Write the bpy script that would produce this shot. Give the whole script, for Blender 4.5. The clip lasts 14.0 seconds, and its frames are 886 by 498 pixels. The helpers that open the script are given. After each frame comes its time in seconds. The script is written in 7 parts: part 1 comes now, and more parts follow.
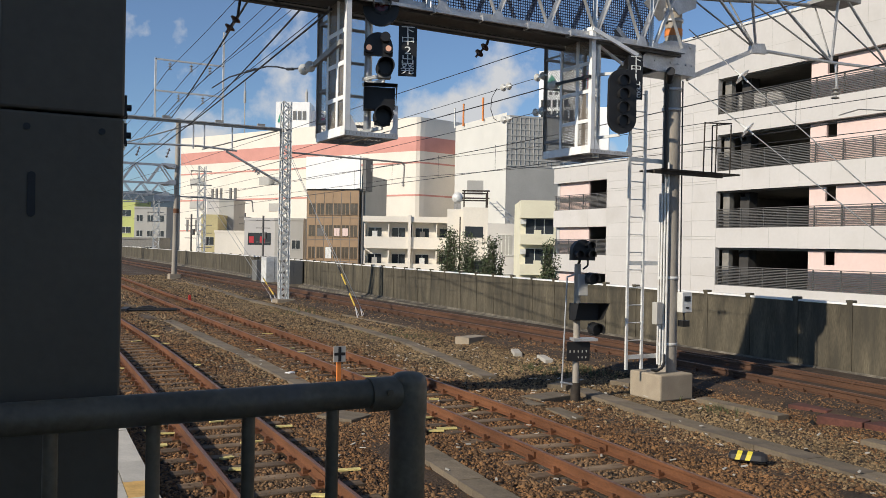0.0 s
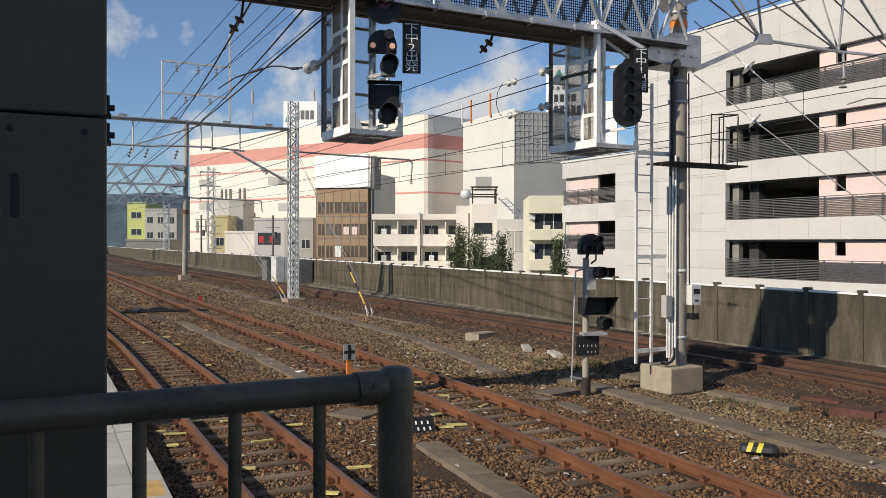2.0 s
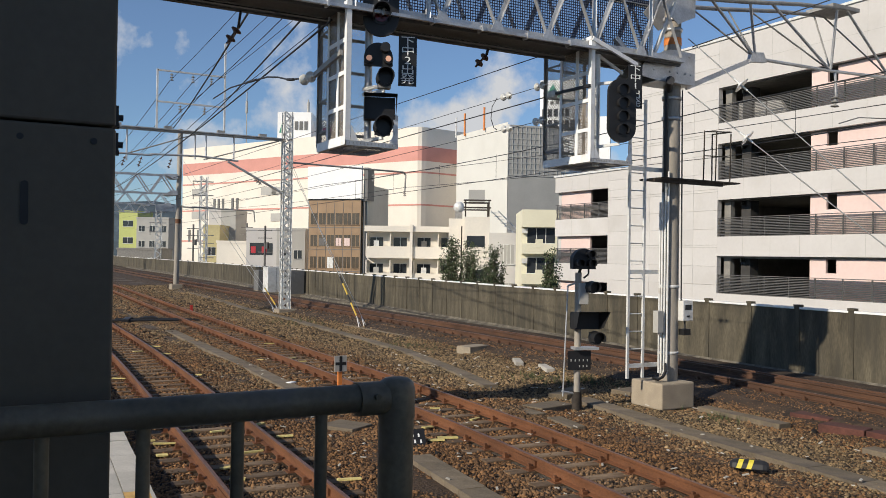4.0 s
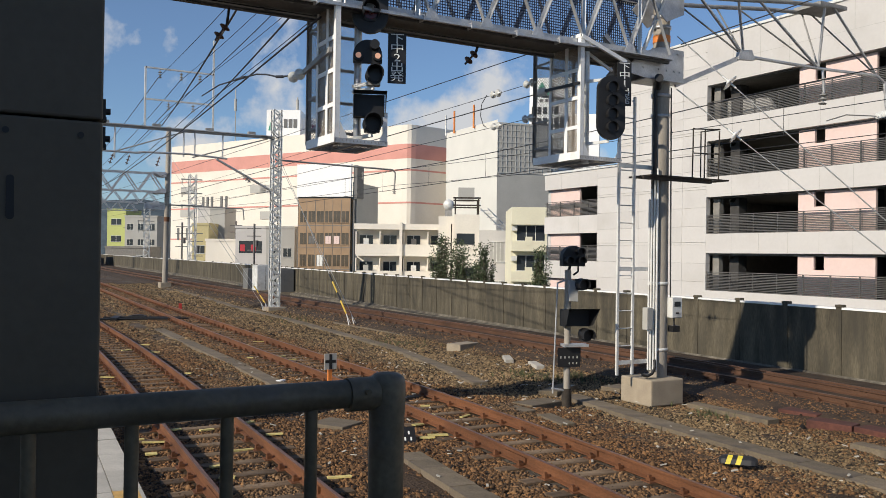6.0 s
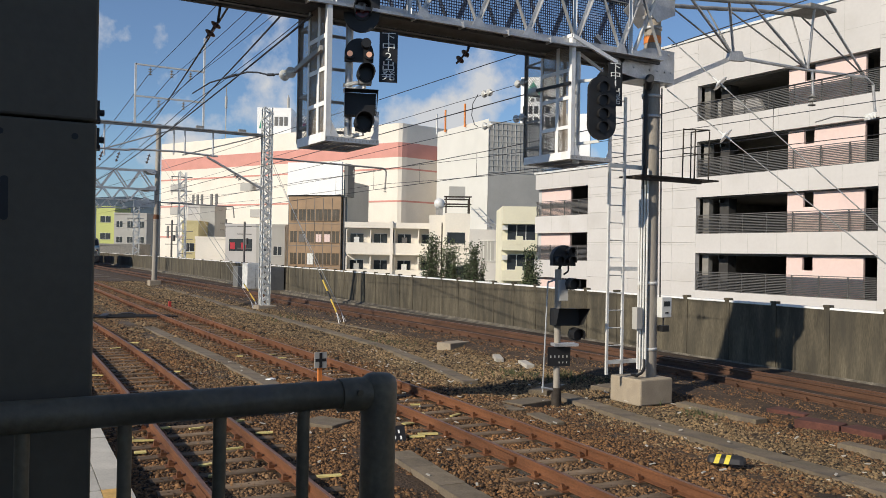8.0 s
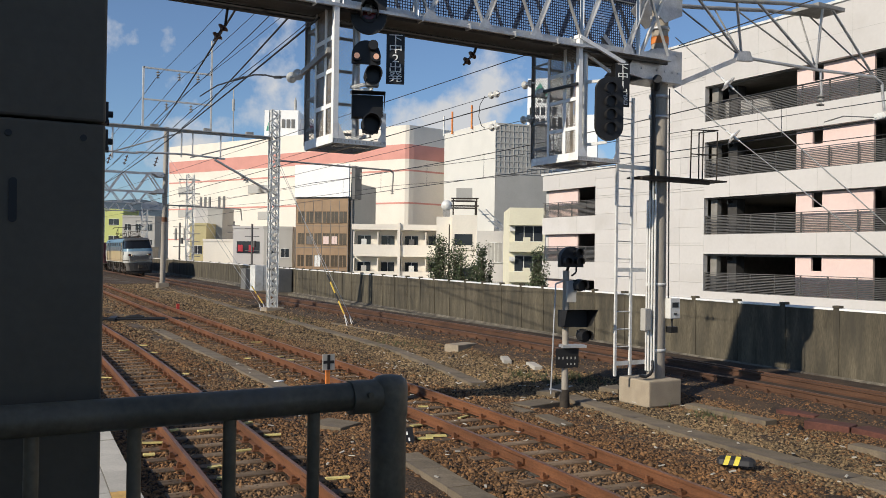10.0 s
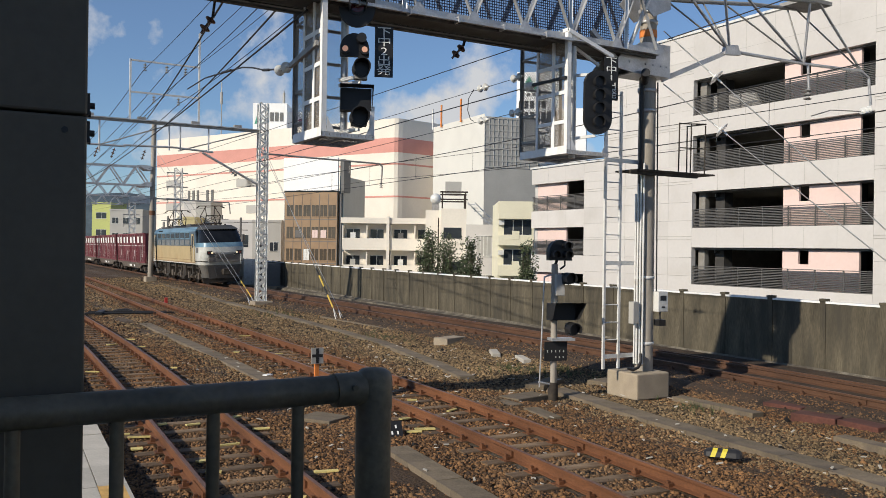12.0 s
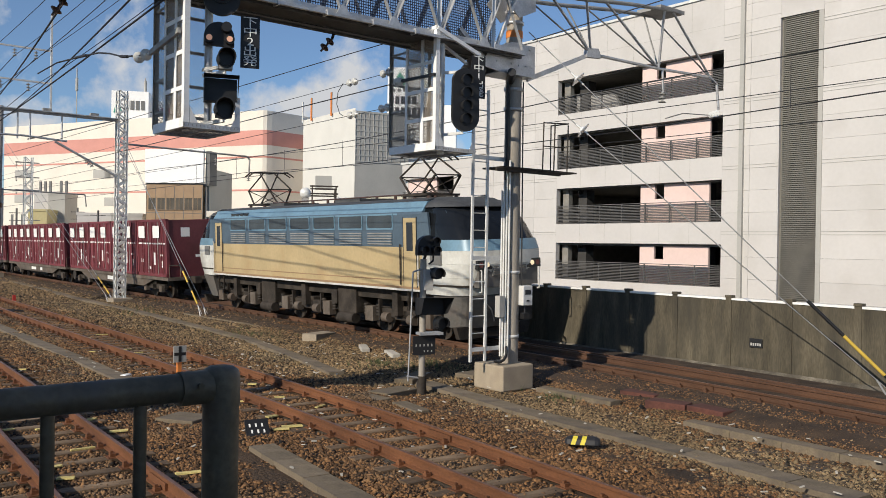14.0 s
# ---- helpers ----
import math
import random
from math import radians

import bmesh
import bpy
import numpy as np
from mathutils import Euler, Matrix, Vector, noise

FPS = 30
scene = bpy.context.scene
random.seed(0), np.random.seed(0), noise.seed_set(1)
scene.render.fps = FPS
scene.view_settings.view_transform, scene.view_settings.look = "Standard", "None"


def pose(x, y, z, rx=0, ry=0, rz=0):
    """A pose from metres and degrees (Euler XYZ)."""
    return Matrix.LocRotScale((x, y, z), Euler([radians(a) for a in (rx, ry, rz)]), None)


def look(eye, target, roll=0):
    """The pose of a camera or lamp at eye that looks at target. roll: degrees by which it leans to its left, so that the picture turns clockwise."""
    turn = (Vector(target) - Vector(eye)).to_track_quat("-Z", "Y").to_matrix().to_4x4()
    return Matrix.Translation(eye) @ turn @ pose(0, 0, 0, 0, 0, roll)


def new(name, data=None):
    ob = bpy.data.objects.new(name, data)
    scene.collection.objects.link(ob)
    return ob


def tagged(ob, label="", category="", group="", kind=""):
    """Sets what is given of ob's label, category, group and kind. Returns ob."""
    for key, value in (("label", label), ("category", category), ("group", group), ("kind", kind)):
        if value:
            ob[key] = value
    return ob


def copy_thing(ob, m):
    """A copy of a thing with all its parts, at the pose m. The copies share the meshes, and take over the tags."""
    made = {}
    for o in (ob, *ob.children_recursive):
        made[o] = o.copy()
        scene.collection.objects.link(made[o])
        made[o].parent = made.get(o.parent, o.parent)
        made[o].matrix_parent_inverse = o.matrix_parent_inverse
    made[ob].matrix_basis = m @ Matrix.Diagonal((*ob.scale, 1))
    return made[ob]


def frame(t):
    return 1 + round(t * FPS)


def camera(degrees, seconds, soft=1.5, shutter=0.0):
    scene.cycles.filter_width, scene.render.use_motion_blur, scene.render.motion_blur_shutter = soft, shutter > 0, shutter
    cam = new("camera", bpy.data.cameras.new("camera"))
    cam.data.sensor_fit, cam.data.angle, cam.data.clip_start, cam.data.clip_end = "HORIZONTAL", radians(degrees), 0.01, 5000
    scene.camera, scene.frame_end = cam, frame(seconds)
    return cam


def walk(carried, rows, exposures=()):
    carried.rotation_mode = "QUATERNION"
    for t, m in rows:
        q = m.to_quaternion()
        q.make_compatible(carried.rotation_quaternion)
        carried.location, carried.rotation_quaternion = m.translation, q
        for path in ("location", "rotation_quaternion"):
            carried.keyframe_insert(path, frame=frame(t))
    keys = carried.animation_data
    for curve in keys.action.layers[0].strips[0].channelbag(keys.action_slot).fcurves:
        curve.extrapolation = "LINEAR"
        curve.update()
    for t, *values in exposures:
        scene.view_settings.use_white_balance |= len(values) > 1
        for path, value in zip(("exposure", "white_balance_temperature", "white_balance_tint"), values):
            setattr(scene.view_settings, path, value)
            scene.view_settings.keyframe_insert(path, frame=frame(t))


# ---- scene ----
cam = camera(55.2, 14.0, soft=0.6)
# seconds, x, y, z, tilt, lean, heading
PATH = [
    (0.0, -0.0292, -0.0133, 2.6265, 89.857, -1.056, 61.308),
    (0.5, -0.0429, -0.0114, 2.6216, 89.700, -0.902, 61.656),
    (1.0, -0.0212, 0.0028, 2.6242, 89.640, -0.339, 60.943),
    (1.5, -0.0214, 0.0177, 2.6224, 89.510, -0.128, 61.389),
    (2.0, -0.0057, 0.0207, 2.6220, 89.640, -0.107, 61.968),
    (2.5, -0.0081, 0.0183, 2.6231, 90.056, -0.486, 61.788),
    (3.0, -0.0040, 0.0088, 2.6216, 90.436, -0.796, 61.629),
    (5.5, 0.0026, -0.0053, 2.6231, 90.444, -0.801, 61.037),
    (6.0, -0.0042, -0.0004, 2.6169, 90.356, -0.754, 60.747),
    (6.5, -0.0058, 0.0020, 2.6195, 90.015, -0.680, 60.412),
    (7.0, -0.0070, 0.0054, 2.6188, 89.841, -0.764, 60.188),
    (7.5, -0.0000, 0.0000, 2.6200, 90.000, -0.900, 60.100),
    (8.0, 0.0053, -0.0082, 2.6218, 90.283, -0.991, 60.106),
    (10.5, -0.0088, -0.0064, 2.6196, 90.385, -0.792, 60.639),
    (11.0, -0.0089, -0.0017, 2.6184, 90.426, -0.669, 60.223),
    (11.5, -0.0188, 0.0061, 2.6187, 90.184, -0.634, 59.938),
    (12.0, -0.0049, 0.0000, 2.6192, 89.965, -0.784, 59.868),
    (12.5, -0.0156, 0.0040, 2.6156, 90.021, -0.916, 59.691),
    (13.0, -0.0152, 0.0022, 2.6165, 89.988, -0.923, 59.443),
    (13.5, -0.0140, 0.0146, 2.6178, 89.828, -0.840, 58.624),
    (13.6, -0.0274, 0.0206, 2.6150, 89.811, -0.804, 57.988),
    (13.7, -0.0400, 0.0271, 2.6122, 89.811, -0.862, 57.058),
    (13.8, -0.0321, 0.0274, 2.6136, 89.799, -0.909, 55.826),
    (13.9, -0.0061, 0.0281, 2.6161, 89.787, -0.967, 53.541),
    (14.0, 0.0314, 0.0180, 2.6221, 89.752, -0.893, 51.156),
]
walk(cam, [(t, pose(*row)) for t, *row in PATH], [(0.0, 0.055, 6600, 10), (14.0, 0.055, 6600, 10)])

# ---- light ----
LIGHT = Vector((-0.19, 1.0, -0.54)).normalized()
sun = new("sun", bpy.data.lights.new("sun", "SUN"))
sun.data.energy, sun.data.angle, sun.data.color = 4.3, radians(0.53), (1.0, 0.91, 0.77)
sun.matrix_world = look((0, 0, 40), Vector((0, 0, 40)) + LIGHT)
world = bpy.data.worlds.new("sky")
scene.world = world
world.use_nodes = True
wn, wl = world.node_tree.nodes, world.node_tree.links
bg = wn["Background"]
sky = wn.new("ShaderNodeTexSky")
sky.sky_type, sky.sun_disc = "NISHITA", False
sky.sun_elevation, sky.sun_rotation = radians(28), radians(168)
sky.air_density, sky.dust_density, sky.ozone_density = 1.0, 0.1, 7.0
wc = wn.new("ShaderNodeTexCoord")
wm = wn.new("ShaderNodeMapping")
wm.inputs["Scale"].default_value = (1.0, 1.0, 2.3)
wm.inputs["Location"].default_value = (0.35, 0.1, 0.2)
wz = wn.new("ShaderNodeTexNoise")
wz.inputs["Scale"].default_value, wz.inputs["Detail"].default_value, wz.inputs["Roughness"].default_value = 11.0, 9, 0.56
wl.new(wc.outputs["Generated"], wm.inputs["Vector"])
wl.new(wc.outputs["Generated"], wz.inputs["Vector"])


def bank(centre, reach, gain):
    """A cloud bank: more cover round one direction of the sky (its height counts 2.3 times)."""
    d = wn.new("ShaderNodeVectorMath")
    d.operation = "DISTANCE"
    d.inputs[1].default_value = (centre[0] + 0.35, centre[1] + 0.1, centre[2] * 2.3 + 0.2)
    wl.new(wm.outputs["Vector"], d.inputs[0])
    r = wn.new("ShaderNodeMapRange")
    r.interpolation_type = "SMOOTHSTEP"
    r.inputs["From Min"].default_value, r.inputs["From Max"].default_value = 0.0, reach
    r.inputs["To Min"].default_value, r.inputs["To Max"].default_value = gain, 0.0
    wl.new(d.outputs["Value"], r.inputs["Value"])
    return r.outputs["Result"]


def summed(a, b):
    m = wn.new("ShaderNodeMath")
    wl.new(a, m.inputs[0])
    wl.new(b, m.inputs[1])
    return m.outputs["Value"]


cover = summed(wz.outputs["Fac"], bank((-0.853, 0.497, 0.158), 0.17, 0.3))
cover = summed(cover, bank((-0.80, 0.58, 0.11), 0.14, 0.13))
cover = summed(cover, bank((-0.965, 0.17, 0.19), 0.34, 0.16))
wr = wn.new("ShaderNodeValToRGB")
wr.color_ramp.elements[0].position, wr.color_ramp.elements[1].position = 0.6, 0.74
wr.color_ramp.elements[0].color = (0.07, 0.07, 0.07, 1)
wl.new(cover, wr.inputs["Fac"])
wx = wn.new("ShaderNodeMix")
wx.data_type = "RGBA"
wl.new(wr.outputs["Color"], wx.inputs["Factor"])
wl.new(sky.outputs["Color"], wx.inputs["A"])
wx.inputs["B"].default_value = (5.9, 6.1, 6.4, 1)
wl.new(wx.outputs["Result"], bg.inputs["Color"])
bg.inputs["Strength"].default_value = 0.1

# ---- materials ----


def material(name, colour, rough=0.7, metal=0.0, var=0.25, scale=3.0, fine=40.0, bump=0.15, depth=0.01, stain=None, stain_scale=1.2, stain_amount=0.5, stretch=(1, 1, 1), piece=0.0, island=0.0):
    """A surface with variation at two scales: broad patches and grain. stain: a second colour in irregular patches."""
    m = bpy.data.materials.new(name)
    m.use_nodes = True
    n, l = m.node_tree.nodes, m.node_tree.links
    b = n["Principled BSDF"]
    b.inputs["Roughness"].default_value, b.inputs["Metallic"].default_value = rough, metal
    tc, mp = n.new("ShaderNodeTexCoord"), n.new("ShaderNodeMapping")
    mp.inputs["Scale"].default_value = stretch
    l.new(tc.outputs["Object"], mp.inputs["Vector"])

    def noisy(s, detail):
        t = n.new("ShaderNodeTexNoise")
        t.inputs["Scale"].default_value, t.inputs["Detail"].default_value = s, detail
        l.new(mp.outputs["Vector"], t.inputs["Vector"])
        return t.outputs["Fac"]

    def mixed(kind, fac, a, c):
        x = n.new("ShaderNodeMix")
        x.data_type, x.blend_type = "RGBA", kind
        for key, value in (("Factor", fac), ("A", a), ("B", c)):
            if isinstance(value, (int, float)):
                x.inputs[key].default_value = value
            elif isinstance(value, tuple):
                x.inputs[key].default_value = (*value, 1)
            else:
                l.new(value, x.inputs[key])
        return x.outputs["Result"]

    def ramp(fac, p0, p1, c0, c1):
        r = n.new("ShaderNodeValToRGB")
        r.color_ramp.elements[0].position, r.color_ramp.elements[1].position = p0, p1
        r.color_ramp.elements[0].color, r.color_ramp.elements[1].color = (*c0, 1), (*c1, 1)
        l.new(fac, r.inputs["Fac"])
        return r.outputs["Color"]

    lo, hi = (1 - var,) * 3, (1 + var * 0.6,) * 3
    big, small = noisy(scale, 5), noisy(fine, 3)
    col = mixed("MULTIPLY", 1.0, colour, ramp(big, 0.3, 0.7, lo, hi))
    col = mixed("MULTIPLY", 0.6, col, ramp(small, 0.3, 0.7, lo, hi))
    if stain:
        col = mixed("MIX", ramp(noisy(stain_scale, 7), 0.62 - 0.25 * stain_amount, 0.72, (0, 0, 0), (stain_amount + 0.3,) * 3), col, stain)
    if piece:
        info = n.new("ShaderNodeObjectInfo")
        col = mixed("MULTIPLY", 1.0, col, ramp(info.outputs["Random"], 0, 1, (1 - piece,) * 3, (1 + piece * 0.6,) * 3))
    if island:
        geo = n.new("ShaderNodeNewGeometry")
        col = mixed("MULTIPLY", 1.0, col, ramp(geo.outputs["Random Per Island"], 0, 1, (1 - island,) * 3, (1 + island,) * 3))
    l.new(col, b.inputs["Base Color"])
    if bump:
        bp = n.new("ShaderNodeBump")
        bp.inputs["Strength"].default_value, bp.inputs["Distance"].default_value = bump, depth
        l.new(small, bp.inputs["Height"])
        l.new(bp.outputs["Normal"], b.inputs["Normal"])
    return m


def glowing(name, colour, strength):
    m = bpy.data.materials.new(name)
    m.use_nodes = True
    b = m.node_tree.nodes["Principled BSDF"]
    b.inputs["Base Color"].default_value = (*colour, 1)
    b.inputs["Emission Color"].default_value, b.inputs["Emission Strength"].default_value = (*colour, 1), strength
    return m


BALLAST = material("ballast bed", (0.074, 0.043, 0.021), 0.95, var=0.55, scale=0.6, fine=22, bump=1.0, depth=0.05, stain=(0.13, 0.12, 0.105), stain_scale=0.25)
STONE = material("crushed stone", (0.19, 0.13, 0.066), 0.9, var=0.3, scale=0.5, fine=60, bump=0.3, stain=(0.17, 0.13, 0.074), stain_scale=0.22, stain_amount=0.5, island=1.0)
RUSTSTONE = material("rust stained stone", (0.158, 0.081, 0.032), 0.85, var=0.35, scale=0.6, fine=60, bump=0.3, stain=(0.15, 0.098, 0.052), stain_scale=0.5, stain_amount=0.5, island=1.0)
# Darker than the other gantry steel: the truss underside's shade is in the colour.
SHADED = material("grey steel darkened for shade", (0.1, 0.098, 0.094), 0.7, 0.2, var=0.25, scale=3, fine=25, bump=0.1)
DIRT = material("oily track bed", (0.062, 0.038, 0.021), 0.95, var=0.6, scale=2.2, fine=34, bump=0.9, depth=0.03, stain=(0.045, 0.03, 0.02), stain_scale=0.9, stain_amount=0.5)
RUST = material("rusty rail", (0.165, 0.066, 0.027), 0.75, 0.1, var=0.4, scale=2.5, fine=60, bump=0.2, stretch=(0.4, 1, 1))
OILRUST = material("oily dark rusty rail", (0.105, 0.05, 0.026), 0.7, 0.1, var=0.4, scale=2.5, fine=60, bump=0.2, stretch=(0.4, 1, 1))
WORN = material("worn rail head", (0.2, 0.1, 0.06), 0.45, 0.35, var=0.3, scale=1.5, fine=50, bump=0.05, stretch=(0.2, 1, 1))
WOOD = material("tarred sleeper", (0.165, 0.108, 0.062), 0.92, var=0.45, scale=3, fine=35, bump=0.5, stretch=(3, 0.6, 1), piece=0.35, stain=(0.26, 0.19, 0.12), stain_scale=2)
CONCRETE = material("weathered concrete", (0.36, 0.30, 0.22), 0.9, var=0.25, scale=1.5, fine=50, bump=0.3, stain=(0.17, 0.14, 0.11), stain_scale=1.6, stain_amount=0.4, piece=0.15)
SOOTY = material("sooty wall concrete", (0.108, 0.092, 0.062), 0.92, var=0.5, scale=1.6, fine=20, bump=0.4, stretch=(2.2, 2.2, 0.4), stain=(0.052, 0.046, 0.034), stain_scale=1.1, stain_amount=0.7, piece=0.14)
LIME_STAIN = material("crusted lime at the wall foot", (0.17, 0.15, 0.115), 0.95, var=0.6, scale=3, fine=25, bump=0.6, depth=0.02, stain=(0.06, 0.05, 0.038), stain_scale=2.5, stain_amount=0.8)
POLE = material("spun concrete", (0.36, 0.325, 0.275), 0.85, var=0.25, scale=1.2, fine=40, bump=0.2, stretch=(2, 2, 0.3), stain=(0.2, 0.18, 0.15), stain_scale=2)
WHITE = material("white wall panel", (0.58, 0.558, 0.532), 0.75, var=0.05, scale=0.35, fine=6, bump=0.05, stain=(0.5, 0.475, 0.44), stain_scale=0.5, stain_amount=0.35, piece=0.05)
IVORY = material("ivory render", (0.76, 0.71, 0.62), 0.8, var=0.06, scale=0.3, fine=5, bump=0.05)
PINK = material("pale pink panel", (0.74, 0.57, 0.52), 0.8, var=0.06, scale=0.5, fine=8, bump=0.05)
BAND = material("salmon band", (0.62, 0.29, 0.24), 0.75, var=0.08, scale=0.4, fine=8, bump=0.05)
CREAM = material("pale yellow render", (0.78, 0.74, 0.56), 0.8, var=0.07, scale=0.4, fine=8, bump=0.05)
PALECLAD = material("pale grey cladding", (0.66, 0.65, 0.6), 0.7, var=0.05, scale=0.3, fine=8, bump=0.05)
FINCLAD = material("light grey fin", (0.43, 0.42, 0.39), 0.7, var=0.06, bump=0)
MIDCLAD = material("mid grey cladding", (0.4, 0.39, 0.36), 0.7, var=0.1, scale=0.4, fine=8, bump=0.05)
SIGNWHITE = material("white sign face", (0.88, 0.88, 0.86), 0.6, var=0.03, scale=0.3, fine=6, bump=0.03)
GREYWALL = material("grey cladding", (0.42, 0.41, 0.38), 0.7, var=0.08, scale=0.4, fine=8, bump=0.05)
DARKCLAD = material("dark grey cladding", (0.15, 0.15, 0.145), 0.7, var=0.12, scale=0.4, fine=8, bump=0.05)
BROWN = material("brown tile", (0.31, 0.2, 0.11), 0.55, var=0.15, scale=0.8, fine=12, bump=0.1)
# Near-black in place of the shade deep inside the garage decks.
DECKSHADE = material("shadowed interior", (0.05, 0.048, 0.046), 0.9, var=0.2)
SLAB = material("bare slab", (0.24, 0.23, 0.21), 0.9, var=0.2)
BARGREY = material("grey painted bar", (0.13, 0.125, 0.12), 0.6, 0.3, var=0.15)
LOUVRE = material("grey louvre", (0.19, 0.178, 0.152), 0.6, 0.2, var=0.12)
GALV = material("galvanised steel", (0.55, 0.555, 0.56), 0.45, 0.55, var=0.2, scale=3, fine=30, bump=0.08, stain=(0.34, 0.31, 0.28), stain_scale=2.5, stain_amount=0.3)
DUSTY = material("dusty grey steel", (0.34, 0.33, 0.31), 0.65, 0.3, var=0.25, scale=3, fine=30, bump=0.1)
TANMESH = material("dull tan expanded metal", (0.38, 0.31, 0.23), 0.7, 0.1, var=0.3, scale=3, fine=30, bump=0)
PAINTED = material("white painted steel", (0.72, 0.72, 0.69), 0.5, 0.1, var=0.14, scale=4, fine=30, bump=0.05, stain=(0.4, 0.33, 0.25), stain_scale=3, stain_amount=0.2)
CAGEWHITE = material("weathered white paint", (0.84, 0.84, 0.82), 0.55, 0.0, var=0.07, scale=4, fine=30, bump=0.05, stain=(0.6, 0.55, 0.47), stain_scale=3, stain_amount=0.12)
FENCE = material("grey painted pipe", (0.122, 0.102, 0.066), 0.5, 0.1, var=0.35, scale=9, fine=90, bump=0.08, stain=(0.1, 0.09, 0.08), stain_scale=14, stain_amount=0.3)
PILLAR = material("dark grey steel plate", (0.102, 0.086, 0.062), 0.6, 0.2, var=0.12, scale=5, fine=60, bump=0.04)
BLACK = material("matt black metal", (0.013, 0.013, 0.014), 0.55, 0.0, var=0.25, bump=0.05)
RUBBER = material("black cable", (0.02, 0.02, 0.022), 0.6, var=0.2, bump=0)
WIRE = material("overhead wire", (0.05, 0.05, 0.052), 0.5, 0.6, var=0.2, bump=0)
STEELWIRE = material("stranded steel wire", (0.5, 0.5, 0.48), 0.45, 0.7, var=0.2, bump=0)
NET = material("blue black netting", (0.035, 0.045, 0.09), 0.6, 0.1, var=0.2, bump=0)
PORCELAIN = material("white porcelain", (0.75, 0.76, 0.74), 0.2, var=0.06, bump=0)
# The brownish base colour stands in for what the office windows reflect.
REFLECTGLASS = material("window glass with brown reflection in its colour", (0.1, 0.082, 0.062), 0.12, var=0.3, scale=0.5, bump=0)
BROWNGLAZE = material("brown porcelain", (0.09, 0.055, 0.045), 0.25, var=0.1, bump=0)
YELLOW = material("yellow guard", (0.62, 0.43, 0.07), 0.55, var=0.12, scale=4, fine=40, bump=0.05)
BRIGHTYELLOW = material("bright yellow stripe", (0.72, 0.6, 0.06), 0.6, var=0.2, scale=9, fine=60, bump=0.05)
PALEYELLOW = material("worn yellow paint", (0.7, 0.58, 0.22), 0.8, var=0.25, scale=8, fine=60, bump=0.1, piece=0.3)
ORANGE = material("orange plate", (0.72, 0.23, 0.05), 0.6, var=0.15)
RED = material("red paint", (0.5, 0.04, 0.03), 0.6, var=0.15)
REDDIRT = material("red painted board", (0.1, 0.036, 0.025), 0.85, var=0.35, scale=2, fine=30)
LETTER = material("white lettering", (0.8, 0.8, 0.77), 0.6, var=0.05, bump=0)
GLASS = material("dark window glass", (0.035, 0.042, 0.05), 0.08, var=0.2, scale=0.7, bump=0)
# The sky's reflection is put into this lighter grey base colour.
SIDEGLASS = material("side window glass greyed for sky reflection", (0.06, 0.075, 0.088), 0.14, var=0.25, scale=1.2, bump=0)
SCREEN = material("dark cab glass", (0.012, 0.014, 0.017), 0.12, var=0.2, scale=1.5, bump=0)
SCREEN.node_tree.nodes["Principled BSDF"].inputs["Specular IOR Level"].default_value = 0.25
LENS = material("dark lens", (0.016, 0.012, 0.012), 0.4, var=0.1, bump=0)
REDLENS = material("dark red lens", (0.12, 0.012, 0.012), 0.12, var=0.1, bump=0)
AMBER = glowing("lit amber lamp", (0.55, 0.3, 0.2), 0.45)
HEADLIGHT = glowing("lit headlight", (0.75, 0.6, 0.38), 0.9)
BLUE = material("light blue loco paint", (0.155, 0.27, 0.36), 0.4, 0.05, var=0.15, scale=1.2, fine=14, bump=0.03, stain=(0.11, 0.17, 0.22), stain_scale=1.5, stain_amount=0.4)
SLATE = material("slate blue loco paint", (0.085, 0.125, 0.165), 0.45, 0.05, var=0.15, scale=1.5, fine=14, bump=0.03)
SAND = material("sand cream loco paint", (0.47, 0.365, 0.2), 0.45, 0.0, var=0.13, scale=1.0, fine=10, bump=0.03, stain=(0.42, 0.28, 0.14), stain_scale=1.2, stain_amount=0.3)
OFFWHITE = material("off white loco paint", (0.6, 0.6, 0.56), 0.45, 0.0, var=0.15, scale=1.2, fine=12, bump=0.03, stain=(0.36, 0.33, 0.29), stain_scale=2, stain_amount=0.3)
SKIRT = material("dull grey loco skirt", (0.15, 0.142, 0.13), 0.6, 0.1, var=0.25, scale=2, fine=14, bump=0.05, stain=(0.14, 0.11, 0.09), stain_scale=2)
GEAR = material("grimy running gear", (0.045, 0.036, 0.028), 0.8, 0.2, var=0.5, scale=3, fine=20, bump=0.3, stain=(0.062, 0.05, 0.04), stain_scale=3)
ROOFGREY = material("sooty loco roof", (0.075, 0.078, 0.08), 0.75, 0.1, var=0.3, scale=2, fine=12)
MAROON = material("maroon container paint", (0.2, 0.045, 0.055), 0.5, 0.05, var=0.18, scale=0.8, fine=8, bump=0.03, piece=0.3, stain=(0.1, 0.03, 0.03), stain_scale=1.2, stain_amount=0.3)
WAGON = material("grey brown wagon frame", (0.15, 0.124, 0.1), 0.75, 0.2, var=0.35, scale=2, fine=12, stain=(0.1, 0.07, 0.05), stain_scale=1.5)
LIME = material("lime green wall", (0.52, 0.56, 0.2), 0.8, var=0.07)
TEAL = material("pale teal wall", (0.5, 0.68, 0.6), 0.8, var=0.07)
MUSTARD = material("mustard wall", (0.52, 0.45, 0.24), 0.8, var=0.08)
GREEN = material("green sign face", (0.06, 0.3, 0.2), 0.6, var=0.1)
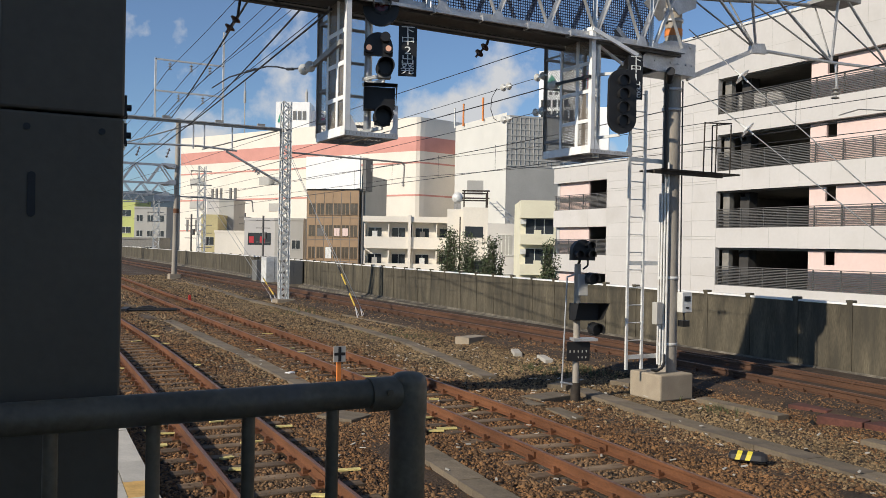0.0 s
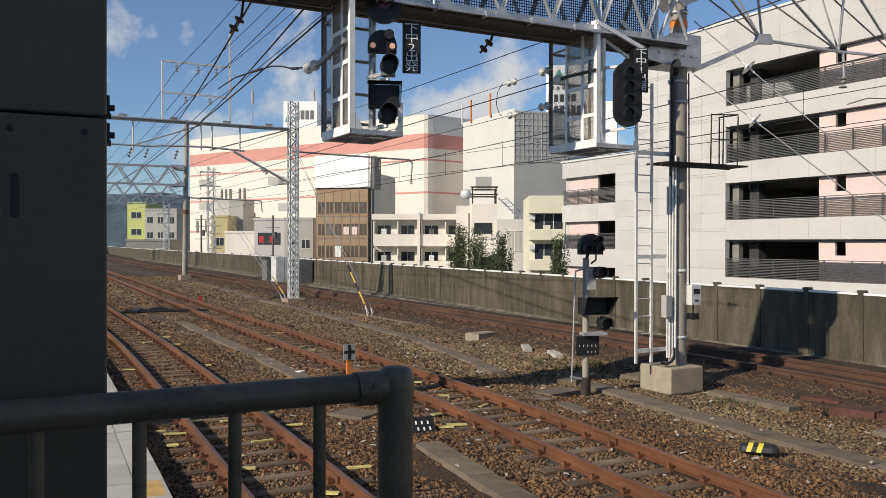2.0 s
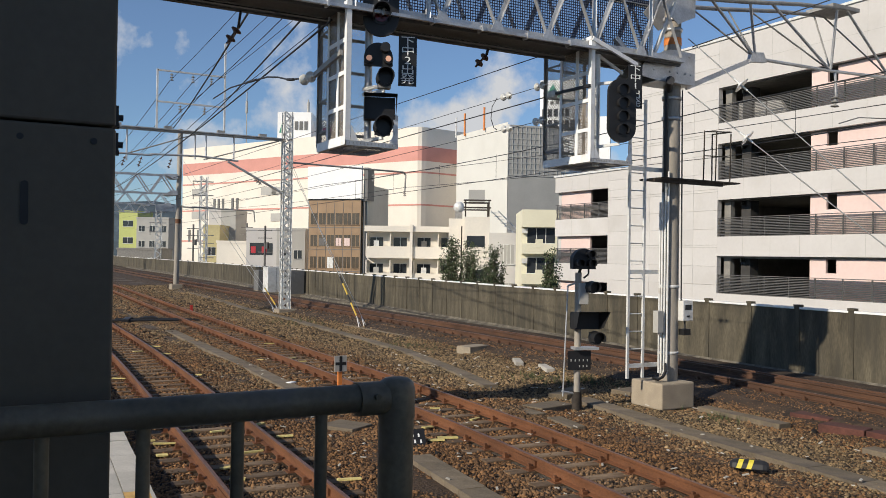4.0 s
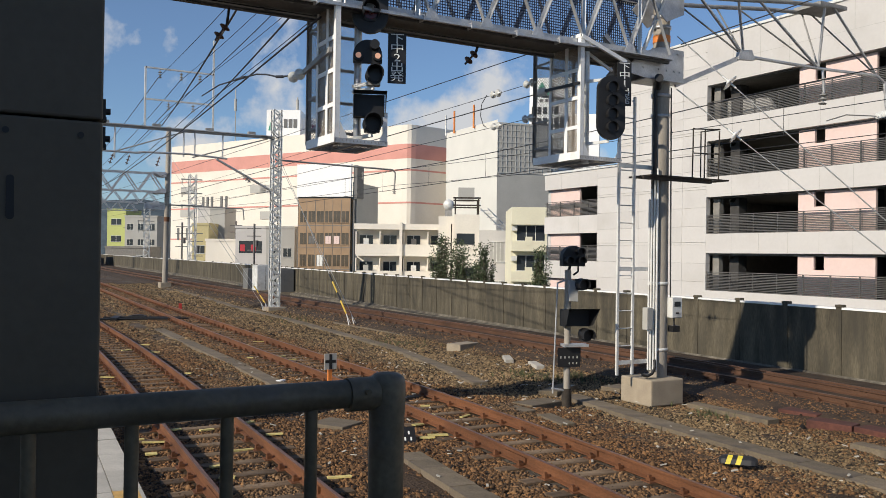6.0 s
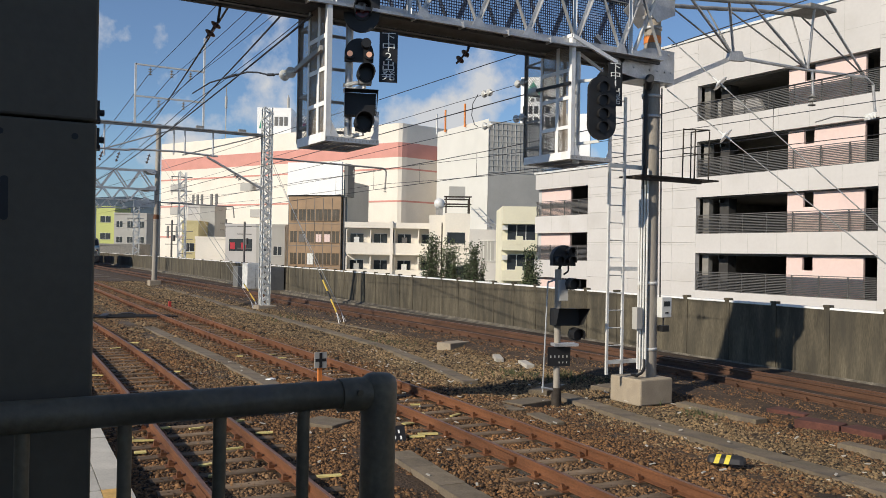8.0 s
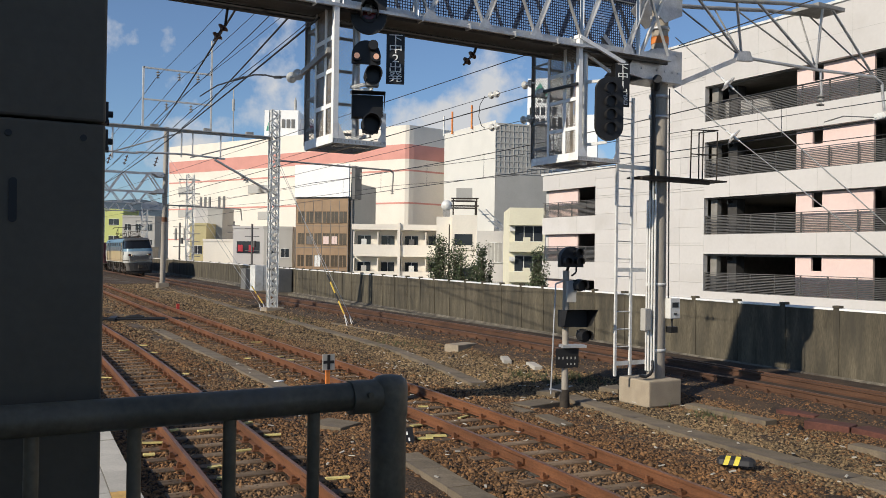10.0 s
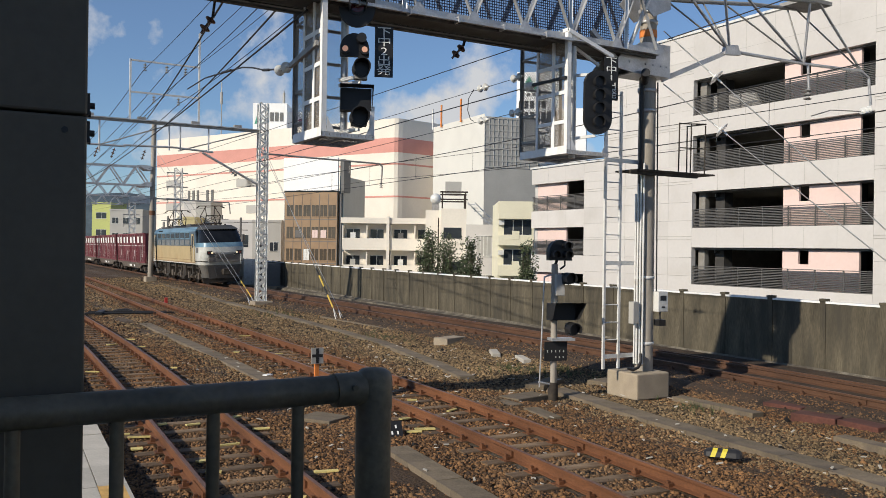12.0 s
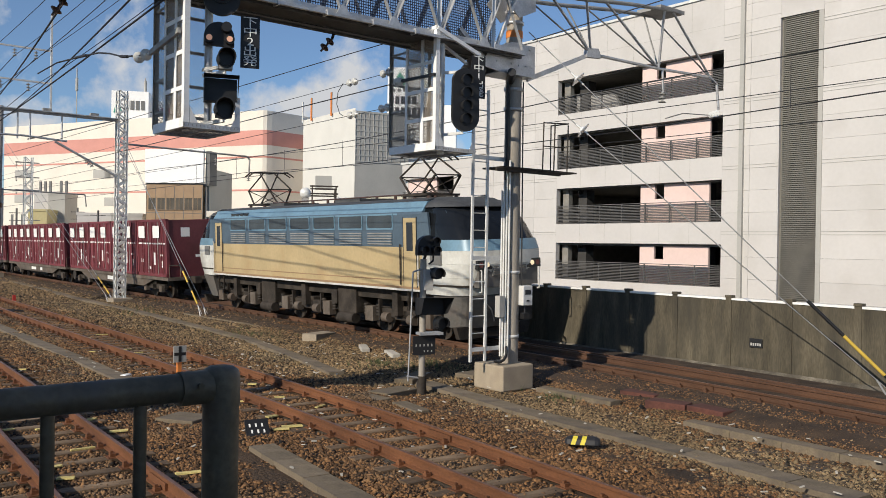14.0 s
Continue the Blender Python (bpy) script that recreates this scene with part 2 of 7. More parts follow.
SHOPRED = material("red shop sign", (0.5, 0.035, 0.05), 0.6, var=0.1)
MAGENTA = material("magenta sign", (0.5, 0.06, 0.2), 0.6, var=0.1)
DIRTYC = material("dirty trough concrete", (0.2, 0.158, 0.105), 0.92, var=0.35, scale=2.5, fine=40, bump=0.4, stain=(0.11, 0.09, 0.07), stain_scale=2.2, stain_amount=0.5, piece=0.2)
HILL = material("wooded hill", (0.07, 0.1, 0.12), 0.95, var=0.4, scale=0.02, fine=0.2)
LEAF = material("evergreen leaf", (0.05, 0.07, 0.026), 0.6, var=0.2, island=0.6, bump=0)
BARK = material("bark", (0.1, 0.075, 0.055), 0.9, var=0.3, fine=20, bump=0.4)
STREET = material("street and ground", (0.1, 0.1, 0.098), 0.9, var=0.25, scale=0.05, fine=2)
PAVING = material("platform paving", (0.48, 0.45, 0.39), 0.85, var=0.15, scale=2, fine=40, bump=0.15, piece=0.1)
TACTILE = material("faded orange marking", (0.62, 0.38, 0.12), 0.8, var=0.2, scale=6, fine=40)
STATION = material("station wall panel", (0.4, 0.39, 0.37), 0.8, var=0.1)


# ---- mesh tools ----
class Shape:
    def __init__(self):
        self.v, self.f, self.s = [], [], []

    def add(self, verts, faces, smooth=False):
        k = len(self.v)
        self.v += [tuple(p) for p in verts]
        self.f += [tuple(i + k for i in q) for q in faces]
        self.s += [smooth] * len(faces)
        return self

    def box(self, x0, x1, y0, y1, z0, z1, m=None):
        p = [(x, y, z) for z in (z0, z1) for x, y in ((x0, y0), (x1, y0), (x1, y1), (x0, y1))]
        if m:
            p = [m @ Vector(q) for q in p]
        return self.add(p, [(3, 2, 1, 0), (4, 5, 6, 7), (0, 1, 5, 4), (1, 2, 6, 5), (2, 3, 7, 6), (3, 0, 4, 7)])

    def tube(self, p, q, r, n=8, r2=None):
        p, q = Vector(p), Vector(q)
        a = (q - p).normalized()
        e = a.orthogonal().normalized()
        g = a.cross(e)
        r2 = r if r2 is None else r2
        ring = [e * math.cos(6.28319 * i / n) + g * math.sin(6.28319 * i / n) for i in range(n)]
        self.add([p + d * r for d in ring] + [q + d * r2 for d in ring], [(i, (i + 1) % n, n + (i + 1) % n, n + i) for i in range(n)], True)
        return self.add([p + d * r for d in ring] + [q + d * r2 for d in ring], [tuple(range(n - 1, -1, -1)), tuple(range(n, 2 * n))])

    def bar(self, p, q, w, h, up=(0, 0, 1)):
        p, q = Vector(p), Vector(q)
        a = (q - p).normalized()
        side = a.cross(Vector(up))
        side = side.normalized() if side.length > 1e-4 else a.orthogonal().normalized()
        top = side.cross(a)
        c = [side * (sx * w / 2) + top * (sz * h / 2) for sx, sz in ((-1, -1), (1, -1), (1, 1), (-1, 1))]
        return self.add([p + d for d in c] + [q + d for d in c], [(0, 1, 2, 3), (7, 6, 5, 4), (1, 0, 4, 5), (2, 1, 5, 6), (3, 2, 6, 7), (0, 3, 7, 4)])

    def angle(self, p, q, w, t=0.012, up=(0, 0, 1)):
        """An L-section bar."""
        p, q = Vector(p), Vector(q)
        a = (q - p).normalized()
        side = a.cross(Vector(up))
        side = side.normalized() if side.length > 1e-4 else a.orthogonal().normalized()
        top = side.cross(a)
        sec = [(0, 0), (w, 0), (w, t), (t, t), (t, w), (0, w)]
        c = [side * (x - w / 2) + top * (z - w / 2) for x, z in sec]
        return self.add([p + d for d in c] + [q + d for d in c], [(5, 4, 3, 2, 1, 0), tuple(range(6, 12))] + [(i, (i + 1) % 6, 6 + (i + 1) % 6, 6 + i) for i in range(6)])

    def prism(self, poly, a, b, axis="x"):
        put = {"x": lambda u, v, w: (w, u, v), "y": lambda u, v, w: (u, w, v), "z": lambda u, v, w: (u, v, w)}[axis]
        n = len(poly)
        return self.add([put(u, v, a) for u, v in poly] + [put(u, v, b) for u, v in poly], [tuple(range(n - 1, -1, -1)), tuple(range(n, 2 * n))] + [(i, (i + 1) % n, n + (i + 1) % n, n + i) for i in range(n)])

    def loft(self, rings, smooth=False, closed=True, caps=True):
        n = len(rings[0])
        k = n if closed else n - 1
        f = [(j * n + i, j * n + (i + 1) % n, (j + 1) * n + (i + 1) % n, (j + 1) * n + i) for j in range(len(rings) - 1) for i in range(k)]
        self.add([p for r in rings for p in r], f, smooth)
        if caps:
            self.add(list(rings[0]) + list(rings[-1]), [tuple(range(n - 1, -1, -1)), tuple(range(n, 2 * n))])
        return self

    def line(self, pts, r, n=6):
        for p, q in zip(pts, pts[1:]):
            self.tube(p, q, r, n)
        return self

    def disc(self, c, axis, r, t, n=14, r2=None):
        c, a = Vector(c), Vector(axis).normalized()
        return self.tube(c - a * t / 2, c + a * t / 2, r, n, r2)

    def mesh(self, name, mat):
        me = bpy.data.meshes.new(name)
        me.from_pydata(self.v, [], self.f)
        me.polygons.foreach_set("use_smooth", self.s)
        me.materials.append(mat)
        bm = bmesh.new()
        bm.from_mesh(me)
        if len(bm.faces) < 20000:
            bmesh.ops.recalc_face_normals(bm, faces=bm.faces)
        bm.to_mesh(me)
        bm.free()
        return me


def part(name, shape, mat, parent=None, label="", bevel=0.0):
    ob = new(name, shape.mesh(name, mat))
    if parent:
        ob.parent = parent
    if label:
        ob["label"] = label
    if bevel:
        b = ob.modifiers.new("edge", "BEVEL")
        b.width, b.segments, b.limit_method = bevel, 2, "ANGLE"
    return ob


def thing(name, m, label, category, group="", kind=""):
    ob = new(name)
    ob.matrix_world = m
    return tagged(ob, label, category, group, kind)


def S():
    return Shape()


def smooth_curve(nodes):
    """A smooth line y(x) through nodes, and its slope."""
    xs, ys = np.array([a for a, b in nodes], float), np.array([b for a, b in nodes], float)
    g = np.gradient(ys, xs)

    def at(x):
        i = int(np.clip(np.searchsorted(xs, x) - 1, 0, len(xs) - 2))
        h = xs[i + 1] - xs[i]
        u = (x - xs[i]) / h
        if u < 0 or u > 1:
            k = 0 if u < 0 else -1
            return float(ys[k] + g[k] * (x - xs[k]))
        return float(ys[i] * (1 + 2 * u) * (1 - u) ** 2 + h * g[i] * u * (1 - u) ** 2 + ys[i + 1] * u * u * (3 - 2 * u) + h * g[i + 1] * u * u * (u - 1))

    return at


TRACK_A = smooth_curve([(-120, 4.6), (-60, 4.1), (-34, 3.68), (-23, 3.55), (-16.7, 3.33), (-12, 3.12), (-8.5, 2.95), (0, 2.5), (20, 1.6)])
TRACK_B = smooth_curve([(-160, 12.0), (-100, 9.7), (-62, 8.45), (-45, 7.95), (-32, 7.6), (-22, 7.42), (-15, 7.32), (-11, 7.15), (-7.5, 6.88), (0, 6.3), (20, 5.0)])
TRACK_C = smooth_curve([(-420, 33.0), (-200, 18.9), (-150, 17.0), (-124, 16.25), (-100, 15.7), (-80, 15.35), (-63, 15.1), (-40, 14.98), (-20, 15.0), (-12, 14.85), (-8, 14.5), (-4, 14.0), (24, 9.6)])
WALL = smooth_curve([(-300, 31.0), (-200, 25.0), (-150, 22.7), (-102, 21.6), (-75, 20.6), (-55, 19.4), (-44, 18.9), (-31, 18.3), (-22, 17.75), (-12, 17.4), (0, 17.0), (30, 16.2)])


def slope_angle(c, x):
    return math.degrees(math.atan2(c(x + 0.5) - c(x - 0.5), 1.0))


def city(u, d, z=0.0, turn=0.0):
    """The pose of something u metres to the side and d metres ahead of the platform's end, squarely facing it."""
    return pose(0.4985 * u - 0.8669 * d, 0.8669 * u + 0.4985 * d, z, 0, 0, 60.1 + turn)

# ---- the ground, the wall and the garage ----
STREET_Z = -6.0
ground = part("ground", S().add([(-2500, -1500, STREET_Z), (800, -1500, STREET_Z), (800, 2500, STREET_Z), (-2500, 2500, STREET_Z)], [(0, 1, 2, 3)]), STREET)
tagged(ground, "dark grey street level ground below the railway", "ground", kind="structure")


def yard():
    """The raised bed of the yard: a sheet of ballast with an uneven top, and its sides."""
    xs = [-400, -300, -230, -180, -140, -110, -90, -75] + [-62 + i for i in range(30)] + [-32 + 0.5 * i for i in range(74)] + [8, 14, 22, 32]
    sh, rows = S(), []
    for x in xs:
        edge = WALL(x) + 0.1
        n = 44
        row = []
        for j in range(n + 1):
            y = -14 + (edge + 14) * j / n
            lift, calm = 0.0, 1.0
            for c in (TRACK_A, TRACK_B, TRACK_C):
                lift = max(lift, min(1, max(0, (2.4 - abs(y - c(x))) / 1.0)))
                calm = min(calm, min(1.0, max(0.12, (abs(y - c(x)) - 0.9) / 0.8)))
            near = 1 if x > -64 else 0
            z = -0.27 + 0.082 * lift + near * calm * (0.06 * noise.noise((x * 0.5, y * 0.5, 1)) + 0.03 * noise.noise((x * 1.7, y * 1.7, 4)))
            row.append((x, y, z))
        rows.append([(x, -14, STREET_Z)] + row + [(x, edge, STREET_Z)])
    sh.loft(rows, smooth=True, closed=False, caps=False)
    return sh


tagged(part("ballast_bed", yard(), BALLAST), "brown and grey stone ballast bed of the railway yard", "ballast", kind="structure")

RAIL = [(-0.063, -0.153), (0.063, -0.153), (0.063, -0.142), (0.012, -0.125), (0.009, -0.045), (0.034, -0.034), (0.034, -0.006), (0.026, 0), (-0.026, 0), (-0.034, -0.006), (-0.034, -0.034), (-0.009, -0.045), (-0.012, -0.125), (-0.063, -0.142)]


def swept(section, c, off, x0, x1, step=1.5, lift=0.0):
    n = max(2, int((x1 - x0) / step))
    rings = []
    for i in range(n + 1):
        x = x0 + (x1 - x0) * i / n
        a = math.radians(slope_angle(c, x))
        rings.append([(x - math.sin(a) * (off + u), c(x) + math.cos(a) * (off + u), v + lift) for u, v in section])
    return S().loft(rings)


CANT = 2.4  # the lean of the wall side track, in degrees
RAISED = 0.1  # its rails lie higher than those of the other tracks


def track(c, label, x0, pieces_from, stuff_from, x1=28.0, cant=0.0, steel=RUST, high=0.0):
    t = thing("railway_track", pose(0, 0, high), label, "railway track", "railway tracks")
    for side in (-1, 1):
        rail = part("rail", swept(RAIL, c, side * 0.5665, x0, x1, lift=side * 0.5665 * math.tan(radians(cant))), steel, t)
        part("running_surface", swept([(-0.024, 0.0005), (0.024, 0.0005), (0.022, 0.003), (-0.022, 0.003)], c, side * 0.5665, max(x0, -90), x1, lift=side * 0.5665 * math.tan(radians(cant))), WORN, rail, "worn metal strip on the rail head")
    sl = S().prism([(-0.11, -0.30), (0.11, -0.30), (0.1, -0.158), (-0.1, -0.158)], -1.0, 1.0, "y").mesh("sleeper", WOOD)
    plate = S()
    clip = S()
    x, k = stuff_from, 0
    rest = S()
    while x < 12:
        a = slope_angle(c, x)
        m = pose(x, c(x), 0, cant, 0, a + random.uniform(-2, 2))
        if x < pieces_from:
            rest.box(-0.11, 0.11, -1.0, 1.0, -0.3, -0.158, m)
        else:
            ob = new("sleeper", sl)
            ob.parent = t
            ob.matrix_basis = m
        for s in (-1, 1):
            plate.box(-0.09, 0.09, s * 0.5665 - 0.16, s * 0.5665 + 0.16, -0.158, -0.146, m)
            for q in (-1, 1):
                clip.box(-0.04, 0.04, s * 0.5665 + q * 0.09 - 0.035, s * 0.5665 + q * 0.09 + 0.035, -0.15, -0.105, m)
                clip.box(-0.02, 0.02, s * 0.5665 + q * 0.1 - 0.02, s * 0.5665 + q * 0.1 + 0.02, -0.11, -0.075, m)
        x += 0.61 + random.uniform(-0.03, 0.03)
    if rest.v:
        tagged(part("far_timber", rest, WOOD, t), kind="stuff")
    tagged(part("tie_plate_iron", plate, steel, t), kind="stuff")
    tagged(part("rail_clip_iron", clip, steel, t), kind="stuff")
    # fishplates at the joints
    for xj in (-15.6, -31.0, -9.4):
        for s in (-1, 1):
            part("fishplate", S().box(-0.28, 0.28, s * 0.5665 - 0.045, s * 0.5665 + 0.045, -0.125, -0.04, pose(xj, c(xj), 0, cant, 0, slope_angle(c, xj))), steel, t)
    return t


track(TRACK_A, "rusty railway track on timber sleepers beside the platform", -140, -40, -60)
track(TRACK_B, "rusty railway track on timber sleepers in brown ballast", -170, -46, -75)
track(TRACK_C, "rusty railway track along the concrete wall", -420, -44, -90, cant=CANT, steel=OILRUST, high=RAISED)
# the guard rail inside the farthest track
tagged(part("guard_rail", swept(RAIL, TRACK_C, 0.42, -60, 20, lift=0.006 + RAISED), OILRUST), "rusty guard rail beside the running rail", "rail")
tagged(part("track_bed_strip", swept([(-2.6, -0.44), (2.5, -0.44), (2.3, -0.15), (0.5, -0.135), (-0.5, -0.17), (-1.5, -0.2)], TRACK_C, 0, -120, 25, lift=RAISED), DIRT), "dark oily bed under the wall side track", "track bed", kind="structure")


def wall():
    w = thing("wall_north", pose(0, 0, 0), "dark weathered concrete parapet wall with posts and a white coping", "wall", kind="structure")
    x = -300.0
    k = 0
    while x < 26:
        L = 1.5 if x > -70 else 4.0
        a = slope_angle(WALL, x + L / 2)
        m = pose(x, WALL(x), 0, 0, 0, math.degrees(math.atan2(WALL(x + L) - WALL(x), L)))
        top = 1.47 + 0.0012 * max(0, -x - 30)
        part("wall_panel", S().box(0.004, L - 0.004, 0.0, 0.16, -0.4, top, m), SOOTY, w)
        post = part("wall_post", S().box(-0.075, 0.075, -0.02, 0.2, -0.4, top + 0.05, m), SOOTY, w)
        part("post_cap", S().box(-0.085, 0.085, -0.04, 0.12, top + 0.053, top + 0.11, m), SOOTY, post)
        part("coping", S().box(0.077, L - 0.077, -0.02, 0.2, top + 0.002, top + 0.05, m), CAGEWHITE, w)
        x += L
    part("footing", swept([(-0.42, -0.35), (-0.036, -0.35), (-0.036, -0.1), (-0.12, -0.17), (-0.36, -0.21)], WALL, 0, -160, 26, 0.8, 0.07), LIME_STAIN, w, "pale crusted concrete strip at the foot of the wall")
    return w


wall()


def number_board(x):
    t = thing("number_board", pose(x, WALL(x) - 0.012, 0.55), "small dark plate with white marks on the wall", "plate")
    part("plate", S().box(-0.16, 0.16, -0.01, 0.0, -0.1, 0.1), BLACK, t)
    for i in range(5):
        part("mark", S().box(-0.13 + i * 0.055, -0.095 + i * 0.055, -0.016, -0.0105, -0.06, 0.0), GREYWALL, t)


number_board(-10.28)


def garage():
    g = thing("parking_garage", pose(-60, 34, STREET_Z), "white multi-storey parking garage with pink panels and dark open decks", "parking garage")
    X = lambda x: x + 60
    Z = lambda z: z - STREET_Z
    left, right, top = -46.7, 30.0, 14.2
    holes = []
    for k in range(4):
        holes.append((-32.3, -22.05, 0.9 + 2.98 * k, 2.86 + 2.95 * k))
    for k in range(3):
        holes.append((-46.68, -41.2, -0.6 + 2.9 * k, 1.15 + 2.93 * k))
    # the front wall, bay by bay
    low = 8.05
    bays = [(left, -41.2, 1), (-41.2, -39.2, 4), (-39.2, -32.3, 0), (-32.3, -22.05, 2), (-22.05, -19.3, 0), (-19.3, -17.4, 3), (-17.4, right, 0)]
    for a, b, kind in bays:
        if kind in (1, 2):
            z = STREET_Z
            rows = sorted(h for h in holes if (h[0] < -40) == (kind == 1))
            for x0, x1, z0, z1 in rows:
                part("spandrel", S().box(X(a), X(b), 0, 0.3, Z(z), Z(z0)), WHITE, g)
                z = z1
            part("spandrel", S().box(X(a), X(b), 0, 0.3, Z(z), Z(low if kind == 1 else top)), WHITE, g)
            # the panel joints of the spandrels
            joints = S()
            for (x0, x1, z0, z1), up in zip(rows, [h[2] for h in rows[1:]] + [low if kind == 1 else top]):
                n = round((b - a) / 1.75)
                for i in range(1, n):
                    u = X(a + (b - a) * i / n)
                    joints.box(u - 0.007, u + 0.007, -0.004, 0.01, Z(z1) + 0.02, Z(up) - 0.02)
                if up - z1 > 1.5:
                    joints.box(X(a), X(b), -0.004, 0.01, Z(z1 + 1.1) - 0.007, Z(z1 + 1.1) + 0.007)
            tagged(part("panel_joint", joints, GREYWALL, g), kind="stuff")
        elif kind == 3:
            part("wall_panel", S().box(X(a), X(b), 0, 0.3, Z(12.6), Z(top)), WHITE, g)
            part("wall_panel", S().box(X(a), X(b), 0, 0.3, Z(STREET_Z), Z(0.25)), WHITE, g)
        else:
            z = STREET_Z
            for z1 in ((0.35, 3.3, 6.25, low) if kind == 4 else (0.35, 3.3, 6.25, 9.2, 12.1, top)):
                n = max(1, round((b - a) / (1.75 if b < 0 else 5.2)))
                for i in range(n):
                    p, q = a + (b - a) * i / n, a + (b - a) * (i + 1) / n
                    for j in range(3):
                        u, v = z + (z1 - z) * j / 3, z + (z1 - z) * (j + 1) / 3
                        part("wall_panel", S().box(X(p) + 0.005, X(q) - 0.005, 0, 0.3, Z(u) + 0.004, Z(v) - 0.004), WHITE, g)
                z = z1
            # the twin grooves at every storey
            lines = S()
            for z1 in ((0.35, 3.3, 6.25) if kind == 4 else (0.35, 3.3, 6.25, 9.2, 12.1)):
                for dz in (0, 0.14):
                    lines.box(X(a), X(b), -0.014, 0.01, Z(z1 + dz) - 0.011, Z(z1 + dz) + 0.011)
            tagged(part("groove_trim", lines, GREYWALL, g), kind="stuff")
    part("coping", S().box(X(-39.2) - 0.1, X(right), -0.08, 0.4, Z(top), Z(top) + 0.12), PAINTED, g)
    part("coping", S().box(X(left) - 0.1, X(-39.3), -0.08, 0.4, Z(low), Z(low) + 0.12), PAINTED, g)
    # decks, back wall (its dark colour stands for deep shade), end walls
    for z in (-3.0, 0.0, 3.0, 6.0, 8.95, 11.9):
        part("deck", S().box(X(left if z < 7 else -39.2) + 0.3, X(right), 0.3, 16, Z(z) - 0.25, Z(z)), SLAB, g)
    part("roof", S().box(X(-39.2), X(right), 0.3, 16, Z(top) - 0.7, Z(top) - 0.4), SLAB, g)
    part("roof", S().box(X(left) + 0.3, X(-39.2), 0.3, 16, Z(low) - 0.5, Z(low) - 0.2), SLAB, g)
    part("back_wall", S().box(X(-39.2), X(right), 16, 16.3, 0, Z(top) - 0.4), DECKSHADE, g)
    part("back_wall", S().box(X(left), X(-39.2), 16, 16.3, 0, Z(low) - 0.4), DECKSHADE, g)
    part("end_wall", S().box(X(left), X(left) + 0.3, 0.3, 16, 0, Z(low)), WHITE, g)
    part("end_wall", S().box(X(-39.2), X(-38.9), 0.3, 16, 0, Z(top)), WHITE, g)
    part("inner_wall", S().box(X(-41.0), X(-40.7), 0.3, 12, 0, Z(low) - 0.8), SLAB, g)
    part("inner_wall", S().box(X(-34.3), X(-34.0), 0.3, 12, 0, Z(top) - 0.8), SLAB, g)
    part("inner_wall", S().box(X(-21.9), X(-21.6), 0.3, 12, 0, Z(top) - 0.8), SLAB, g)
    # inner columns, painted with the same interior shade
    for k in range(5):
        for xx in (-31.2, -23.6):
            part("inner_column", S().box(X(xx) - 0.3, X(xx) + 0.3, 0.9, 1.5, Z(0.0 + 2.98 * k) - 2.8, Z(0.0 + 2.98 * k) - 0.2), DECKSHADE, g)
    part("ramp_wall", S().prism([(X(-32.0), Z(9.7)), (X(-28.6), Z(9.7)), (X(-29.3), Z(10.75)), (X(-32.0), Z(10.95))], 1.1, 1.3, "y"), STATION, g, "pale ramp wall inside the top deck")
    # pink panels with a small window, and the barred parapets
    for x0, x1, z0, z1 in holes:
        if x0 > -40:
            p = part("pink_panel", S().box(X(-26.85), X(-25.98), 0.32, 0.45, Z(z0), Z(z1)).box(X(-25.43), X(-22.9), 0.32, 0.45, Z(z0), Z(z1)).box(X(-25.98), X(-25.43), 0.32, 0.45, Z(z0), Z(z1) - 0.75), PINK, g, "pale pink wall panel with a small opening")
            part("pier", S().box(X(-32.28), X(-31.85), 0.5, 0.8, Z(z0), Z(z1)), SLAB, g)
        else:
            part("pink_panel", S().box(X(x0), X(-43.3), 0.32, 0.45, Z(z0), Z(z1)), PINK, g, "pale pink wall panel")
        nbar = 13
        pp = part("barred_parapet", S().box(X(x0), X(x1), 0.05, 0.11, Z(z0 + 0.955), Z(z0 + 0.99)), BARGREY, g, "grey horizontal bar parapet")
        for i in range(nbar - 1):
            z = z0 + 0.03 + 0.93 * i / (nbar - 1)
            part("bar", S().box(X(x0), X(x1), 0.06, 0.1, Z(z) - 0.018, Z(z) + 0.018), BARGREY, pp)
        xx = x0 + 0.1
        while xx < x1:
            part("bar_post", S().box(X(xx) - 0.03, X(xx) + 0.03, 0.1, 0.15, Z(z0), Z(z0 + 0.98)), BARGREY, pp)
            xx += 1.45
        part("ceiling_lamp", S().box(X(x0) + 0.75, X(x0) + 1.1, 0.9, 1.2, Z(z1) - 0.28, Z(z1) - 0.12), PAINTED, g)
    # louvre tower and drain pipe
    lv = part("louvre", S().box(X(-19.3), X(-17.4), 0.16, 0.3, Z(0.25), Z(12.6)), LOUVRE, g, "tall grey louvre panel")
    slats = S()
    z = 0.3
    while z < 12.55:
        slats.box(X(-19.22), X(-17.6), 0.07, 0.16, Z(z), Z(z) + 0.05)
        z += 0.085
    tagged(part("slats", slats, LOUVRE, lv), kind="stuff")
    part("louvre_frame", S().box(X(-17.6), X(-17.4), -0.02, 0.16, Z(0.25), Z(12.6)), GREYWALL, lv)
    part("drain_pipe", S().box(X(-21.15), X(-20.95), -0.13, 0.0, 0, Z(top) + 0.1), GREYWALL, g, "grey square drain pipe")
    return g


garage()

# ---- the signal gantry ----
GX0, GX1 = -12.1, -12.95


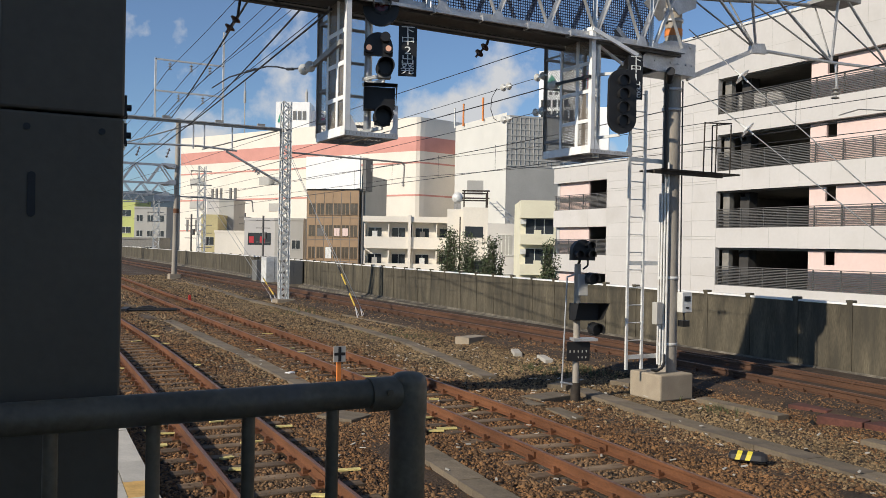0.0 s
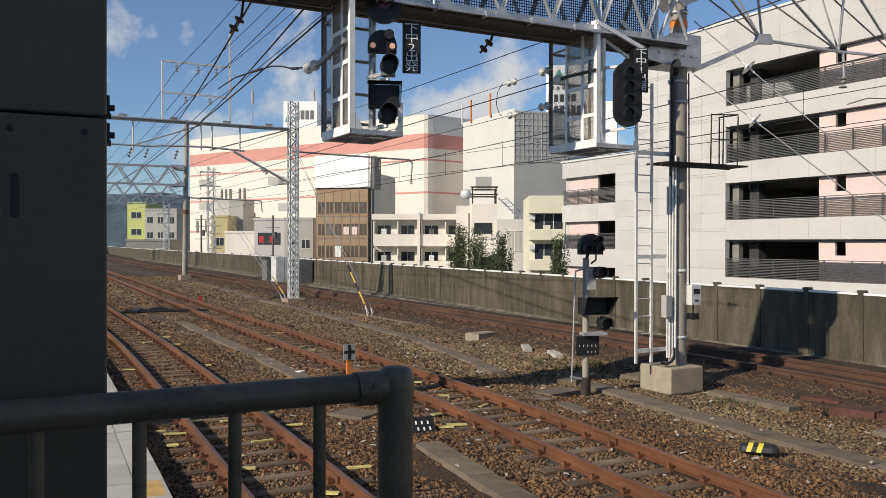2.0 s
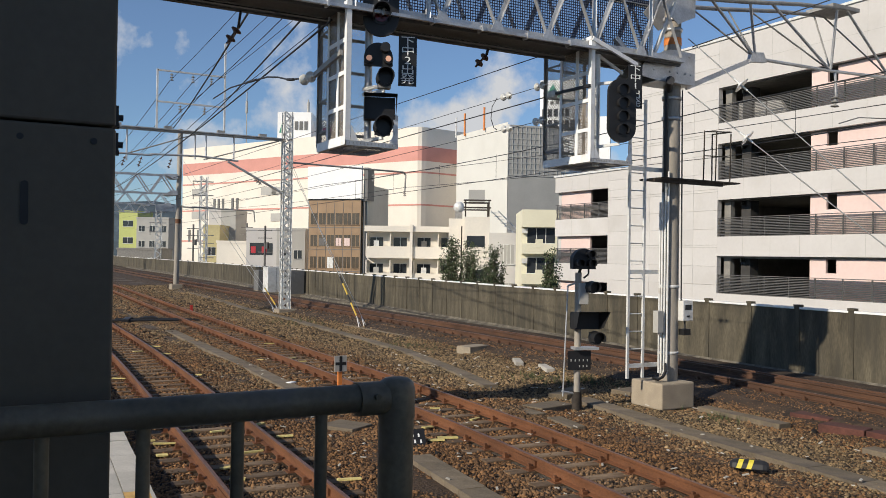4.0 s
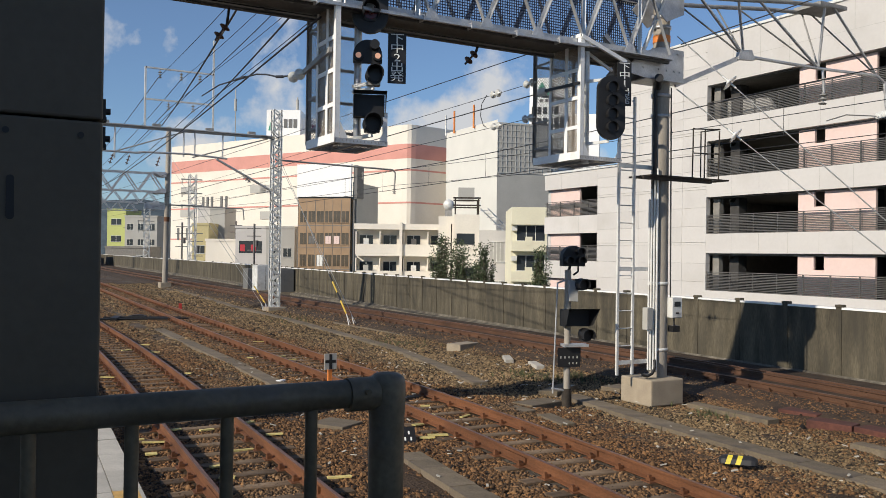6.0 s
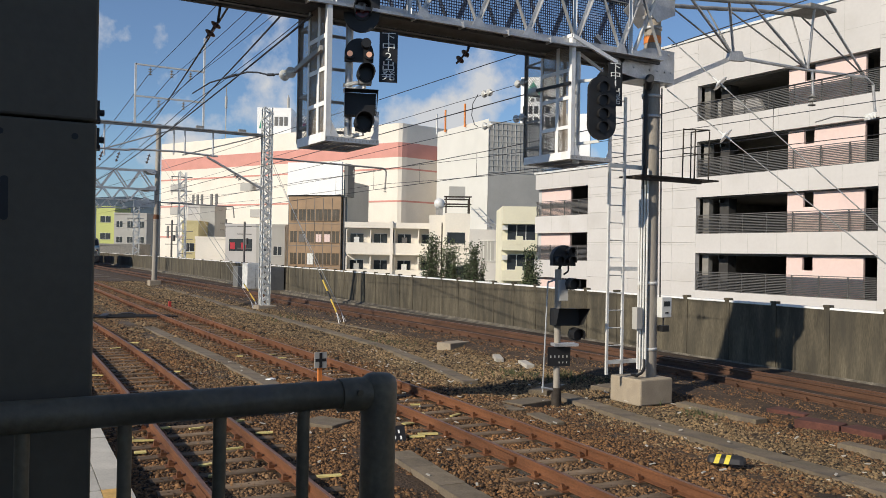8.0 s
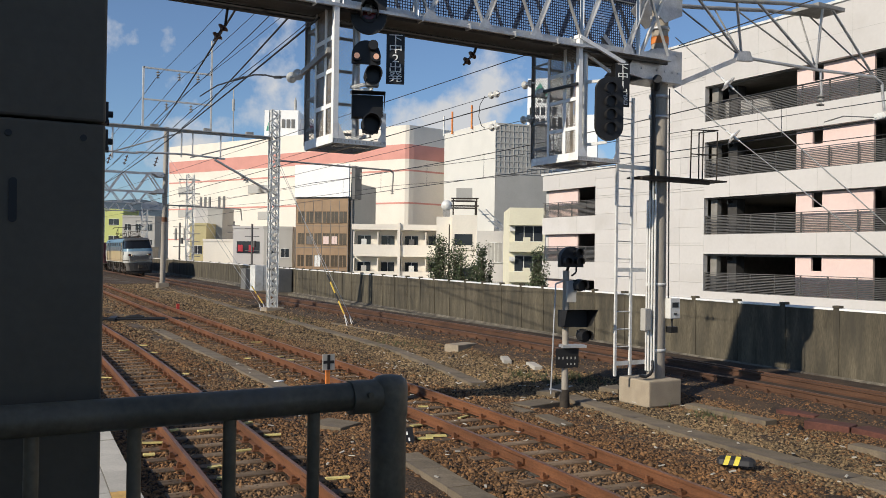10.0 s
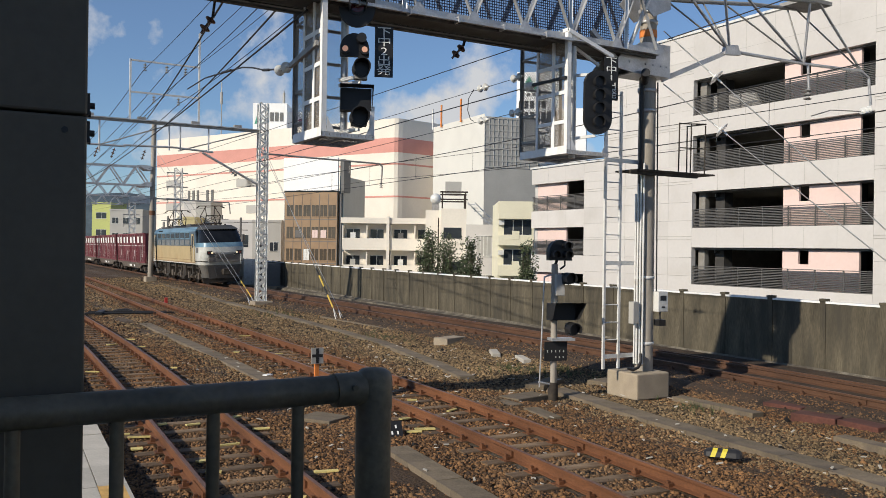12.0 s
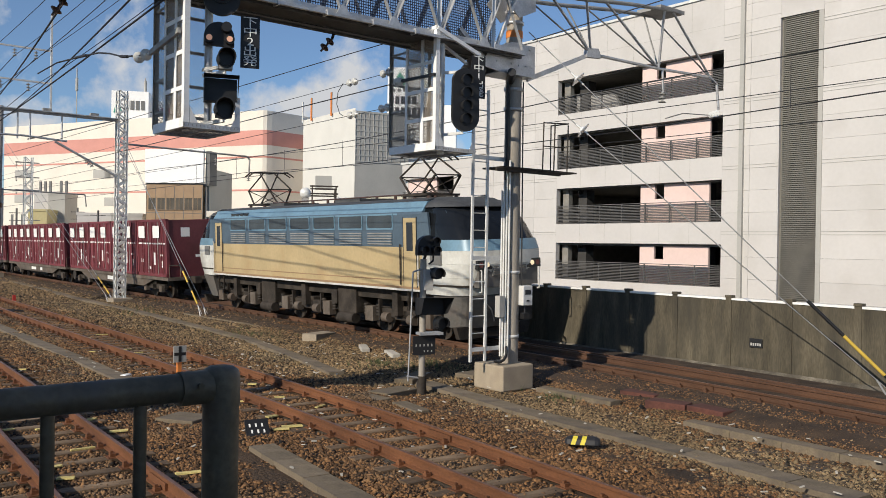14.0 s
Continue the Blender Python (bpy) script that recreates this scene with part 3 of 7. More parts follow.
def words(text, size, mat, parent, m, name="lettering"):
    cu = bpy.data.curves.new(name, "FONT")
    cu.body, cu.size, cu.extrude, cu.align_x, cu.align_y = text, size, 0.004, "CENTER", "CENTER"
    tmp = new(name, cu)
    me = bpy.data.meshes.new_from_object(tmp.evaluated_get(bpy.context.evaluated_depsgraph_get()))
    bpy.data.objects.remove(tmp)
    me.materials.clear()
    me.materials.append(mat)
    ob = new(name, me)
    ob.parent, ob.matrix_basis = parent, m
    return ob


def insulator(parent, p, q, n=3, r=0.11, mat=PORCELAIN, name="insulator"):
    """A string of dished discs from p to q."""
    p, q = Vector(p), Vector(q)
    a = (q - p).normalized()
    rod = part(name, S().tube(p, q, 0.02, 8), mat, parent)
    for i in range(n):
        c = p.lerp(q, (i + 0.5) / n)
        rings = []
        for u, w in ((-0.03, 0.02), (-0.03, r * 0.96), (-0.018, r), (0.012, r * 0.4), (0.03, r * 0.3), (0.035, 0.02)):
            s = a.orthogonal().normalized()
            b = a.cross(s)
            rings.append([c + a * u + (s * math.cos(k * 0.3927) + b * math.sin(k * 0.3927)) * w for k in range(16)])
        part("disc", S().loft(rings), mat, rod)
    return rod


def gantry():
    g = thing("signal_gantry", pose(-12.55, 0, 0), "galvanised steel truss gantry spanning the tracks, with dark blue netting", "gantry")
    X = lambda x: x + 12.55
    y0, y1, zb, zt = -4.0, 11.75, 6.47, 7.75
    for x in (GX0, GX1):
        part("lower_chord", S().angle((X(x), y0, zb), (X(x), y1, zb), 0.14, 0.02), GALV, g)
        part("upper_chord", S().angle((X(x), y0, zt), (X(x), y1, zt), 0.14, 0.02), GALV, g)
        n = 15
        w = (y1 - y0) / n
        for i in range(n):
            a, b = y0 + i * w, y0 + (i + 1) * w
            part("diagonal", S().angle((X(x), a, zb + 0.05), (X(x), (a + b) / 2, zt - 0.05), 0.07, 0.01), GALV, g)
            part("diagonal", S().angle((X(x), (a + b) / 2, zt - 0.05), (X(x), b, zb + 0.05), 0.07, 0.01), GALV, g)
            part("gusset", S().prism([(a - 0.14, zb - 0.05), (a + 0.14, zb - 0.05), (a + 0.06, zb + 0.12), (a - 0.06, zb + 0.12)], X(x) - 0.008 + (0.03 if x == GX0 else -0.03), X(x) + 0.008 + (0.03 if x == GX0 else -0.03)), GALV, g)
    # walkway and channels, with the shade under the truss put into their colour
    part("walkway", S().box(X(GX1) + 0.1, X(GX0) - 0.1, y0, y1, zb - 0.05, zb - 0.01), SHADED, g, "dusty steel walkway under the truss, darkened for shade")
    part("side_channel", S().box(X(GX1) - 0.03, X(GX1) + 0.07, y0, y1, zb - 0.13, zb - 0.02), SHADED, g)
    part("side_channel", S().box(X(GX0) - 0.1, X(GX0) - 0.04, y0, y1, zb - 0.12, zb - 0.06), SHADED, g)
    part("cable_duct", S().box(X(GX0) + 0.06, X(GX0) + 0.12, y0, 9.6, zb - 0.1, zb - 0.05), GALV, g)
    k = y0 + 0.4
    while k < 9.6:
        part("duct_bracket", S().box(X(GX0) - 0.02, X(GX0) + 0.14, k - 0.015, k + 0.015, zb - 0.12, zb - 0.02), GALV, g)
        k += 0.9
    net = S()
    for i in range(int((y1 - y0) / 0.05)):
        y = y0 + i * 0.05
        net.box(X(GX1) + 0.03, X(GX1) + 0.042, y, y + 0.013, zb, zt + 0.5)
    for i in range(36):
        z = zb + i * 0.05
        net.box(X(GX1) + 0.03, X(GX1) + 0.042, y0, y1, z, z + 0.013)
    tagged(part("netting", net, NET, g, "dark blue safety netting"), kind="stuff")
    # vertical hangers near the cages
    for y in (4.95, 6.25, 9.62, 10.95):
        part("hanger", S().angle((X(GX0), y, 6.4), (X(GX0), y, 7.8), 0.07, 0.01), GALV, g)
    # head brackets on the main post
    for x in (-0.27, 0.27):
        part("head_plate", S().prism([(10.75, 6.12), (11.1, 6.5), (11.6, 6.68), (12.25, 6.68), (12.25, 6.05), (11.3, 6.05)], x - 0.01, x + 0.01), GALV, g)
        part("head_plate", S().prism([(11.4, 7.5), (11.75, 7.9), (12.25, 7.9), (12.25, 7.4), (11.8, 7.2)], x - 0.01, x + 0.01), GALV, g)
        bolts = S()
        for (y, z) in ((11.6, 6.25), (11.8, 6.25), (12.0, 6.25), (12.15, 6.25), (11.6, 6.55), (11.85, 6.6), (12.1, 6.6), (11.2, 6.25), (11.4, 6.45)):
            bolts.tube((x - 0.03, y, z), (x + 0.03, y, z), 0.018, 6)
        part("bolts", bolts, GALV, g)
    part("head_tie", S().box(-0.27, 0.27, 11.3, 12.25, 6.05, 6.07), GALV, g)
    part("knee_brace", S().angle((0.2, 11.0, 6.2), (0.2, 10.3, 6.75), 0.09, 0.012), GALV, g)
    part("knee_brace", S().bar((0.3, 11.15, 6.5), (0.3, 11.7, 7.6), 0.07, 0.05), PAINTED, g)
    # the far leg beside the platform
    part("leg", S().tube((0, -3.6, -0.2), (0, -3.6, 7.9), 0.2, 20, 0.17), POLE, g)
    return g


gantry()


def main_post():
    t = thing("gantry_post", pose(-12.55, 11.93, -0.15), "grey spun concrete post with white conduits on a concrete block", "post")
    part("post", S().tube((0, 0, 0.38), (0, 0, 8.3), 0.178, 28, 0.16), POLE, t)
    part("foundation", S().prism([(-0.45, -0.56), (0.42, -0.56), (0.42, 0.28), (-0.45, 0.28)], -0.1, 0.41, "z"), CONCRETE, t, "rough concrete foundation block", bevel=0.03)
    part("orange_band", S().tube((0, 0, 7.0), (0, 0, 7.14), 0.172, 28), ORANGE, t)
    for z in (6.35, 6.85, 7.3, 7.5, 5.95, 5.55, 2.25, 0.95):
        b = S()
        n = 24
        ring = lambda r, h: [(r * math.cos(i * 6.2832 / n), r * math.sin(i * 6.2832 / n), h) for i in range(n)]
        b.loft([ring(0.176, z - 0.03), ring(0.186, z - 0.03), ring(0.186, z + 0.03), ring(0.176, z + 0.03)], True)
        b.box(-0.03, 0.03, -0.24, -0.18, z - 0.03, z + 0.03)
        part("band_clamp", b, GALV if z > 3 else PAINTED, t)
    for k, (x, y) in enumerate(((-0.03, -0.235), (0.03, -0.23), (0.09, -0.215), (0.14, -0.188))):
        part("conduit", S().tube((x, y, 0.55), (x, y, 3.9 + 0.2 * k), 0.021, 10), PAINTED, t)
    part("cable_channel", S().box(0.03, 0.1, -0.22, -0.19, 3.9, 6.2), BLACK, t, "dark cable channel up the post")
    part("cable", S().tube((0.22, 0.1, 1.8), (0.2, 0.08, 6.1), 0.014, 8), RUBBER, t)
    hose = [(0.12, -0.2, 0.75), (0.15, -0.22, 0.6), (0.17, -0.3, 0.5), (0.16, -0.42, 0.45), (0.13, -0.53, 0.48)]
    for dx in (0, 0.04, 0.08):
        part("hose", S().line([(x + dx, y - dx, z + dx * 0.3) for x, y, z in hose], 0.024, 8), RUBBER, t)
    b = part("telephone_box", S().box(0.1, 0.3, 0.08, 0.34, 1.58, 1.98), PAINTED, t, "white equipment box with a dark window", bevel=0.012)
    part("window", S().box(0.3, 0.305, 0.13, 0.29, 1.8, 1.9), GLASS, b)
    part("lock", S().box(0.3, 0.308, 0.17, 0.25, 1.66, 1.69), BLACK, b)
    part("connector", S().box(0.12, 0.26, 0.14, 0.32, 1.3, 1.42), BLACK, t)
    part("connector_cable", S().tube((0.2, 0.22, 1.42), (0.2, 0.22, 1.58), 0.018, 8), RUBBER, t)
    part("small_box", S().box(0.02, 0.16, -0.44, -0.29, 1.35, 1.78), GREYWALL, t, "narrow pale grey junction box", bevel=0.01)
    part("conduit", S().tube((0.1, -0.36, 0.7), (0.1, -0.36, 1.35), 0.018, 8), PAINTED, t)
    # maintenance step with a thin hand rail
    part("step_plate", S().box(-0.35, 0.3, -0.5, 1.6, 4.33, 4.36), GEAR, t, "dark rusty maintenance step")
    part("step_beam", S().box(0.2, 0.26, -0.65, 1.15, 4.26, 4.33), GEAR, t)
    r = S()
    for y in (0.62, 0.95, 1.35):
        r.tube((0.25, y, 4.36), (0.25, y + 0.02, 5.35), 0.014, 6)
    r.line([(0.25, 0.64, 5.33), (0.25, 1.38, 5.38), (-0.3, 1.42, 5.4)], 0.014, 6).tube((0.25, 0.62, 4.85), (0.25, 1.36, 4.87), 0.012, 6).tube((-0.3, 1.42, 4.36), (-0.3, 1.42, 5.4), 0.014, 6)
    part("hand_rail", r, GEAR, t)
    part("floodlight", S().tube((0.1, -0.18, 6.1), (0.42, -0.45, 6.2), 0.07, 12, 0.085), BLACK, t)
    return t


main_post()


def post_ladder():
    t = thing("ladder", pose(-12.6, 10.92, 0.33), "white painted steel ladder fixed to the post", "ladder")
    for y in (0, 0.38):
        part("stile", S().box(-0.02, 0.02, y - 0.025, y + 0.025, 0, 5.4), PAINTED, t)
    for i in range(16):
        part("rung", S().tube((0, 0, 0.22 + 0.34 * i), (0, 0.38, 0.22 + 0.34 * i), 0.011, 8), PAINTED, t)
    for z in (0.24, 2.05, 4.05):
        part("standoff", S().box(-0.015, 0.015, 0.0, 0.86, z - 0.04, z + 0.04), PAINTED, t)


post_ladder()


def cage(x0, x1, y0, y1, zb, zt, lab, brace=False):
    """A hanging service cage: white panel frames on its near side, wire mesh, a grating floor."""
    t = thing("signal_cage", pose((x0 + x1) / 2, y0, zb), lab, "signal cage", "signal cages under the gantry")
    h, d, w = zt - zb, (x1 - x0) / 2, y1 - y0
    mid, near = -d + 0.74 * d, -d + 1.42 * d
    # uprights of the near side: near ones broad and white, far one darkened for shade
    part("far_upright", S().angle((-d, 0.02, 0), (-d, 0.02, h), 0.07, 0.012), DUSTY, t, "upright in grey, darkened for its shade")
    for x, wide in ((mid, 0.06), (near, 0.085), (d - 0.045, 0.09)):
        part("frame_upright", S().box(x - wide / 2, x + wide / 2, -0.012, 0.0, 0.0, h).box(x - wide / 2, x - wide / 2 + 0.012, 0.0, 0.05, 0.0, h), CAGEWHITE, t)
    part("corner_upright", S().box(d - 0.012, d, 0.002, 0.07, 0.0, h), CAGEWHITE, t)
    for z in (0.0, 0.47, 1.0, 1.5, h - 0.07):
        part("frame_rail", S().box(mid + 0.031, d - 0.091, -0.01, 0.004, z + 0.01, z + 0.075), CAGEWHITE, t)
    part("sill", S().box(-d, d, -0.016, -0.013, -0.07, 0.07), CAGEWHITE, t)
    # the back frame
    part("back_upright", S().angle((-d, w, 0), (-d, w, h), 0.06, 0.012), DUSTY, t)
    for z in (0.25, 0.75, 1.3, 1.85):
        part("back_rail", S().bar((-d, 0, z), (-d, w, z), 0.02, 0.05), DUSTY, t)
        part("side_rail", S().bar((-d, 0.02, z), (mid, 0.02, z), 0.02, 0.035), DUSTY, t)
    for y in (0.08, w - 0.02):
        s = 1 if y < 0.5 else -1
        part("corner_brace", S().prism([(y, 0), (y + 0.13 * s, 0), (y, 0.24)], d - 0.014, d - 0.002), CAGEWHITE, t)
    part("right_upright", S().box(d - 0.03, d - 0.016, w - 0.08, w, 0, 0.45 if not brace else 0.3), CAGEWHITE, t)
    part("top_rail", S().bar((-d, 0, h), (-d, w, h + 0.05), 0.05, 0.05), DUSTY, t)
    if brace:
        part("top_brace", S().bar((d, 0.0, h - 0.03), (d, w + 0.08, h - 0.38), 0.05, 0.07), CAGEWHITE, t)
        part("inner_brace", S().bar((d - 0.3, 0.1, h - 0.1), (d - 0.3, w, h - 0.5), 0.04, 0.05), CAGEWHITE, t)
        part("top_rail", S().bar((-d, 0, h - 0.02), (d, 0, h - 0.02), 0.05, 0.06), CAGEWHITE, t)
    for x in (-d + 0.03, d - 0.03):
        part("floor_beam", S().box(x - 0.025, x + 0.025, 0, w, -0.075, -0.002), GALV, t)
    for y in (0.03, w / 2, w - 0.03):
        part("floor_beam", S().box(-d + 0.056, d - 0.056, y - 0.025, y + 0.025, -0.075, -0.052), GALV, t)
    gr = S()
    i = 0
    while i * 0.06 < w:
        gr.box(-d, d, i * 0.06, i * 0.06 + 0.008, -0.05, -0.02)
        i += 1
    for x in (-d * 0.6, -d * 0.2, d * 0.2, d * 0.6):
        gr.box(x - 0.008, x + 0.008, 0, w, -0.045, -0.025)
    tagged(part("grating", gr, DUSTY, t), kind="stuff")
    mesh = S()
    k = 0.06
    for face in ("side", "back"):
        span = 2 * d if face == "side" else w
        steps = int((span + h) / k)
        for i in range(steps):
            for flip in (0, 1):
                u0, v0 = i * k, 0.0
                u1, v1 = i * k - h, h
                if u0 > span:
                    v0, u0 = (u0 - span), span
                if u1 < 0:
                    v1, u1 = v1 + u1, 0.0
                if v1 <= v0:
                    continue
                if flip:
                    u0, u1 = span - u0, span - u1
                if face == "side":
                    mesh.bar((-d + u0, 0.01, v0), (-d + u1, 0.01, v1), 0.0036, 0.0036, (0, 1, 0))
                else:
                    mesh.bar((-d + 0.01, u0, v0), (-d + 0.01, u1, v1), 0.0036, 0.0036, (1, 0, 0))
    tagged(part("wire_mesh", mesh, DUSTY, t), kind="stuff")
    infill = S()
    step = 0.03
    for i in range(int((d - mid) / step)):
        infill.box(mid + i * step, mid + i * step + 0.006, 0.012, 0.018, 0.02, h - 0.03)
    for i in range(int(h / step) - 1):
        infill.box(mid, d - 0.02, 0.019, 0.025, 0.02 + i * step, 0.02 + i * step + 0.006)
    tagged(part("panel_mesh", infill, TANMESH, t, "dull tan expanded metal infill"), kind="stuff")
    return t


c1 = cage(-13.23, -12.0, 4.82, 5.7, 4.37, 6.5, "white steel service cage with wire mesh hanging under the gantry")
c2 = cage(-13.5, -12.05, 9.54, 10.5, 4.43, 6.6, "white steel service cage with wire mesh beside the concrete post", True)
part("strain_arm", S().bar((-0.72, -0.03, 1.22), (0.5, -0.05, 1.35), 0.05, 0.08), DUSTY, c1)
insulator(c1, (-1.4, -0.03, 1.24), (-0.74, -0.03, 1.22), 2, 0.095, PORCELAIN)
part("strain_arm", S().bar((-0.3, -0.04, 1.31), (0.72, -0.04, 1.29), 0.04, 0.05), BLACK, c2)
insulator(c2, (-0.52, -0.02, 1.31), (-0.3, -0.02, 1.31), 2, 0.085, PORCELAIN)



def hooded(parent, sh_pos, r, hood=0.3, lens=LENS, name="lamp_unit"):
    """One lamp: a round case, a lens and a hood over it; it looks along x."""
    x, y, z = sh_pos
    u = part(name, S().tube((x - 0.12, y, z), (x, y, z), r * 1.15, 18), BLACK, parent)
    part("lens", S().tube((x, y, z), (x + 0.012, y, z), r * 0.85, 18), lens, u)
    n = 14
    rings = []
    for xx in (0.0, hood):
        rings.append([(x + xx, y + r * 1.12 * math.cos(a), z + r * 1.12 * math.sin(a)) for a in [radians(-35 + 250 * i / n) for i in range(n + 1)]] + [(x + xx, y + r * 1.0 * math.cos(a), z + r * 1.0 * math.sin(a)) for a in [radians(215 - 250 * i / n) for i in range(n + 1)]])
    part("hood", S().loft(rings), BLACK, u)
    return u


def oval(w, h, t, n=24):
    """An upright plate with round ends, facing x."""
    pts = []
    for i in range(n):
        a = 6.28319 * i / n
        y, z = w / 2 * math.cos(a), w / 2 * math.sin(a)
        pts.append((y, z + (h - w) / 2 * (1 if z > 0 else -1)))
    return S().prism(pts, -t / 2, t / 2)


def departure_signal():
    t = thing("departure_signal", pose(-12.25, 5.42, 4.3, 0, 0, -20), "black colour light signal with two lit amber lamps", "railway signal", "railway signals")
    part("pole", S().tube((-0.1, -0.12, 0.1), (-0.1, -0.12, 2.9), 0.06, 14), GALV, t)
    h = part("main_head", oval(0.56, 1.5, 0.06), BLACK, t, "large black signal head")
    h.location = (0.1, 0.05, 2.5)
    hooded(h, (0.05, 0, -0.42), 0.13, 0.28, REDLENS)
    hooded(h, (0.05, 0, 0.0), 0.13, 0.28)
    hooded(h, (0.05, 0, 0.42), 0.13, 0.28)
    pts = [(0.225 * math.cos(a), 0.235 * math.sin(a)) for a in [math.pi * i / 16 for i in range(17)]] + [(-0.225, -0.13), (0.225, -0.13)]
    s = part("shunting_head", S().prism(pts, 0.05, 0.12), BLACK, t, "half round black head with lit amber lamps")
    s.location = (0.0, 0.02, 1.42)
    for y in (-0.15, 0.15):
        u = part("lamp", S().tube((0.12, y, -0.03), (0.2, y, -0.03), 0.075, 16), BLACK, s)
        part("lit_lens", S().tube((0.201, y, -0.03), (0.21, y, -0.03), 0.045, 16), AMBER, u)
    u = part("lamp", S().tube((0.12, 0.1, 0.14), (0.26, 0.1, 0.14), 0.075, 16), BLACK, s)
    rp = part("repeater", S().box(-0.05, 0.12, -0.1, 0.1, -0.13, 0.13), DUSTY, t)
    rp.location = (0.05, 0.12, 1.07)
    hooded(rp, (0.14, 0, 0.02), 0.12, 0.24)
    part("bracket", S().bar((-0.1, -0.2, 0.95), (0.12, 0.18, 1.0), 0.05, 0.05), PAINTED, t)
    part("bracket", S().bar((-0.1, -0.2, 0.86), (0.12, 0.12, 0.9), 0.05, 0.05), PAINTED, t)
    ind = part("route_indicator", S().prism([(-0.24, -0.17), (0.24, -0.17), (0.24, 0.17), (-0.24, 0.17)], -0.12, 0.1), BLACK, t, "black box route indicator")
    ind.location = (0.06, 0.05, 0.62)
    part("hood", S().add([(0.1, -0.25, 0.175), (0.1, 0.25, 0.175), (0.3, 0.26, 0.2), (0.3, -0.26, 0.2), (0.1, -0.25, -0.17), (0.1, 0.25, -0.17), (0.22, 0.25, -0.1), (0.22, -0.25, -0.1)], [(0, 1, 2, 3), (0, 3, 7, 4), (1, 5, 6, 2)]), BLACK, ind)
    rp = part("call_on_lamp", S().box(-0.05, 0.1, -0.12, 0.12, -0.12, 0.12), BLACK, t)
    rp.location = (0.08, 0.1, 0.33)
    hooded(rp, (0.12, 0, 0), 0.13, 0.28)
    part("bracket", S().bar((-0.1, -0.25, 0.1), (0.15, 0.1, 0.16), 0.06, 0.05), PAINTED, t)
    board = part("name_board", S().box(0.0, 0.03, -0.145, 0.145, -0.4, 0.4), BLACK, t, "black name board with white characters")
    board.location = (-0.1, 0.5, 1.43)
    for i, ch in enumerate("下中2出発"):
        words(ch, 0.175, LETTER, board, pose(0.036, 0.0, 0.305 - i * 0.152, 90, 0, 90) @ Matrix.Diagonal((1.35, 0.98, 1, 1)))


departure_signal()


def through_signal():
    t = thing("departure_signal", pose(-12.05, 10.0, 4.2, 0, 0, -14), "tall black oval colour light signal, unlit", "railway signal", "railway signals")
    part("pole", S().tube((-0.14, -0.24, 0.1), (-0.14, -0.24, 2.35), 0.065, 14), PAINTED, t)
    h = part("head", oval(0.54, 1.16, 0.08, 32), BLACK, t)
    h.location = (0.15, 0.12, 1.1)
    for z in (-0.36, -0.12, 0.12, 0.36):
        hooded(h, (0.05, 0, z), 0.1, 0.08)
    part("bracket", S().bar((-0.14, -0.3, 1.6), (0.12, 0.1, 1.62), 0.05, 0.05), PAINTED, t)
    part("bracket", S().bar((-0.14, -0.3, 0.45), (0.12, 0.1, 0.5), 0.05, 0.05), PAINTED, t)
    board = part("name_board", S().box(0.0, 0.03, -0.14, 0.14, -0.4, 0.4), BLACK, t, "black name board with white characters")
    board.location = (-0.1, 0.5, 1.6)
    for i, ch in enumerate("下中1出発"):
        words(ch, 0.175, LETTER, board, pose(0.036, 0.0, 0.305 - i * 0.152, 90, 0, 90) @ Matrix.Diagonal((1.35, 0.98, 1, 1)))


through_signal()


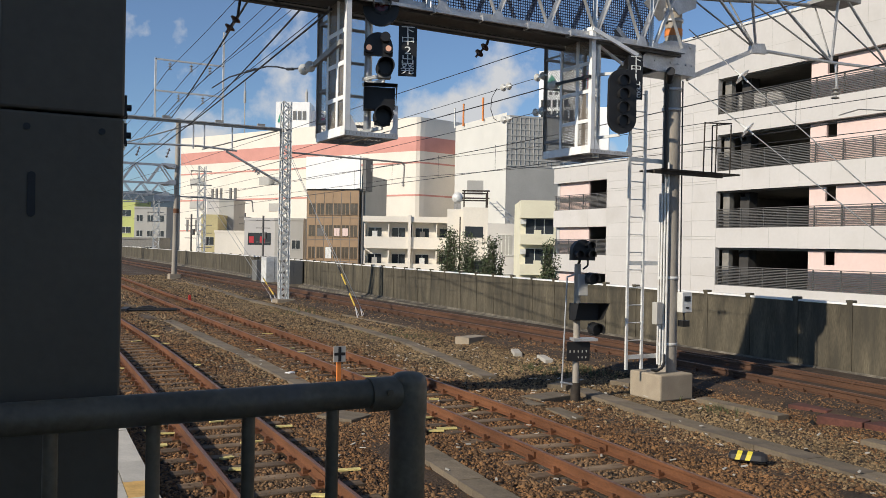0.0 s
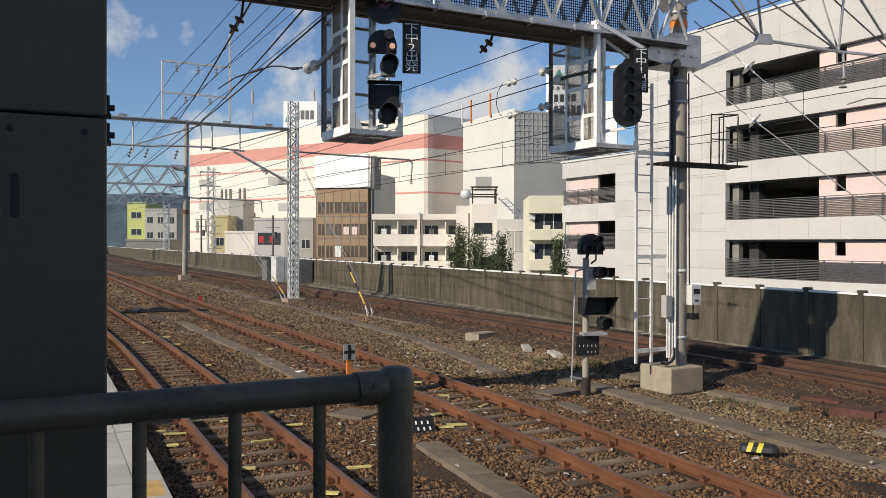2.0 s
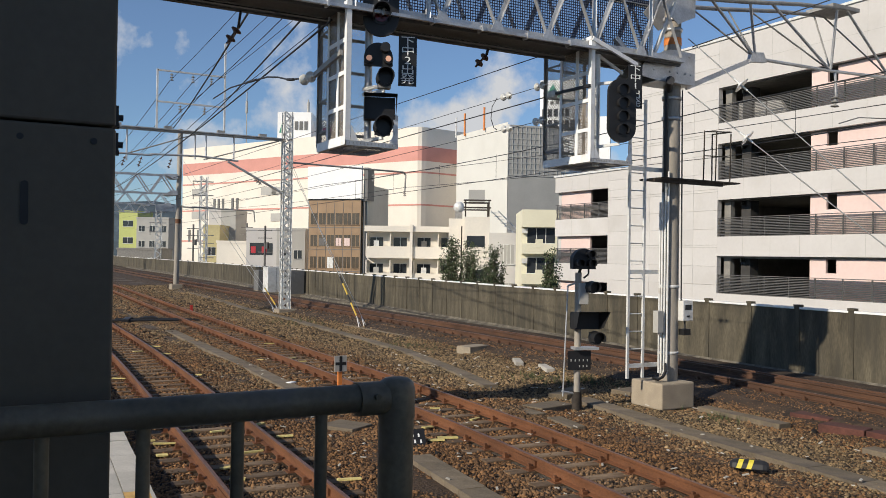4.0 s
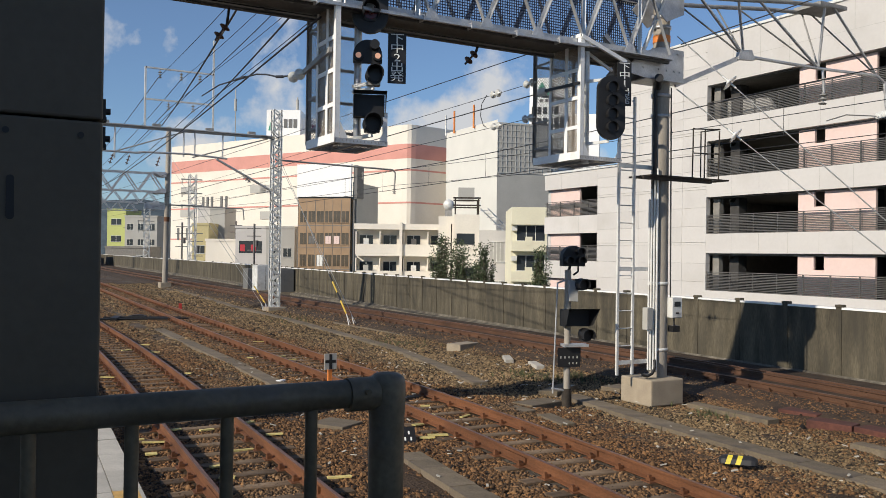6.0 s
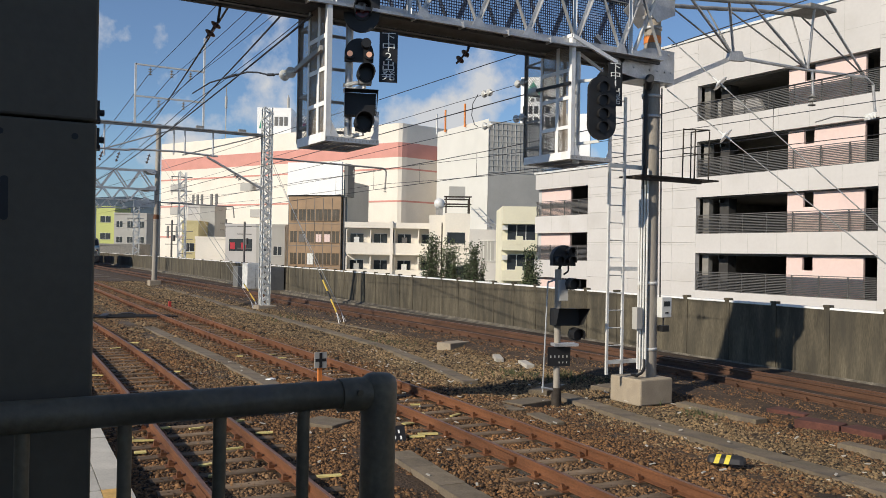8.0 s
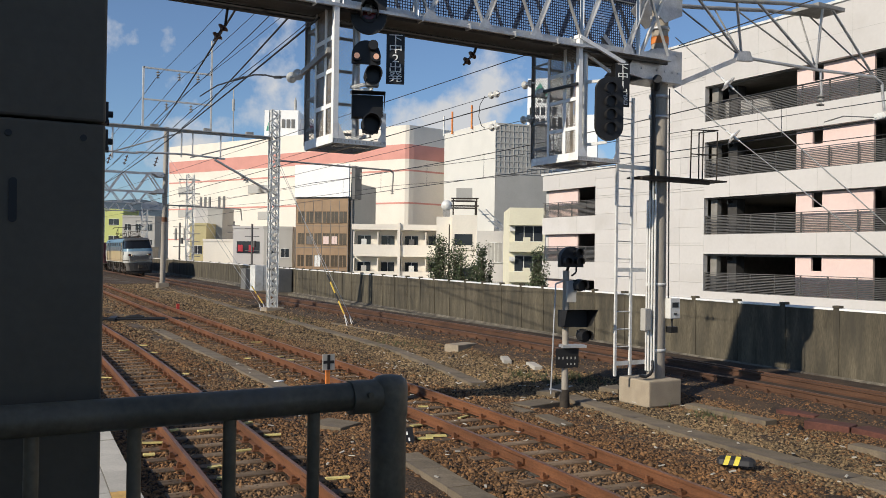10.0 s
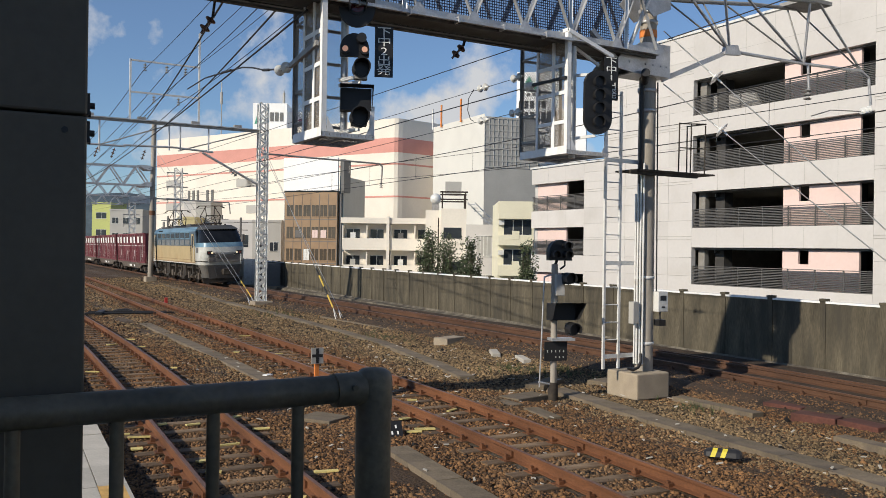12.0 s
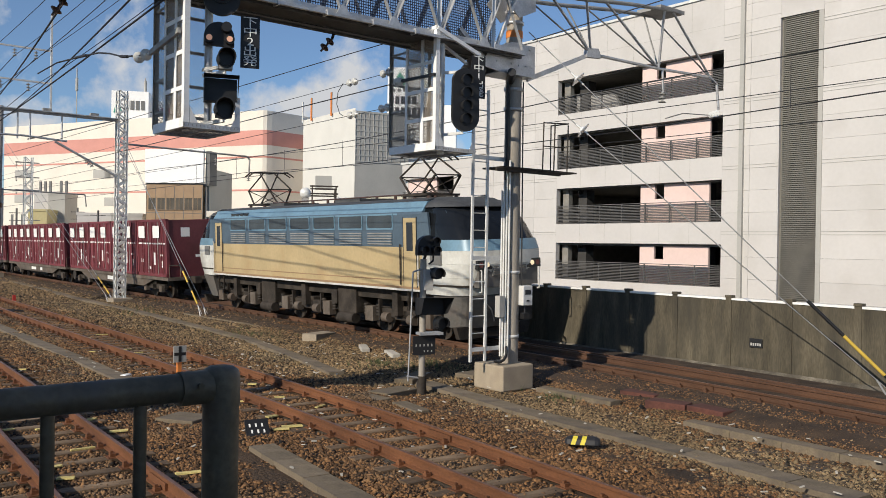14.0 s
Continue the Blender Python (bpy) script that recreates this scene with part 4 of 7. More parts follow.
def low_signal():
    t = thing("shunting_signal", pose(-13.0, 10.03, -0.2, 0, 0, -16), "low black shunting signal on a grey post", "railway signal", "railway signals")
    part("post", S().tube((0, 0, 0.1), (0, 0, 2.55), 0.062, 16), POLE, t)
    part("foot", S().tube((0, 0, -0.1), (0, 0, 0.28), 0.1, 14, 0.09), GEAR, t)
    pts = [(0.23 * math.cos(a), 0.23 * math.sin(a)) for a in [math.pi * i / 16 for i in range(17)]] + [(-0.23, -0.16), (0.23, -0.16)]
    h = part("head", S().prism(pts, -0.06, 0.1), BLACK, t, "half round black signal head")
    h.location = (0.05, 0.06, 2.78)
    for y, z in ((-0.12, -0.05), (0.12, -0.05), (0.1, 0.12)):
        hooded(h, (0.12, y, z), 0.07, 0.14)
    part("neck", S().line([(0, 0, 2.5), (0.05, 0.02, 2.62)], 0.03).line([(0.02, 0.1, 2.45), (0.06, 0.18, 2.52), (0.06, 0.18, 2.64)], 0.018), BLACK, t)
    b = part("bracket", S().box(-0.06, 0.14, -0.02, 0.16, 1.95, 2.35), GREYWALL, t, bevel=0.01)
    u = part("lamp_case", S().box(-0.02, 0.1, -0.1, 0.1, -0.1, 0.1), BLACK, t)
    u.location = (0.12, 0.2, 2.28)
    hooded(u, (0.12, 0, 0), 0.1, 0.15)
    ind = part("route_indicator", S().prism([(-0.24, -0.16), (0.27, -0.16), (0.27, 0.16), (-0.24, 0.16)], -0.1, 0.1), BLACK, t, "black box route indicator")
    ind.location = (0.06, 0.1, 1.64)
    part("hood", S().add([(0.1, -0.24, 0.16), (0.1, 0.27, 0.16), (0.42, 0.36, 0.19), (0.42, -0.26, 0.19), (0.1, -0.24, -0.16), (0.1, 0.27, -0.16), (0.26, 0.3, -0.12), (0.26, -0.25, -0.12)], [(0, 1, 2, 3), (0, 3, 7, 4), (1, 5, 6, 2)]), BLACK, ind)
    u = part("lamp_case", S().box(-0.02, 0.1, -0.1, 0.1, -0.1, 0.1), BLACK, t)
    u.location = (0.1, 0.3, 1.32)
    hooded(u, (0.12, 0, 0), 0.11, 0.16)
    part("support", S().box(-0.05, 0.2, -0.12, 0.36, 1.09, 1.14), GALV, t)
    bd = part("number_board", S().box(0.07, 0.09, -0.22, 0.24, 0.7, 1.07), BLACK, t, "black plate with rows of white marks")
    for i in range(5):
        part("mark", S().box(0.091, 0.096, -0.17 + i * 0.082, -0.15 + i * 0.082, 0.865, 0.91), GREYWALL, bd)
    for i in range(3):
        part("mark", S().box(0.091, 0.096, 0.0 + i * 0.075, 0.02 + i * 0.075, 0.755, 0.79), GREYWALL, bd)
    la = part("step_ladder", S().line([(0.05, -0.3, 0.2), (0.03, -0.22, 2.3), (0.0, -0.05, 2.35)], 0.016).tube((0.05, -0.32, 0.3), (0.02, -0.05, 0.24), 0.02), GALV, t)


low_signal()


def catenary_bracket():
    """The lighter pipe truss carried past the post, over the wall side track."""
    t = thing("bracket_truss", pose(-12.5, 12.1, 0), "grey steel pipe truss bracket reaching over the wall side track", "truss bracket")
    Y = lambda y: y - 12.1
    top = [(12.2, 7.75), (13.6, 7.9), (15.2, 8.1), (17.0, 8.25)]
    low = [(14.2, 6.88), (16.6, 6.9), (18.7, 6.98)]
    part("lower_chord", S().line([(0, Y(y), z) for y, z in low], 0.035, 10), GALV, t)
    for x in (-0.3, 0.3):
        part("upper_chord", S().line([(x, Y(y), z) for y, z in top], 0.045, 8), DUSTY, t)
        for a, b in (((12.6, 7.8), low[0]), ((13.7, 7.9), low[0]), ((14.3, 8.0), low[1]), ((16.4, 8.2), low[1]), ((16.7, 8.22), low[2])):
            part("diagonal", S().tube((x, Y(a[0]), a[1]), (0, Y(b[0]), b[1]), 0.018 if x < 0 else 0.029, 8), DUSTY if x < 0 else GALV, t)
    part("end_plate", S().box(-0.35, 0.35, Y(16.2), Y(17.1), 8.2, 8.28), DUSTY, t)
    part("brace", S().bar((0, Y(12.25), 6.05), (0, Y(14.2), 6.88), 0.05, 0.09), GALV, t)
    part("gusset", S().prism([(Y(14.0), 6.78), (Y(14.5), 6.82), (Y(14.4), 7.02), (Y(14.05), 6.98)], -0.05, 0.05), GALV, t)
    part("drop_arm", S().line([(0, Y(18.7), 6.98), (0, Y(19.0), 6.85), (0, Y(19.1), 6.2)], 0.035, 8), GALV, t)
    insulator(t, (0, Y(18.75), 6.02), (0, Y(19.1), 6.12), 3, 0.09)
    part("drop_arm", S().tube((0, Y(16.75), 6.9), (0, Y(16.8), 6.35), 0.03, 8), GALV, t)
    insulator(t, (0, Y(16.75), 6.1), (0, Y(16.78), 6.38), 3, 0.09, DUSTY)
    part("steady_arm", S().line([(0, Y(18.7), 6.02), (0, Y(17.6), 5.95), (0, Y(16.9), 5.75)], 0.014, 6), DUSTY, t)


catenary_bracket()


def guy(p, q, ins, guard, label):
    """A guy wire from p down to its anchor q, with an insulator and a striped guard near the foot."""
    p, q = Vector(p), Vector(q)
    t = thing("guy_wire", Matrix.Translation(q), label, "guy wire", "guy wires")
    L = p - q
    part("wire", S().tube((0, 0, 0), L, 0.011, 6), STEELWIRE, t)
    if ins:
        insulator(t, L * (ins - 0.02), L * (ins + 0.015), 1, 0.17)
    if guard:
        for i, (a, b, mat) in enumerate(guard):
            part("guard", S().tube(L * a, L * b, 0.034, 10), mat, t)
    part("anchor", S().tube((0, 0, -0.3), L.normalized() * 0.5, 0.02, 8), GALV, t)


guy((-12.4, 12.2, 5.95), (-6.9, 16.55, -0.1), 0.845, None, "steel guy wire from the post to the ground by the wall")
guy((-12.4, 12.2, 7.0), (-6.75, 16.65, -0.1), 0.865, [(0.0, 0.06, BLACK), (0.06, 0.16, YELLOW), (0.16, 0.25, BLACK)], "steel guy wire with a yellow and black guard")


def lattice(name, base, h, w, label, mat=PAINTED, bays=None, group="lattice masts"):
    t = thing(name, pose(*base), label, "mast", group)
    bays = bays or int(h / w / 0.72)
    for x in (-1, 1):
        for y in (-1, 1):
            part("leg", S().angle((x * w / 2, y * w / 2, 0), (x * w / 2, y * w / 2, h), 0.075, 0.014), mat, t)
    for i in range(bays):
        a, b = h * i / bays, h * (i + 1) / bays
        s = 1 if i % 2 else -1
        lace = S()
        for f in (-1, 1):
            lace.bar((f * w / 2, -s * w / 2, a), (f * w / 2, s * w / 2, b), 0.075, 0.02, (1, 0, 0))
            lace.bar((-s * w / 2, f * w / 2, a), (s * w / 2, f * w / 2, b), 0.075, 0.02, (0, 1, 0))
        part("lacing", lace, mat, t)
    return t


def mast_40():
    t = lattice("lattice_mast", (-40, 13.02, -0.15), 9.7, 0.38, "white lattice steel mast on a concrete foot beside the track")
    part("foot", S().box(-0.42, 0.42, -0.42, 0.5, -0.15, 0.1), CONCRETE, t, bevel=0.03)
    part("bracket_tube", S().line([(0, 0.25, 7.25), (0, 6.3, 7.15), (0, 6.45, 7.0), (0, 6.4, 6.1)], 0.045, 8), DUSTY, t)
    part("bracket_stay", S().tube((0, -0.25, 5.75), (0, -2.9, 7.1), 0.055, 10), GALV, t)
    part("bracket_tube", S().line([(0, -2.4, 7.15), (0, -4.2, 7.25), (0, -6.4, 7.2)], 0.045, 8), GALV, t)
    insulator(t, (0, 6.4, 5.9), (0, 6.4, 6.2), 3, 0.1, DUSTY)
    insulator(t, (0, -1.6, 6.35), (0, -1.25, 6.1), 3, 0.12, DUSTY)
    insulator(t, (0, 4.6, 6.55), (0, 4.6, 6.95), 3, 0.08, DUSTY)
    g = thing("beam_gantry", pose(-40, 6, 8.1), "grey steel beam with a goalpost frame carrying wires", "beam")
    part("beam", S().box(-0.09, 0.09, -9, 6.85, 0.0, 0.1), DUSTY, g)
    part("beam_plate", S().box(-0.16, 0.16, -9, 6.85, 0.1, 0.14), GALV, g)
    for y in (0.87, 3.93):
        part("upright", S().box(-0.04, 0.04, y - 0.04, y + 0.04, 0.14, 2.85 if y < 2 else 4.4), PAINTED, g)
    part("crossbar", S().box(-0.04, 0.04, 0.87, 3.93, 2.77, 2.84), PAINTED, g)
    part("crossbar", S().box(-0.04, 0.04, 0.87, 3.93, 1.34, 1.41), PAINTED, g)
    for y, z in ((1.5, 2.72), (2.45, 2.72), (3.3, 2.72), (1.9, 1.3), (3.0, 1.3)):
        insulator(g, (0, y, z - 0.36), (0, y, z), 3, 0.09, DUSTY)
    for y in (-2.2, -0.4, 2.6, 3.1, 4.4):
        part("dropper", S().tube((0, y, 0), (0, y, -1.15 if y > 0 else -1.4), 0.04, 8), GALV, g)
    part("dropper", S().tube((0, -2.6, 0), (0, -2.6, -2.85), 0.03, 8), GALV, g)
    for y in (-1, 1.2, 3.6, 5.6):
        part("clamp", S().box(-0.1, 0.1, y, y + 0.35, 0.15, 0.27), DUSTY, g)
    part("diagonal", S().tube((0, 3.0, -1.15), (0, 6.6, 0.0), 0.028, 8), DUSTY, g)
    part("diagonal", S().tube((0, -0.4, -1.1), (0, 2.6, 0.0), 0.028, 8), DUSTY, g)
    part("lower_pipe", S().tube((0, -9, -1.05), (0, 0.7, -1.1), 0.045, 8), GALV, g, "galvanised pipe hung under the beam")
    part("diagonal", S().tube((0, -5.0, -2.2), (0, -3.9, -1.05), 0.05, 8).tube((0, -5.0, -2.2), (0, -5.9, -1.05), 0.05, 8), GALV, g)
    for y in (-0.6, 0.1, 1.4):
        insulator(g, (0, y, -1.65), (0, y + 0.15, -1.2), 3, 0.08, BROWNGLAZE)
    lattice("lattice_mast", (-40, -2.6, 0.9), 8.6, 0.5, "white lattice steel mast on the platform")


mast_40()
guy((-40, 13.0, 7.6), (-30.4, 12.95, -0.1), None, [(0.045, 0.105, YELLOW), (0.105, 0.145, BLACK), (0.145, 0.2, YELLOW), (0.2, 0.235, BLACK)], "twin guy wire with yellow and black guard")
guy((-40, 13.15, 7.0), (-30.6, 13.25, -0.1), None, None, "steel guy wire beside the track")
guy((-67, 13.0, 10.5), (-40.2, 12.78, -0.1), None, [(0.02, 0.05, YELLOW), (0.06, 0.09, YELLOW)], "steel guy wire with a yellow guard")
guy((-67, 13.1, 9.6), (-40.25, 12.6, -0.1), None, None, "steel guy wire beside the track")


def far_poles():
    t = thing("concrete_pole", pose(-67.3, 13.2, -0.15), "round concrete pole on a square foot between tracks", "pole")
    part("shaft", S().tube((0, 0, 0), (0, 0.15, 12.3), 0.205, 18, 0.18), POLE, t)
    part("foot", S().box(-0.5, 0.5, -0.4, 0.4, -0.1, 0.32), CONCRETE, t, bevel=0.03)
    part("wire_band", S().tube((0, 0.07, 5.0), (0, 0.08, 5.35), 0.21, 18), RUST, t)
    part("bracket_tube", S().line([(0, 0.1, 6.3), (0, 6, 6.2), (0, 6.1, 5.3)], 0.05, 8), DUSTY, t)
    part("bracket_plate", S().box(-0.1, 0.1, -1.6, 0.2, 5.9, 6.4), GALV, t)
    for x, z, end, h in ((-67.3, 7.1, 13.0, 1.4), (-100, 8.0, 18.7, 1.25), (-135, 8.6, 22.2, 1.25)):
        g = thing("truss_gantry", pose(x, -4, z), "grey steel truss gantry far down the line", "gantry", "far truss gantries")
        L = end + 4
        for zz in (0, h):
            for xx in (-0.5, 0.5):
                part("chord", S().box(xx - 0.05, xx + 0.05, 0, L, zz - 0.045, zz + 0.045), GALV, g)
        n = int(L / 1.75)
        w = L / n
        for i in range(n):
            a = w * i
            for xx in (-0.5, 0.5):
                part("diagonal", S().bar((xx, a, 0), (xx, a + w / 2, h), 0.09, 0.09).bar((xx, a + w / 2, h), (xx, a + w, 0), 0.09, 0.09), GALV, g)
        part("end_plate", S().prism([(L - 0.9, -0.1), (L + 0.1, -0.1), (L + 0.1, 0.25), (L - 0.3, 0.25)], -0.56, 0.56), GALV, g)
        part("end_plate", S().prism([(L - 0.9, h + 0.1), (L + 0.1, h + 0.1), (L + 0.1, h - 0.25), (L - 0.3, h - 0.25)], -0.56, 0.56), GALV, g)
    for x, y, h, wide in ((-100, 22.6, 11.8, 0.75), (-135, 23.7, 9.6, 0.8)):
        m = lattice("lattice_mast", (x, y, -0.3), h, wide, "white lattice steel mast far down the line", bays=15)
        for z in (h - 0.6, h - 2.2, h - 3.6):
            part("bracket", S().box(-0.06, 0.06, -1.3, 1.1, z - 0.06, z + 0.06), DUSTY, m)
            insulator(m, (0, -1.2, z - 0.5), (0, -1.2, z), 3, 0.12, DUSTY)


far_poles()

# ---- overhead wires ----


def span(name, p, q, r, label, sag=0.0, mat=WIRE, n=10):
    p, q = Vector(p), Vector(q)
    t = thing(name, Matrix.Translation(p), label, "wire", "overhead wires")
    pts = [(q - p) * (i / n) - Vector((0, 0, sag * 4 * (i / n) * (1 - i / n))) for i in range(n + 1)]
    part("wire", S().line(pts, r, 6), mat, t)
    return t


for y, z in ((7.4, 10.45), (8.4, 10.45), (9.2, 10.4)):
    span("line_wire", (-40, y, z), (-6, y - 1.2, z + 0.2), 0.012, "thin overhead line wire", 0.3)
    span("line_wire", (-110, y + 3, z + 0.2), (-40, y, z), 0.016, "thin overhead line wire", 0.6)
for y, z in ((7.9, 9.1), (9.0, 9.1)):
    span("line_wire", (-40, y, z), (-8, y - 1.6, z + 0.3), 0.014, "thin overhead line wire", 0.3)
    span("line_wire", (-110, y + 3, z), (-40, y, z), 0.018, "thin overhead line wire", 0.5)
span("feeder_cable", (-40, 7.6, 8.3), (-12.4, 3.6, 6.55), 0.019, "thick black feeder cable", 0.1, RUBBER)
span("feeder_cable", (-40, 8.6, 8.3), (-12.4, 4.5, 6.55), 0.019, "thick black feeder cable", 0.1, RUBBER)
span("feeder_cable", (-75, 9.0, 7.6), (-12.5, 4.75, 6.3), 0.019, "thick black feeder cable", 0.35, RUBBER)
jumper = thing("jumper_cable", pose(-13.72, 4.79, 5.6), "slack black jumper cable to a strain insulator", "cable")
part("cable", S().line([(0, 0, 0.0), (-0.35, 0, 0.06), (-1.0, 0, 0.16), (-1.7, 0.02, 0.33), (-2.4, 0.03, 0.46), (-3.5, 0.05, 0.58), (-5.4, 0.08, 0.76), (-7.5, 0.2, 0.86)], 0.016, 6).tube((-3.2, 0.045, 0.55), (-3.9, 0.055, 0.62), 0.028, 8).tube((-0.7, 0, 0.11), (-1.05, 0, 0.17), 0.026, 8), RUBBER, jumper)
for y, z, r in ((9.55, 5.98, 0.006), (9.55, 5.74, 0.011), (9.55, 5.3, 0.006), (9.25, 6.45, 0.008), (9.0, 6.35, 0.008)):
    span("contact_wire", (-100, y + 1.6, z + (0.5 if z < 6 else 1.7)), (-13.5 if z < 6 else -12.95, y, z), r, "overhead wire above the middle track", 0.15, RUBBER)
for x, y, z in ((-13.64, 9.54, 5.98), (-14.91, 9.57, 5.985), (-13.67, 9.54, 5.3), (-14.87, 9.57, 5.305)):
    t = thing("strain_insulator", pose(x, y, z), "pale porcelain strain insulator in an overhead wire", "insulator", "strain insulators")
    insulator(t, (-0.2, 0, 0), (0.2, 0, 0), 2, 0.08)
link = thing("jumper_cable", pose(-15.3, 9.57, 5.75), "thin black jumper loop between overhead wires", "cable")
part("cable", S().line([(0, 0, 0.22), (0.02, 0, 0.26), (-0.18, 0, 0.1), (-0.22, 0, -0.15), (-0.1, 0, -0.36), (0.02, 0, -0.42)], 0.008, 6), RUBBER, link)
HANG = (((-12.95, 7.95, 6.46), (-12.95, 7.87, 6.24), (-12.95, 7.65, 6.0)), ((-12.9, 3.42, 6.31), (-12.9, 3.39, 6.08), (-12.9, 3.22, 5.81)))
for a, b, c in HANG:
    t = thing("hanging_insulator", pose(*a), "dark glazed insulator string hanging under the gantry", "insulator", "hanging insulators")
    o = Vector(a)
    part("clevis", S().bar(Vector((0, 0, 0.02)), Vector(b) - o, 0.05, 0.03), GEAR, t)
    insulator(t, Vector(b) - o, Vector(c) - o, 2, 0.085, BROWNGLAZE)
for x0, z0, x1, z1 in ((-105, 6.9, -40, 6.1), (-40, 6.1, -12.5, 6.2), (-12.5, 6.2, 20, 6.1)):
    span("messenger_wire", (x0, TRACK_C(x0), z0), (x1, TRACK_C(x1), z1), 0.012, "messenger wire above the wall side track", 0.2)
span("contact_wire", (-105, TRACK_C(-105), 5.25), (-12, TRACK_C(-12) , 5.2), 0.011, "contact wire above the wall side track")
span("contact_wire", (-12, TRACK_C(-12), 5.2), (20, TRACK_C(20), 5.2), 0.011, "contact wire above the wall side track")
for k in range(14):
    x = -36 + k * 4
    d = thing("dropper", pose(x, TRACK_C(x), 5.2), "thin dropper between messenger and contact wire", "dropper", "droppers")
    part("wire", S().tube((0, 0, 0), (0, 0, 0.85), 0.006, 6), WIRE, d)
for y, z in ((3.4, 5.3), (3.4, 6.1)):
    span("contact_wire", (-110, y + 1.3, z), (-40, y, z), 0.012, "overhead wire above the platform track")
for z in (7.2, 8.0):
    span("line_wire", (-112, 24, z + 1), (-40, 19.4, z - 1.0), 0.012, "thin overhead line wire", 0.3)
    span("line_wire", (-40, 19.4, z - 1.0), (-12.5, 18.8, z - 1.6), 0.01, "thin overhead line wire", 0.1)
    span("line_wire", (-12.5, 18.8, z - 1.6), (20, 18.0, z - 1.6), 0.01, "thin overhead line wire", 0.1)
span("guy_strand", (-12.4, 12.3, 6.85), (10, 20, 11.1), 0.011, "black cable rising past the garage", 0.1)

# ---- the town beyond the wall ----


def window(parent, x0, x1, z0, z1, y=0.0, bars=1, mat=GLASS, trim=PAINTED):
    """A window set in the facade plane y: recessed glass in a frame."""
    w = part("window", S().box(x0, x1, y - 0.02, y + 0.04, z0, z1), mat, parent)
    f = S().box(x0 - 0.05, x1 + 0.05, y - 0.07, y, z1, z1 + 0.06).box(x0 - 0.08, x1 + 0.08, y - 0.1, y, z0 - 0.08, z0)
    for i in range(1, bars + 1):
        xm = x0 + (x1 - x0) * i / (bars + 1)
        f.box(xm - 0.03, xm + 0.03, y - 0.04, y - 0.021, z0, z1)
    part("window_frame", f, trim, w)
    return w


def white_store():
    t = thing("white_store", city(-7.9, 150, STREET_Z), "large white windowless store with a salmon band", "store building")
    L, h, d = 66.0, 25.6 + 6, 46.0
    e = Vector((-53.1, 36.0, 0)).normalized()
    n = Vector((e.y, -e.x, 0))
    n = n if n.y > 0 else -n
    s = Vector((6.9, 6.0, 0)).normalized()

    def band(z0, z1, mat, name, out=0.0, left=0.0, right=L):
        a, b = -n * out, -n * out
        p = [e * right + a, e * 1.5 + a, e * 0.55 + s * 0.1 - n * out, e * 0.1 + s * 0.55 - n * out * 0.5, s * 1.5 + Vector((out, 0, 0)), s * 16 + Vector((out, 0, 0)), s * 16 + n * d, e * right + n * d]
        sh = S().prism([(v.x, v.y) for v in p], z0, z1, "z")
        return part(name, sh, mat, t)

    band(0, 25.6, IVORY, "wall")
    band(25.6, 28.2, BAND, "salmon_band", 0.02)
    band(28.2, h, IVORY, "parapet", 0.0)
    for z in (11.0, 17.6, 23.4):
        band(z, z + 0.3, BAND, "thin_stripe", 0.06)
    W = lambda u, z0, z1, wid, mat, name, o=0.15: part(name, S().add([e * u - n * o + Vector((0, 0, z0)), e * (u + wid) - n * o + Vector((0, 0, z0)), e * (u + wid) - n * o + Vector((0, 0, z1)), e * u - n * o + Vector((0, 0, z1)), e * u + n * 0.3 + Vector((0, 0, z0)), e * (u + wid) + n * 0.3 + Vector((0, 0, z0)), e * (u + wid) + n * 0.3 + Vector((0, 0, z1)), e * u + n * 0.3 + Vector((0, 0, z1))], [(0, 1, 2, 3), (0, 4, 5, 1), (3, 2, 6, 7), (0, 3, 7, 4), (1, 5, 6, 2), (4, 7, 6, 5)]), mat, t)
    for u in (47.5, 49, 52, 53.4, 54.8):
        W(u, 17.6, 20.2, 0.6, DARKCLAD, "slit_window")
    for u in (48, 60, 63):
        W(u, 11.0, 13.6, 0.6, DARKCLAD, "slit_window")
    for u, z in ((33, 20.5), (33, 15.2), (36, 20.6), (58, 21.0), (58, 16)):
        W(u, z, z + 1.6, 4.6, GREYWALL, "vent_panel", 0.12)
    # rooftop sign cube with a green mark
    c = part("roof_sign", S().box(-31, -24, 25, 32, h, h + 6.5), SIGNWHITE, t, "white rooftop sign cube with a green mark")
    part("green_mark", S().prism([(-30.6, h + 2.2), (-29.0, h + 2.2), (-29.8, h + 5.2)], 24.9, 24.98, "y"), GREEN, c)
    for i in range(4):
        part("letter_bar", S().box(-28.4 + i * 1.0, -27.7 + i * 1.0, 24.9, 24.98, h + 2.8, h + 4.6), DARKCLAD, c)
    c = part("roof_sign", S().box(-24, -17.5, 28, 33, h, h + 5.2), SIGNWHITE, t, "white rooftop plant box")
    for i in range(3):
        part("letter_bar", S().box(-23.2 + i * 1.2, -22.5 + i * 1.2, 27.9, 27.98, h + 2.4, h + 3.8), MAGENTA, c)
    for x in (-25, -20, -38):
        part("antenna", S().tube((x, 27, h), (x, 27, h + (11 if x < -30 else 9.5)), 0.12, 6).tube((x, 27, h + 6.5), (x, 27, h + 9), 0.3, 6), GREYWALL, t)


white_store()


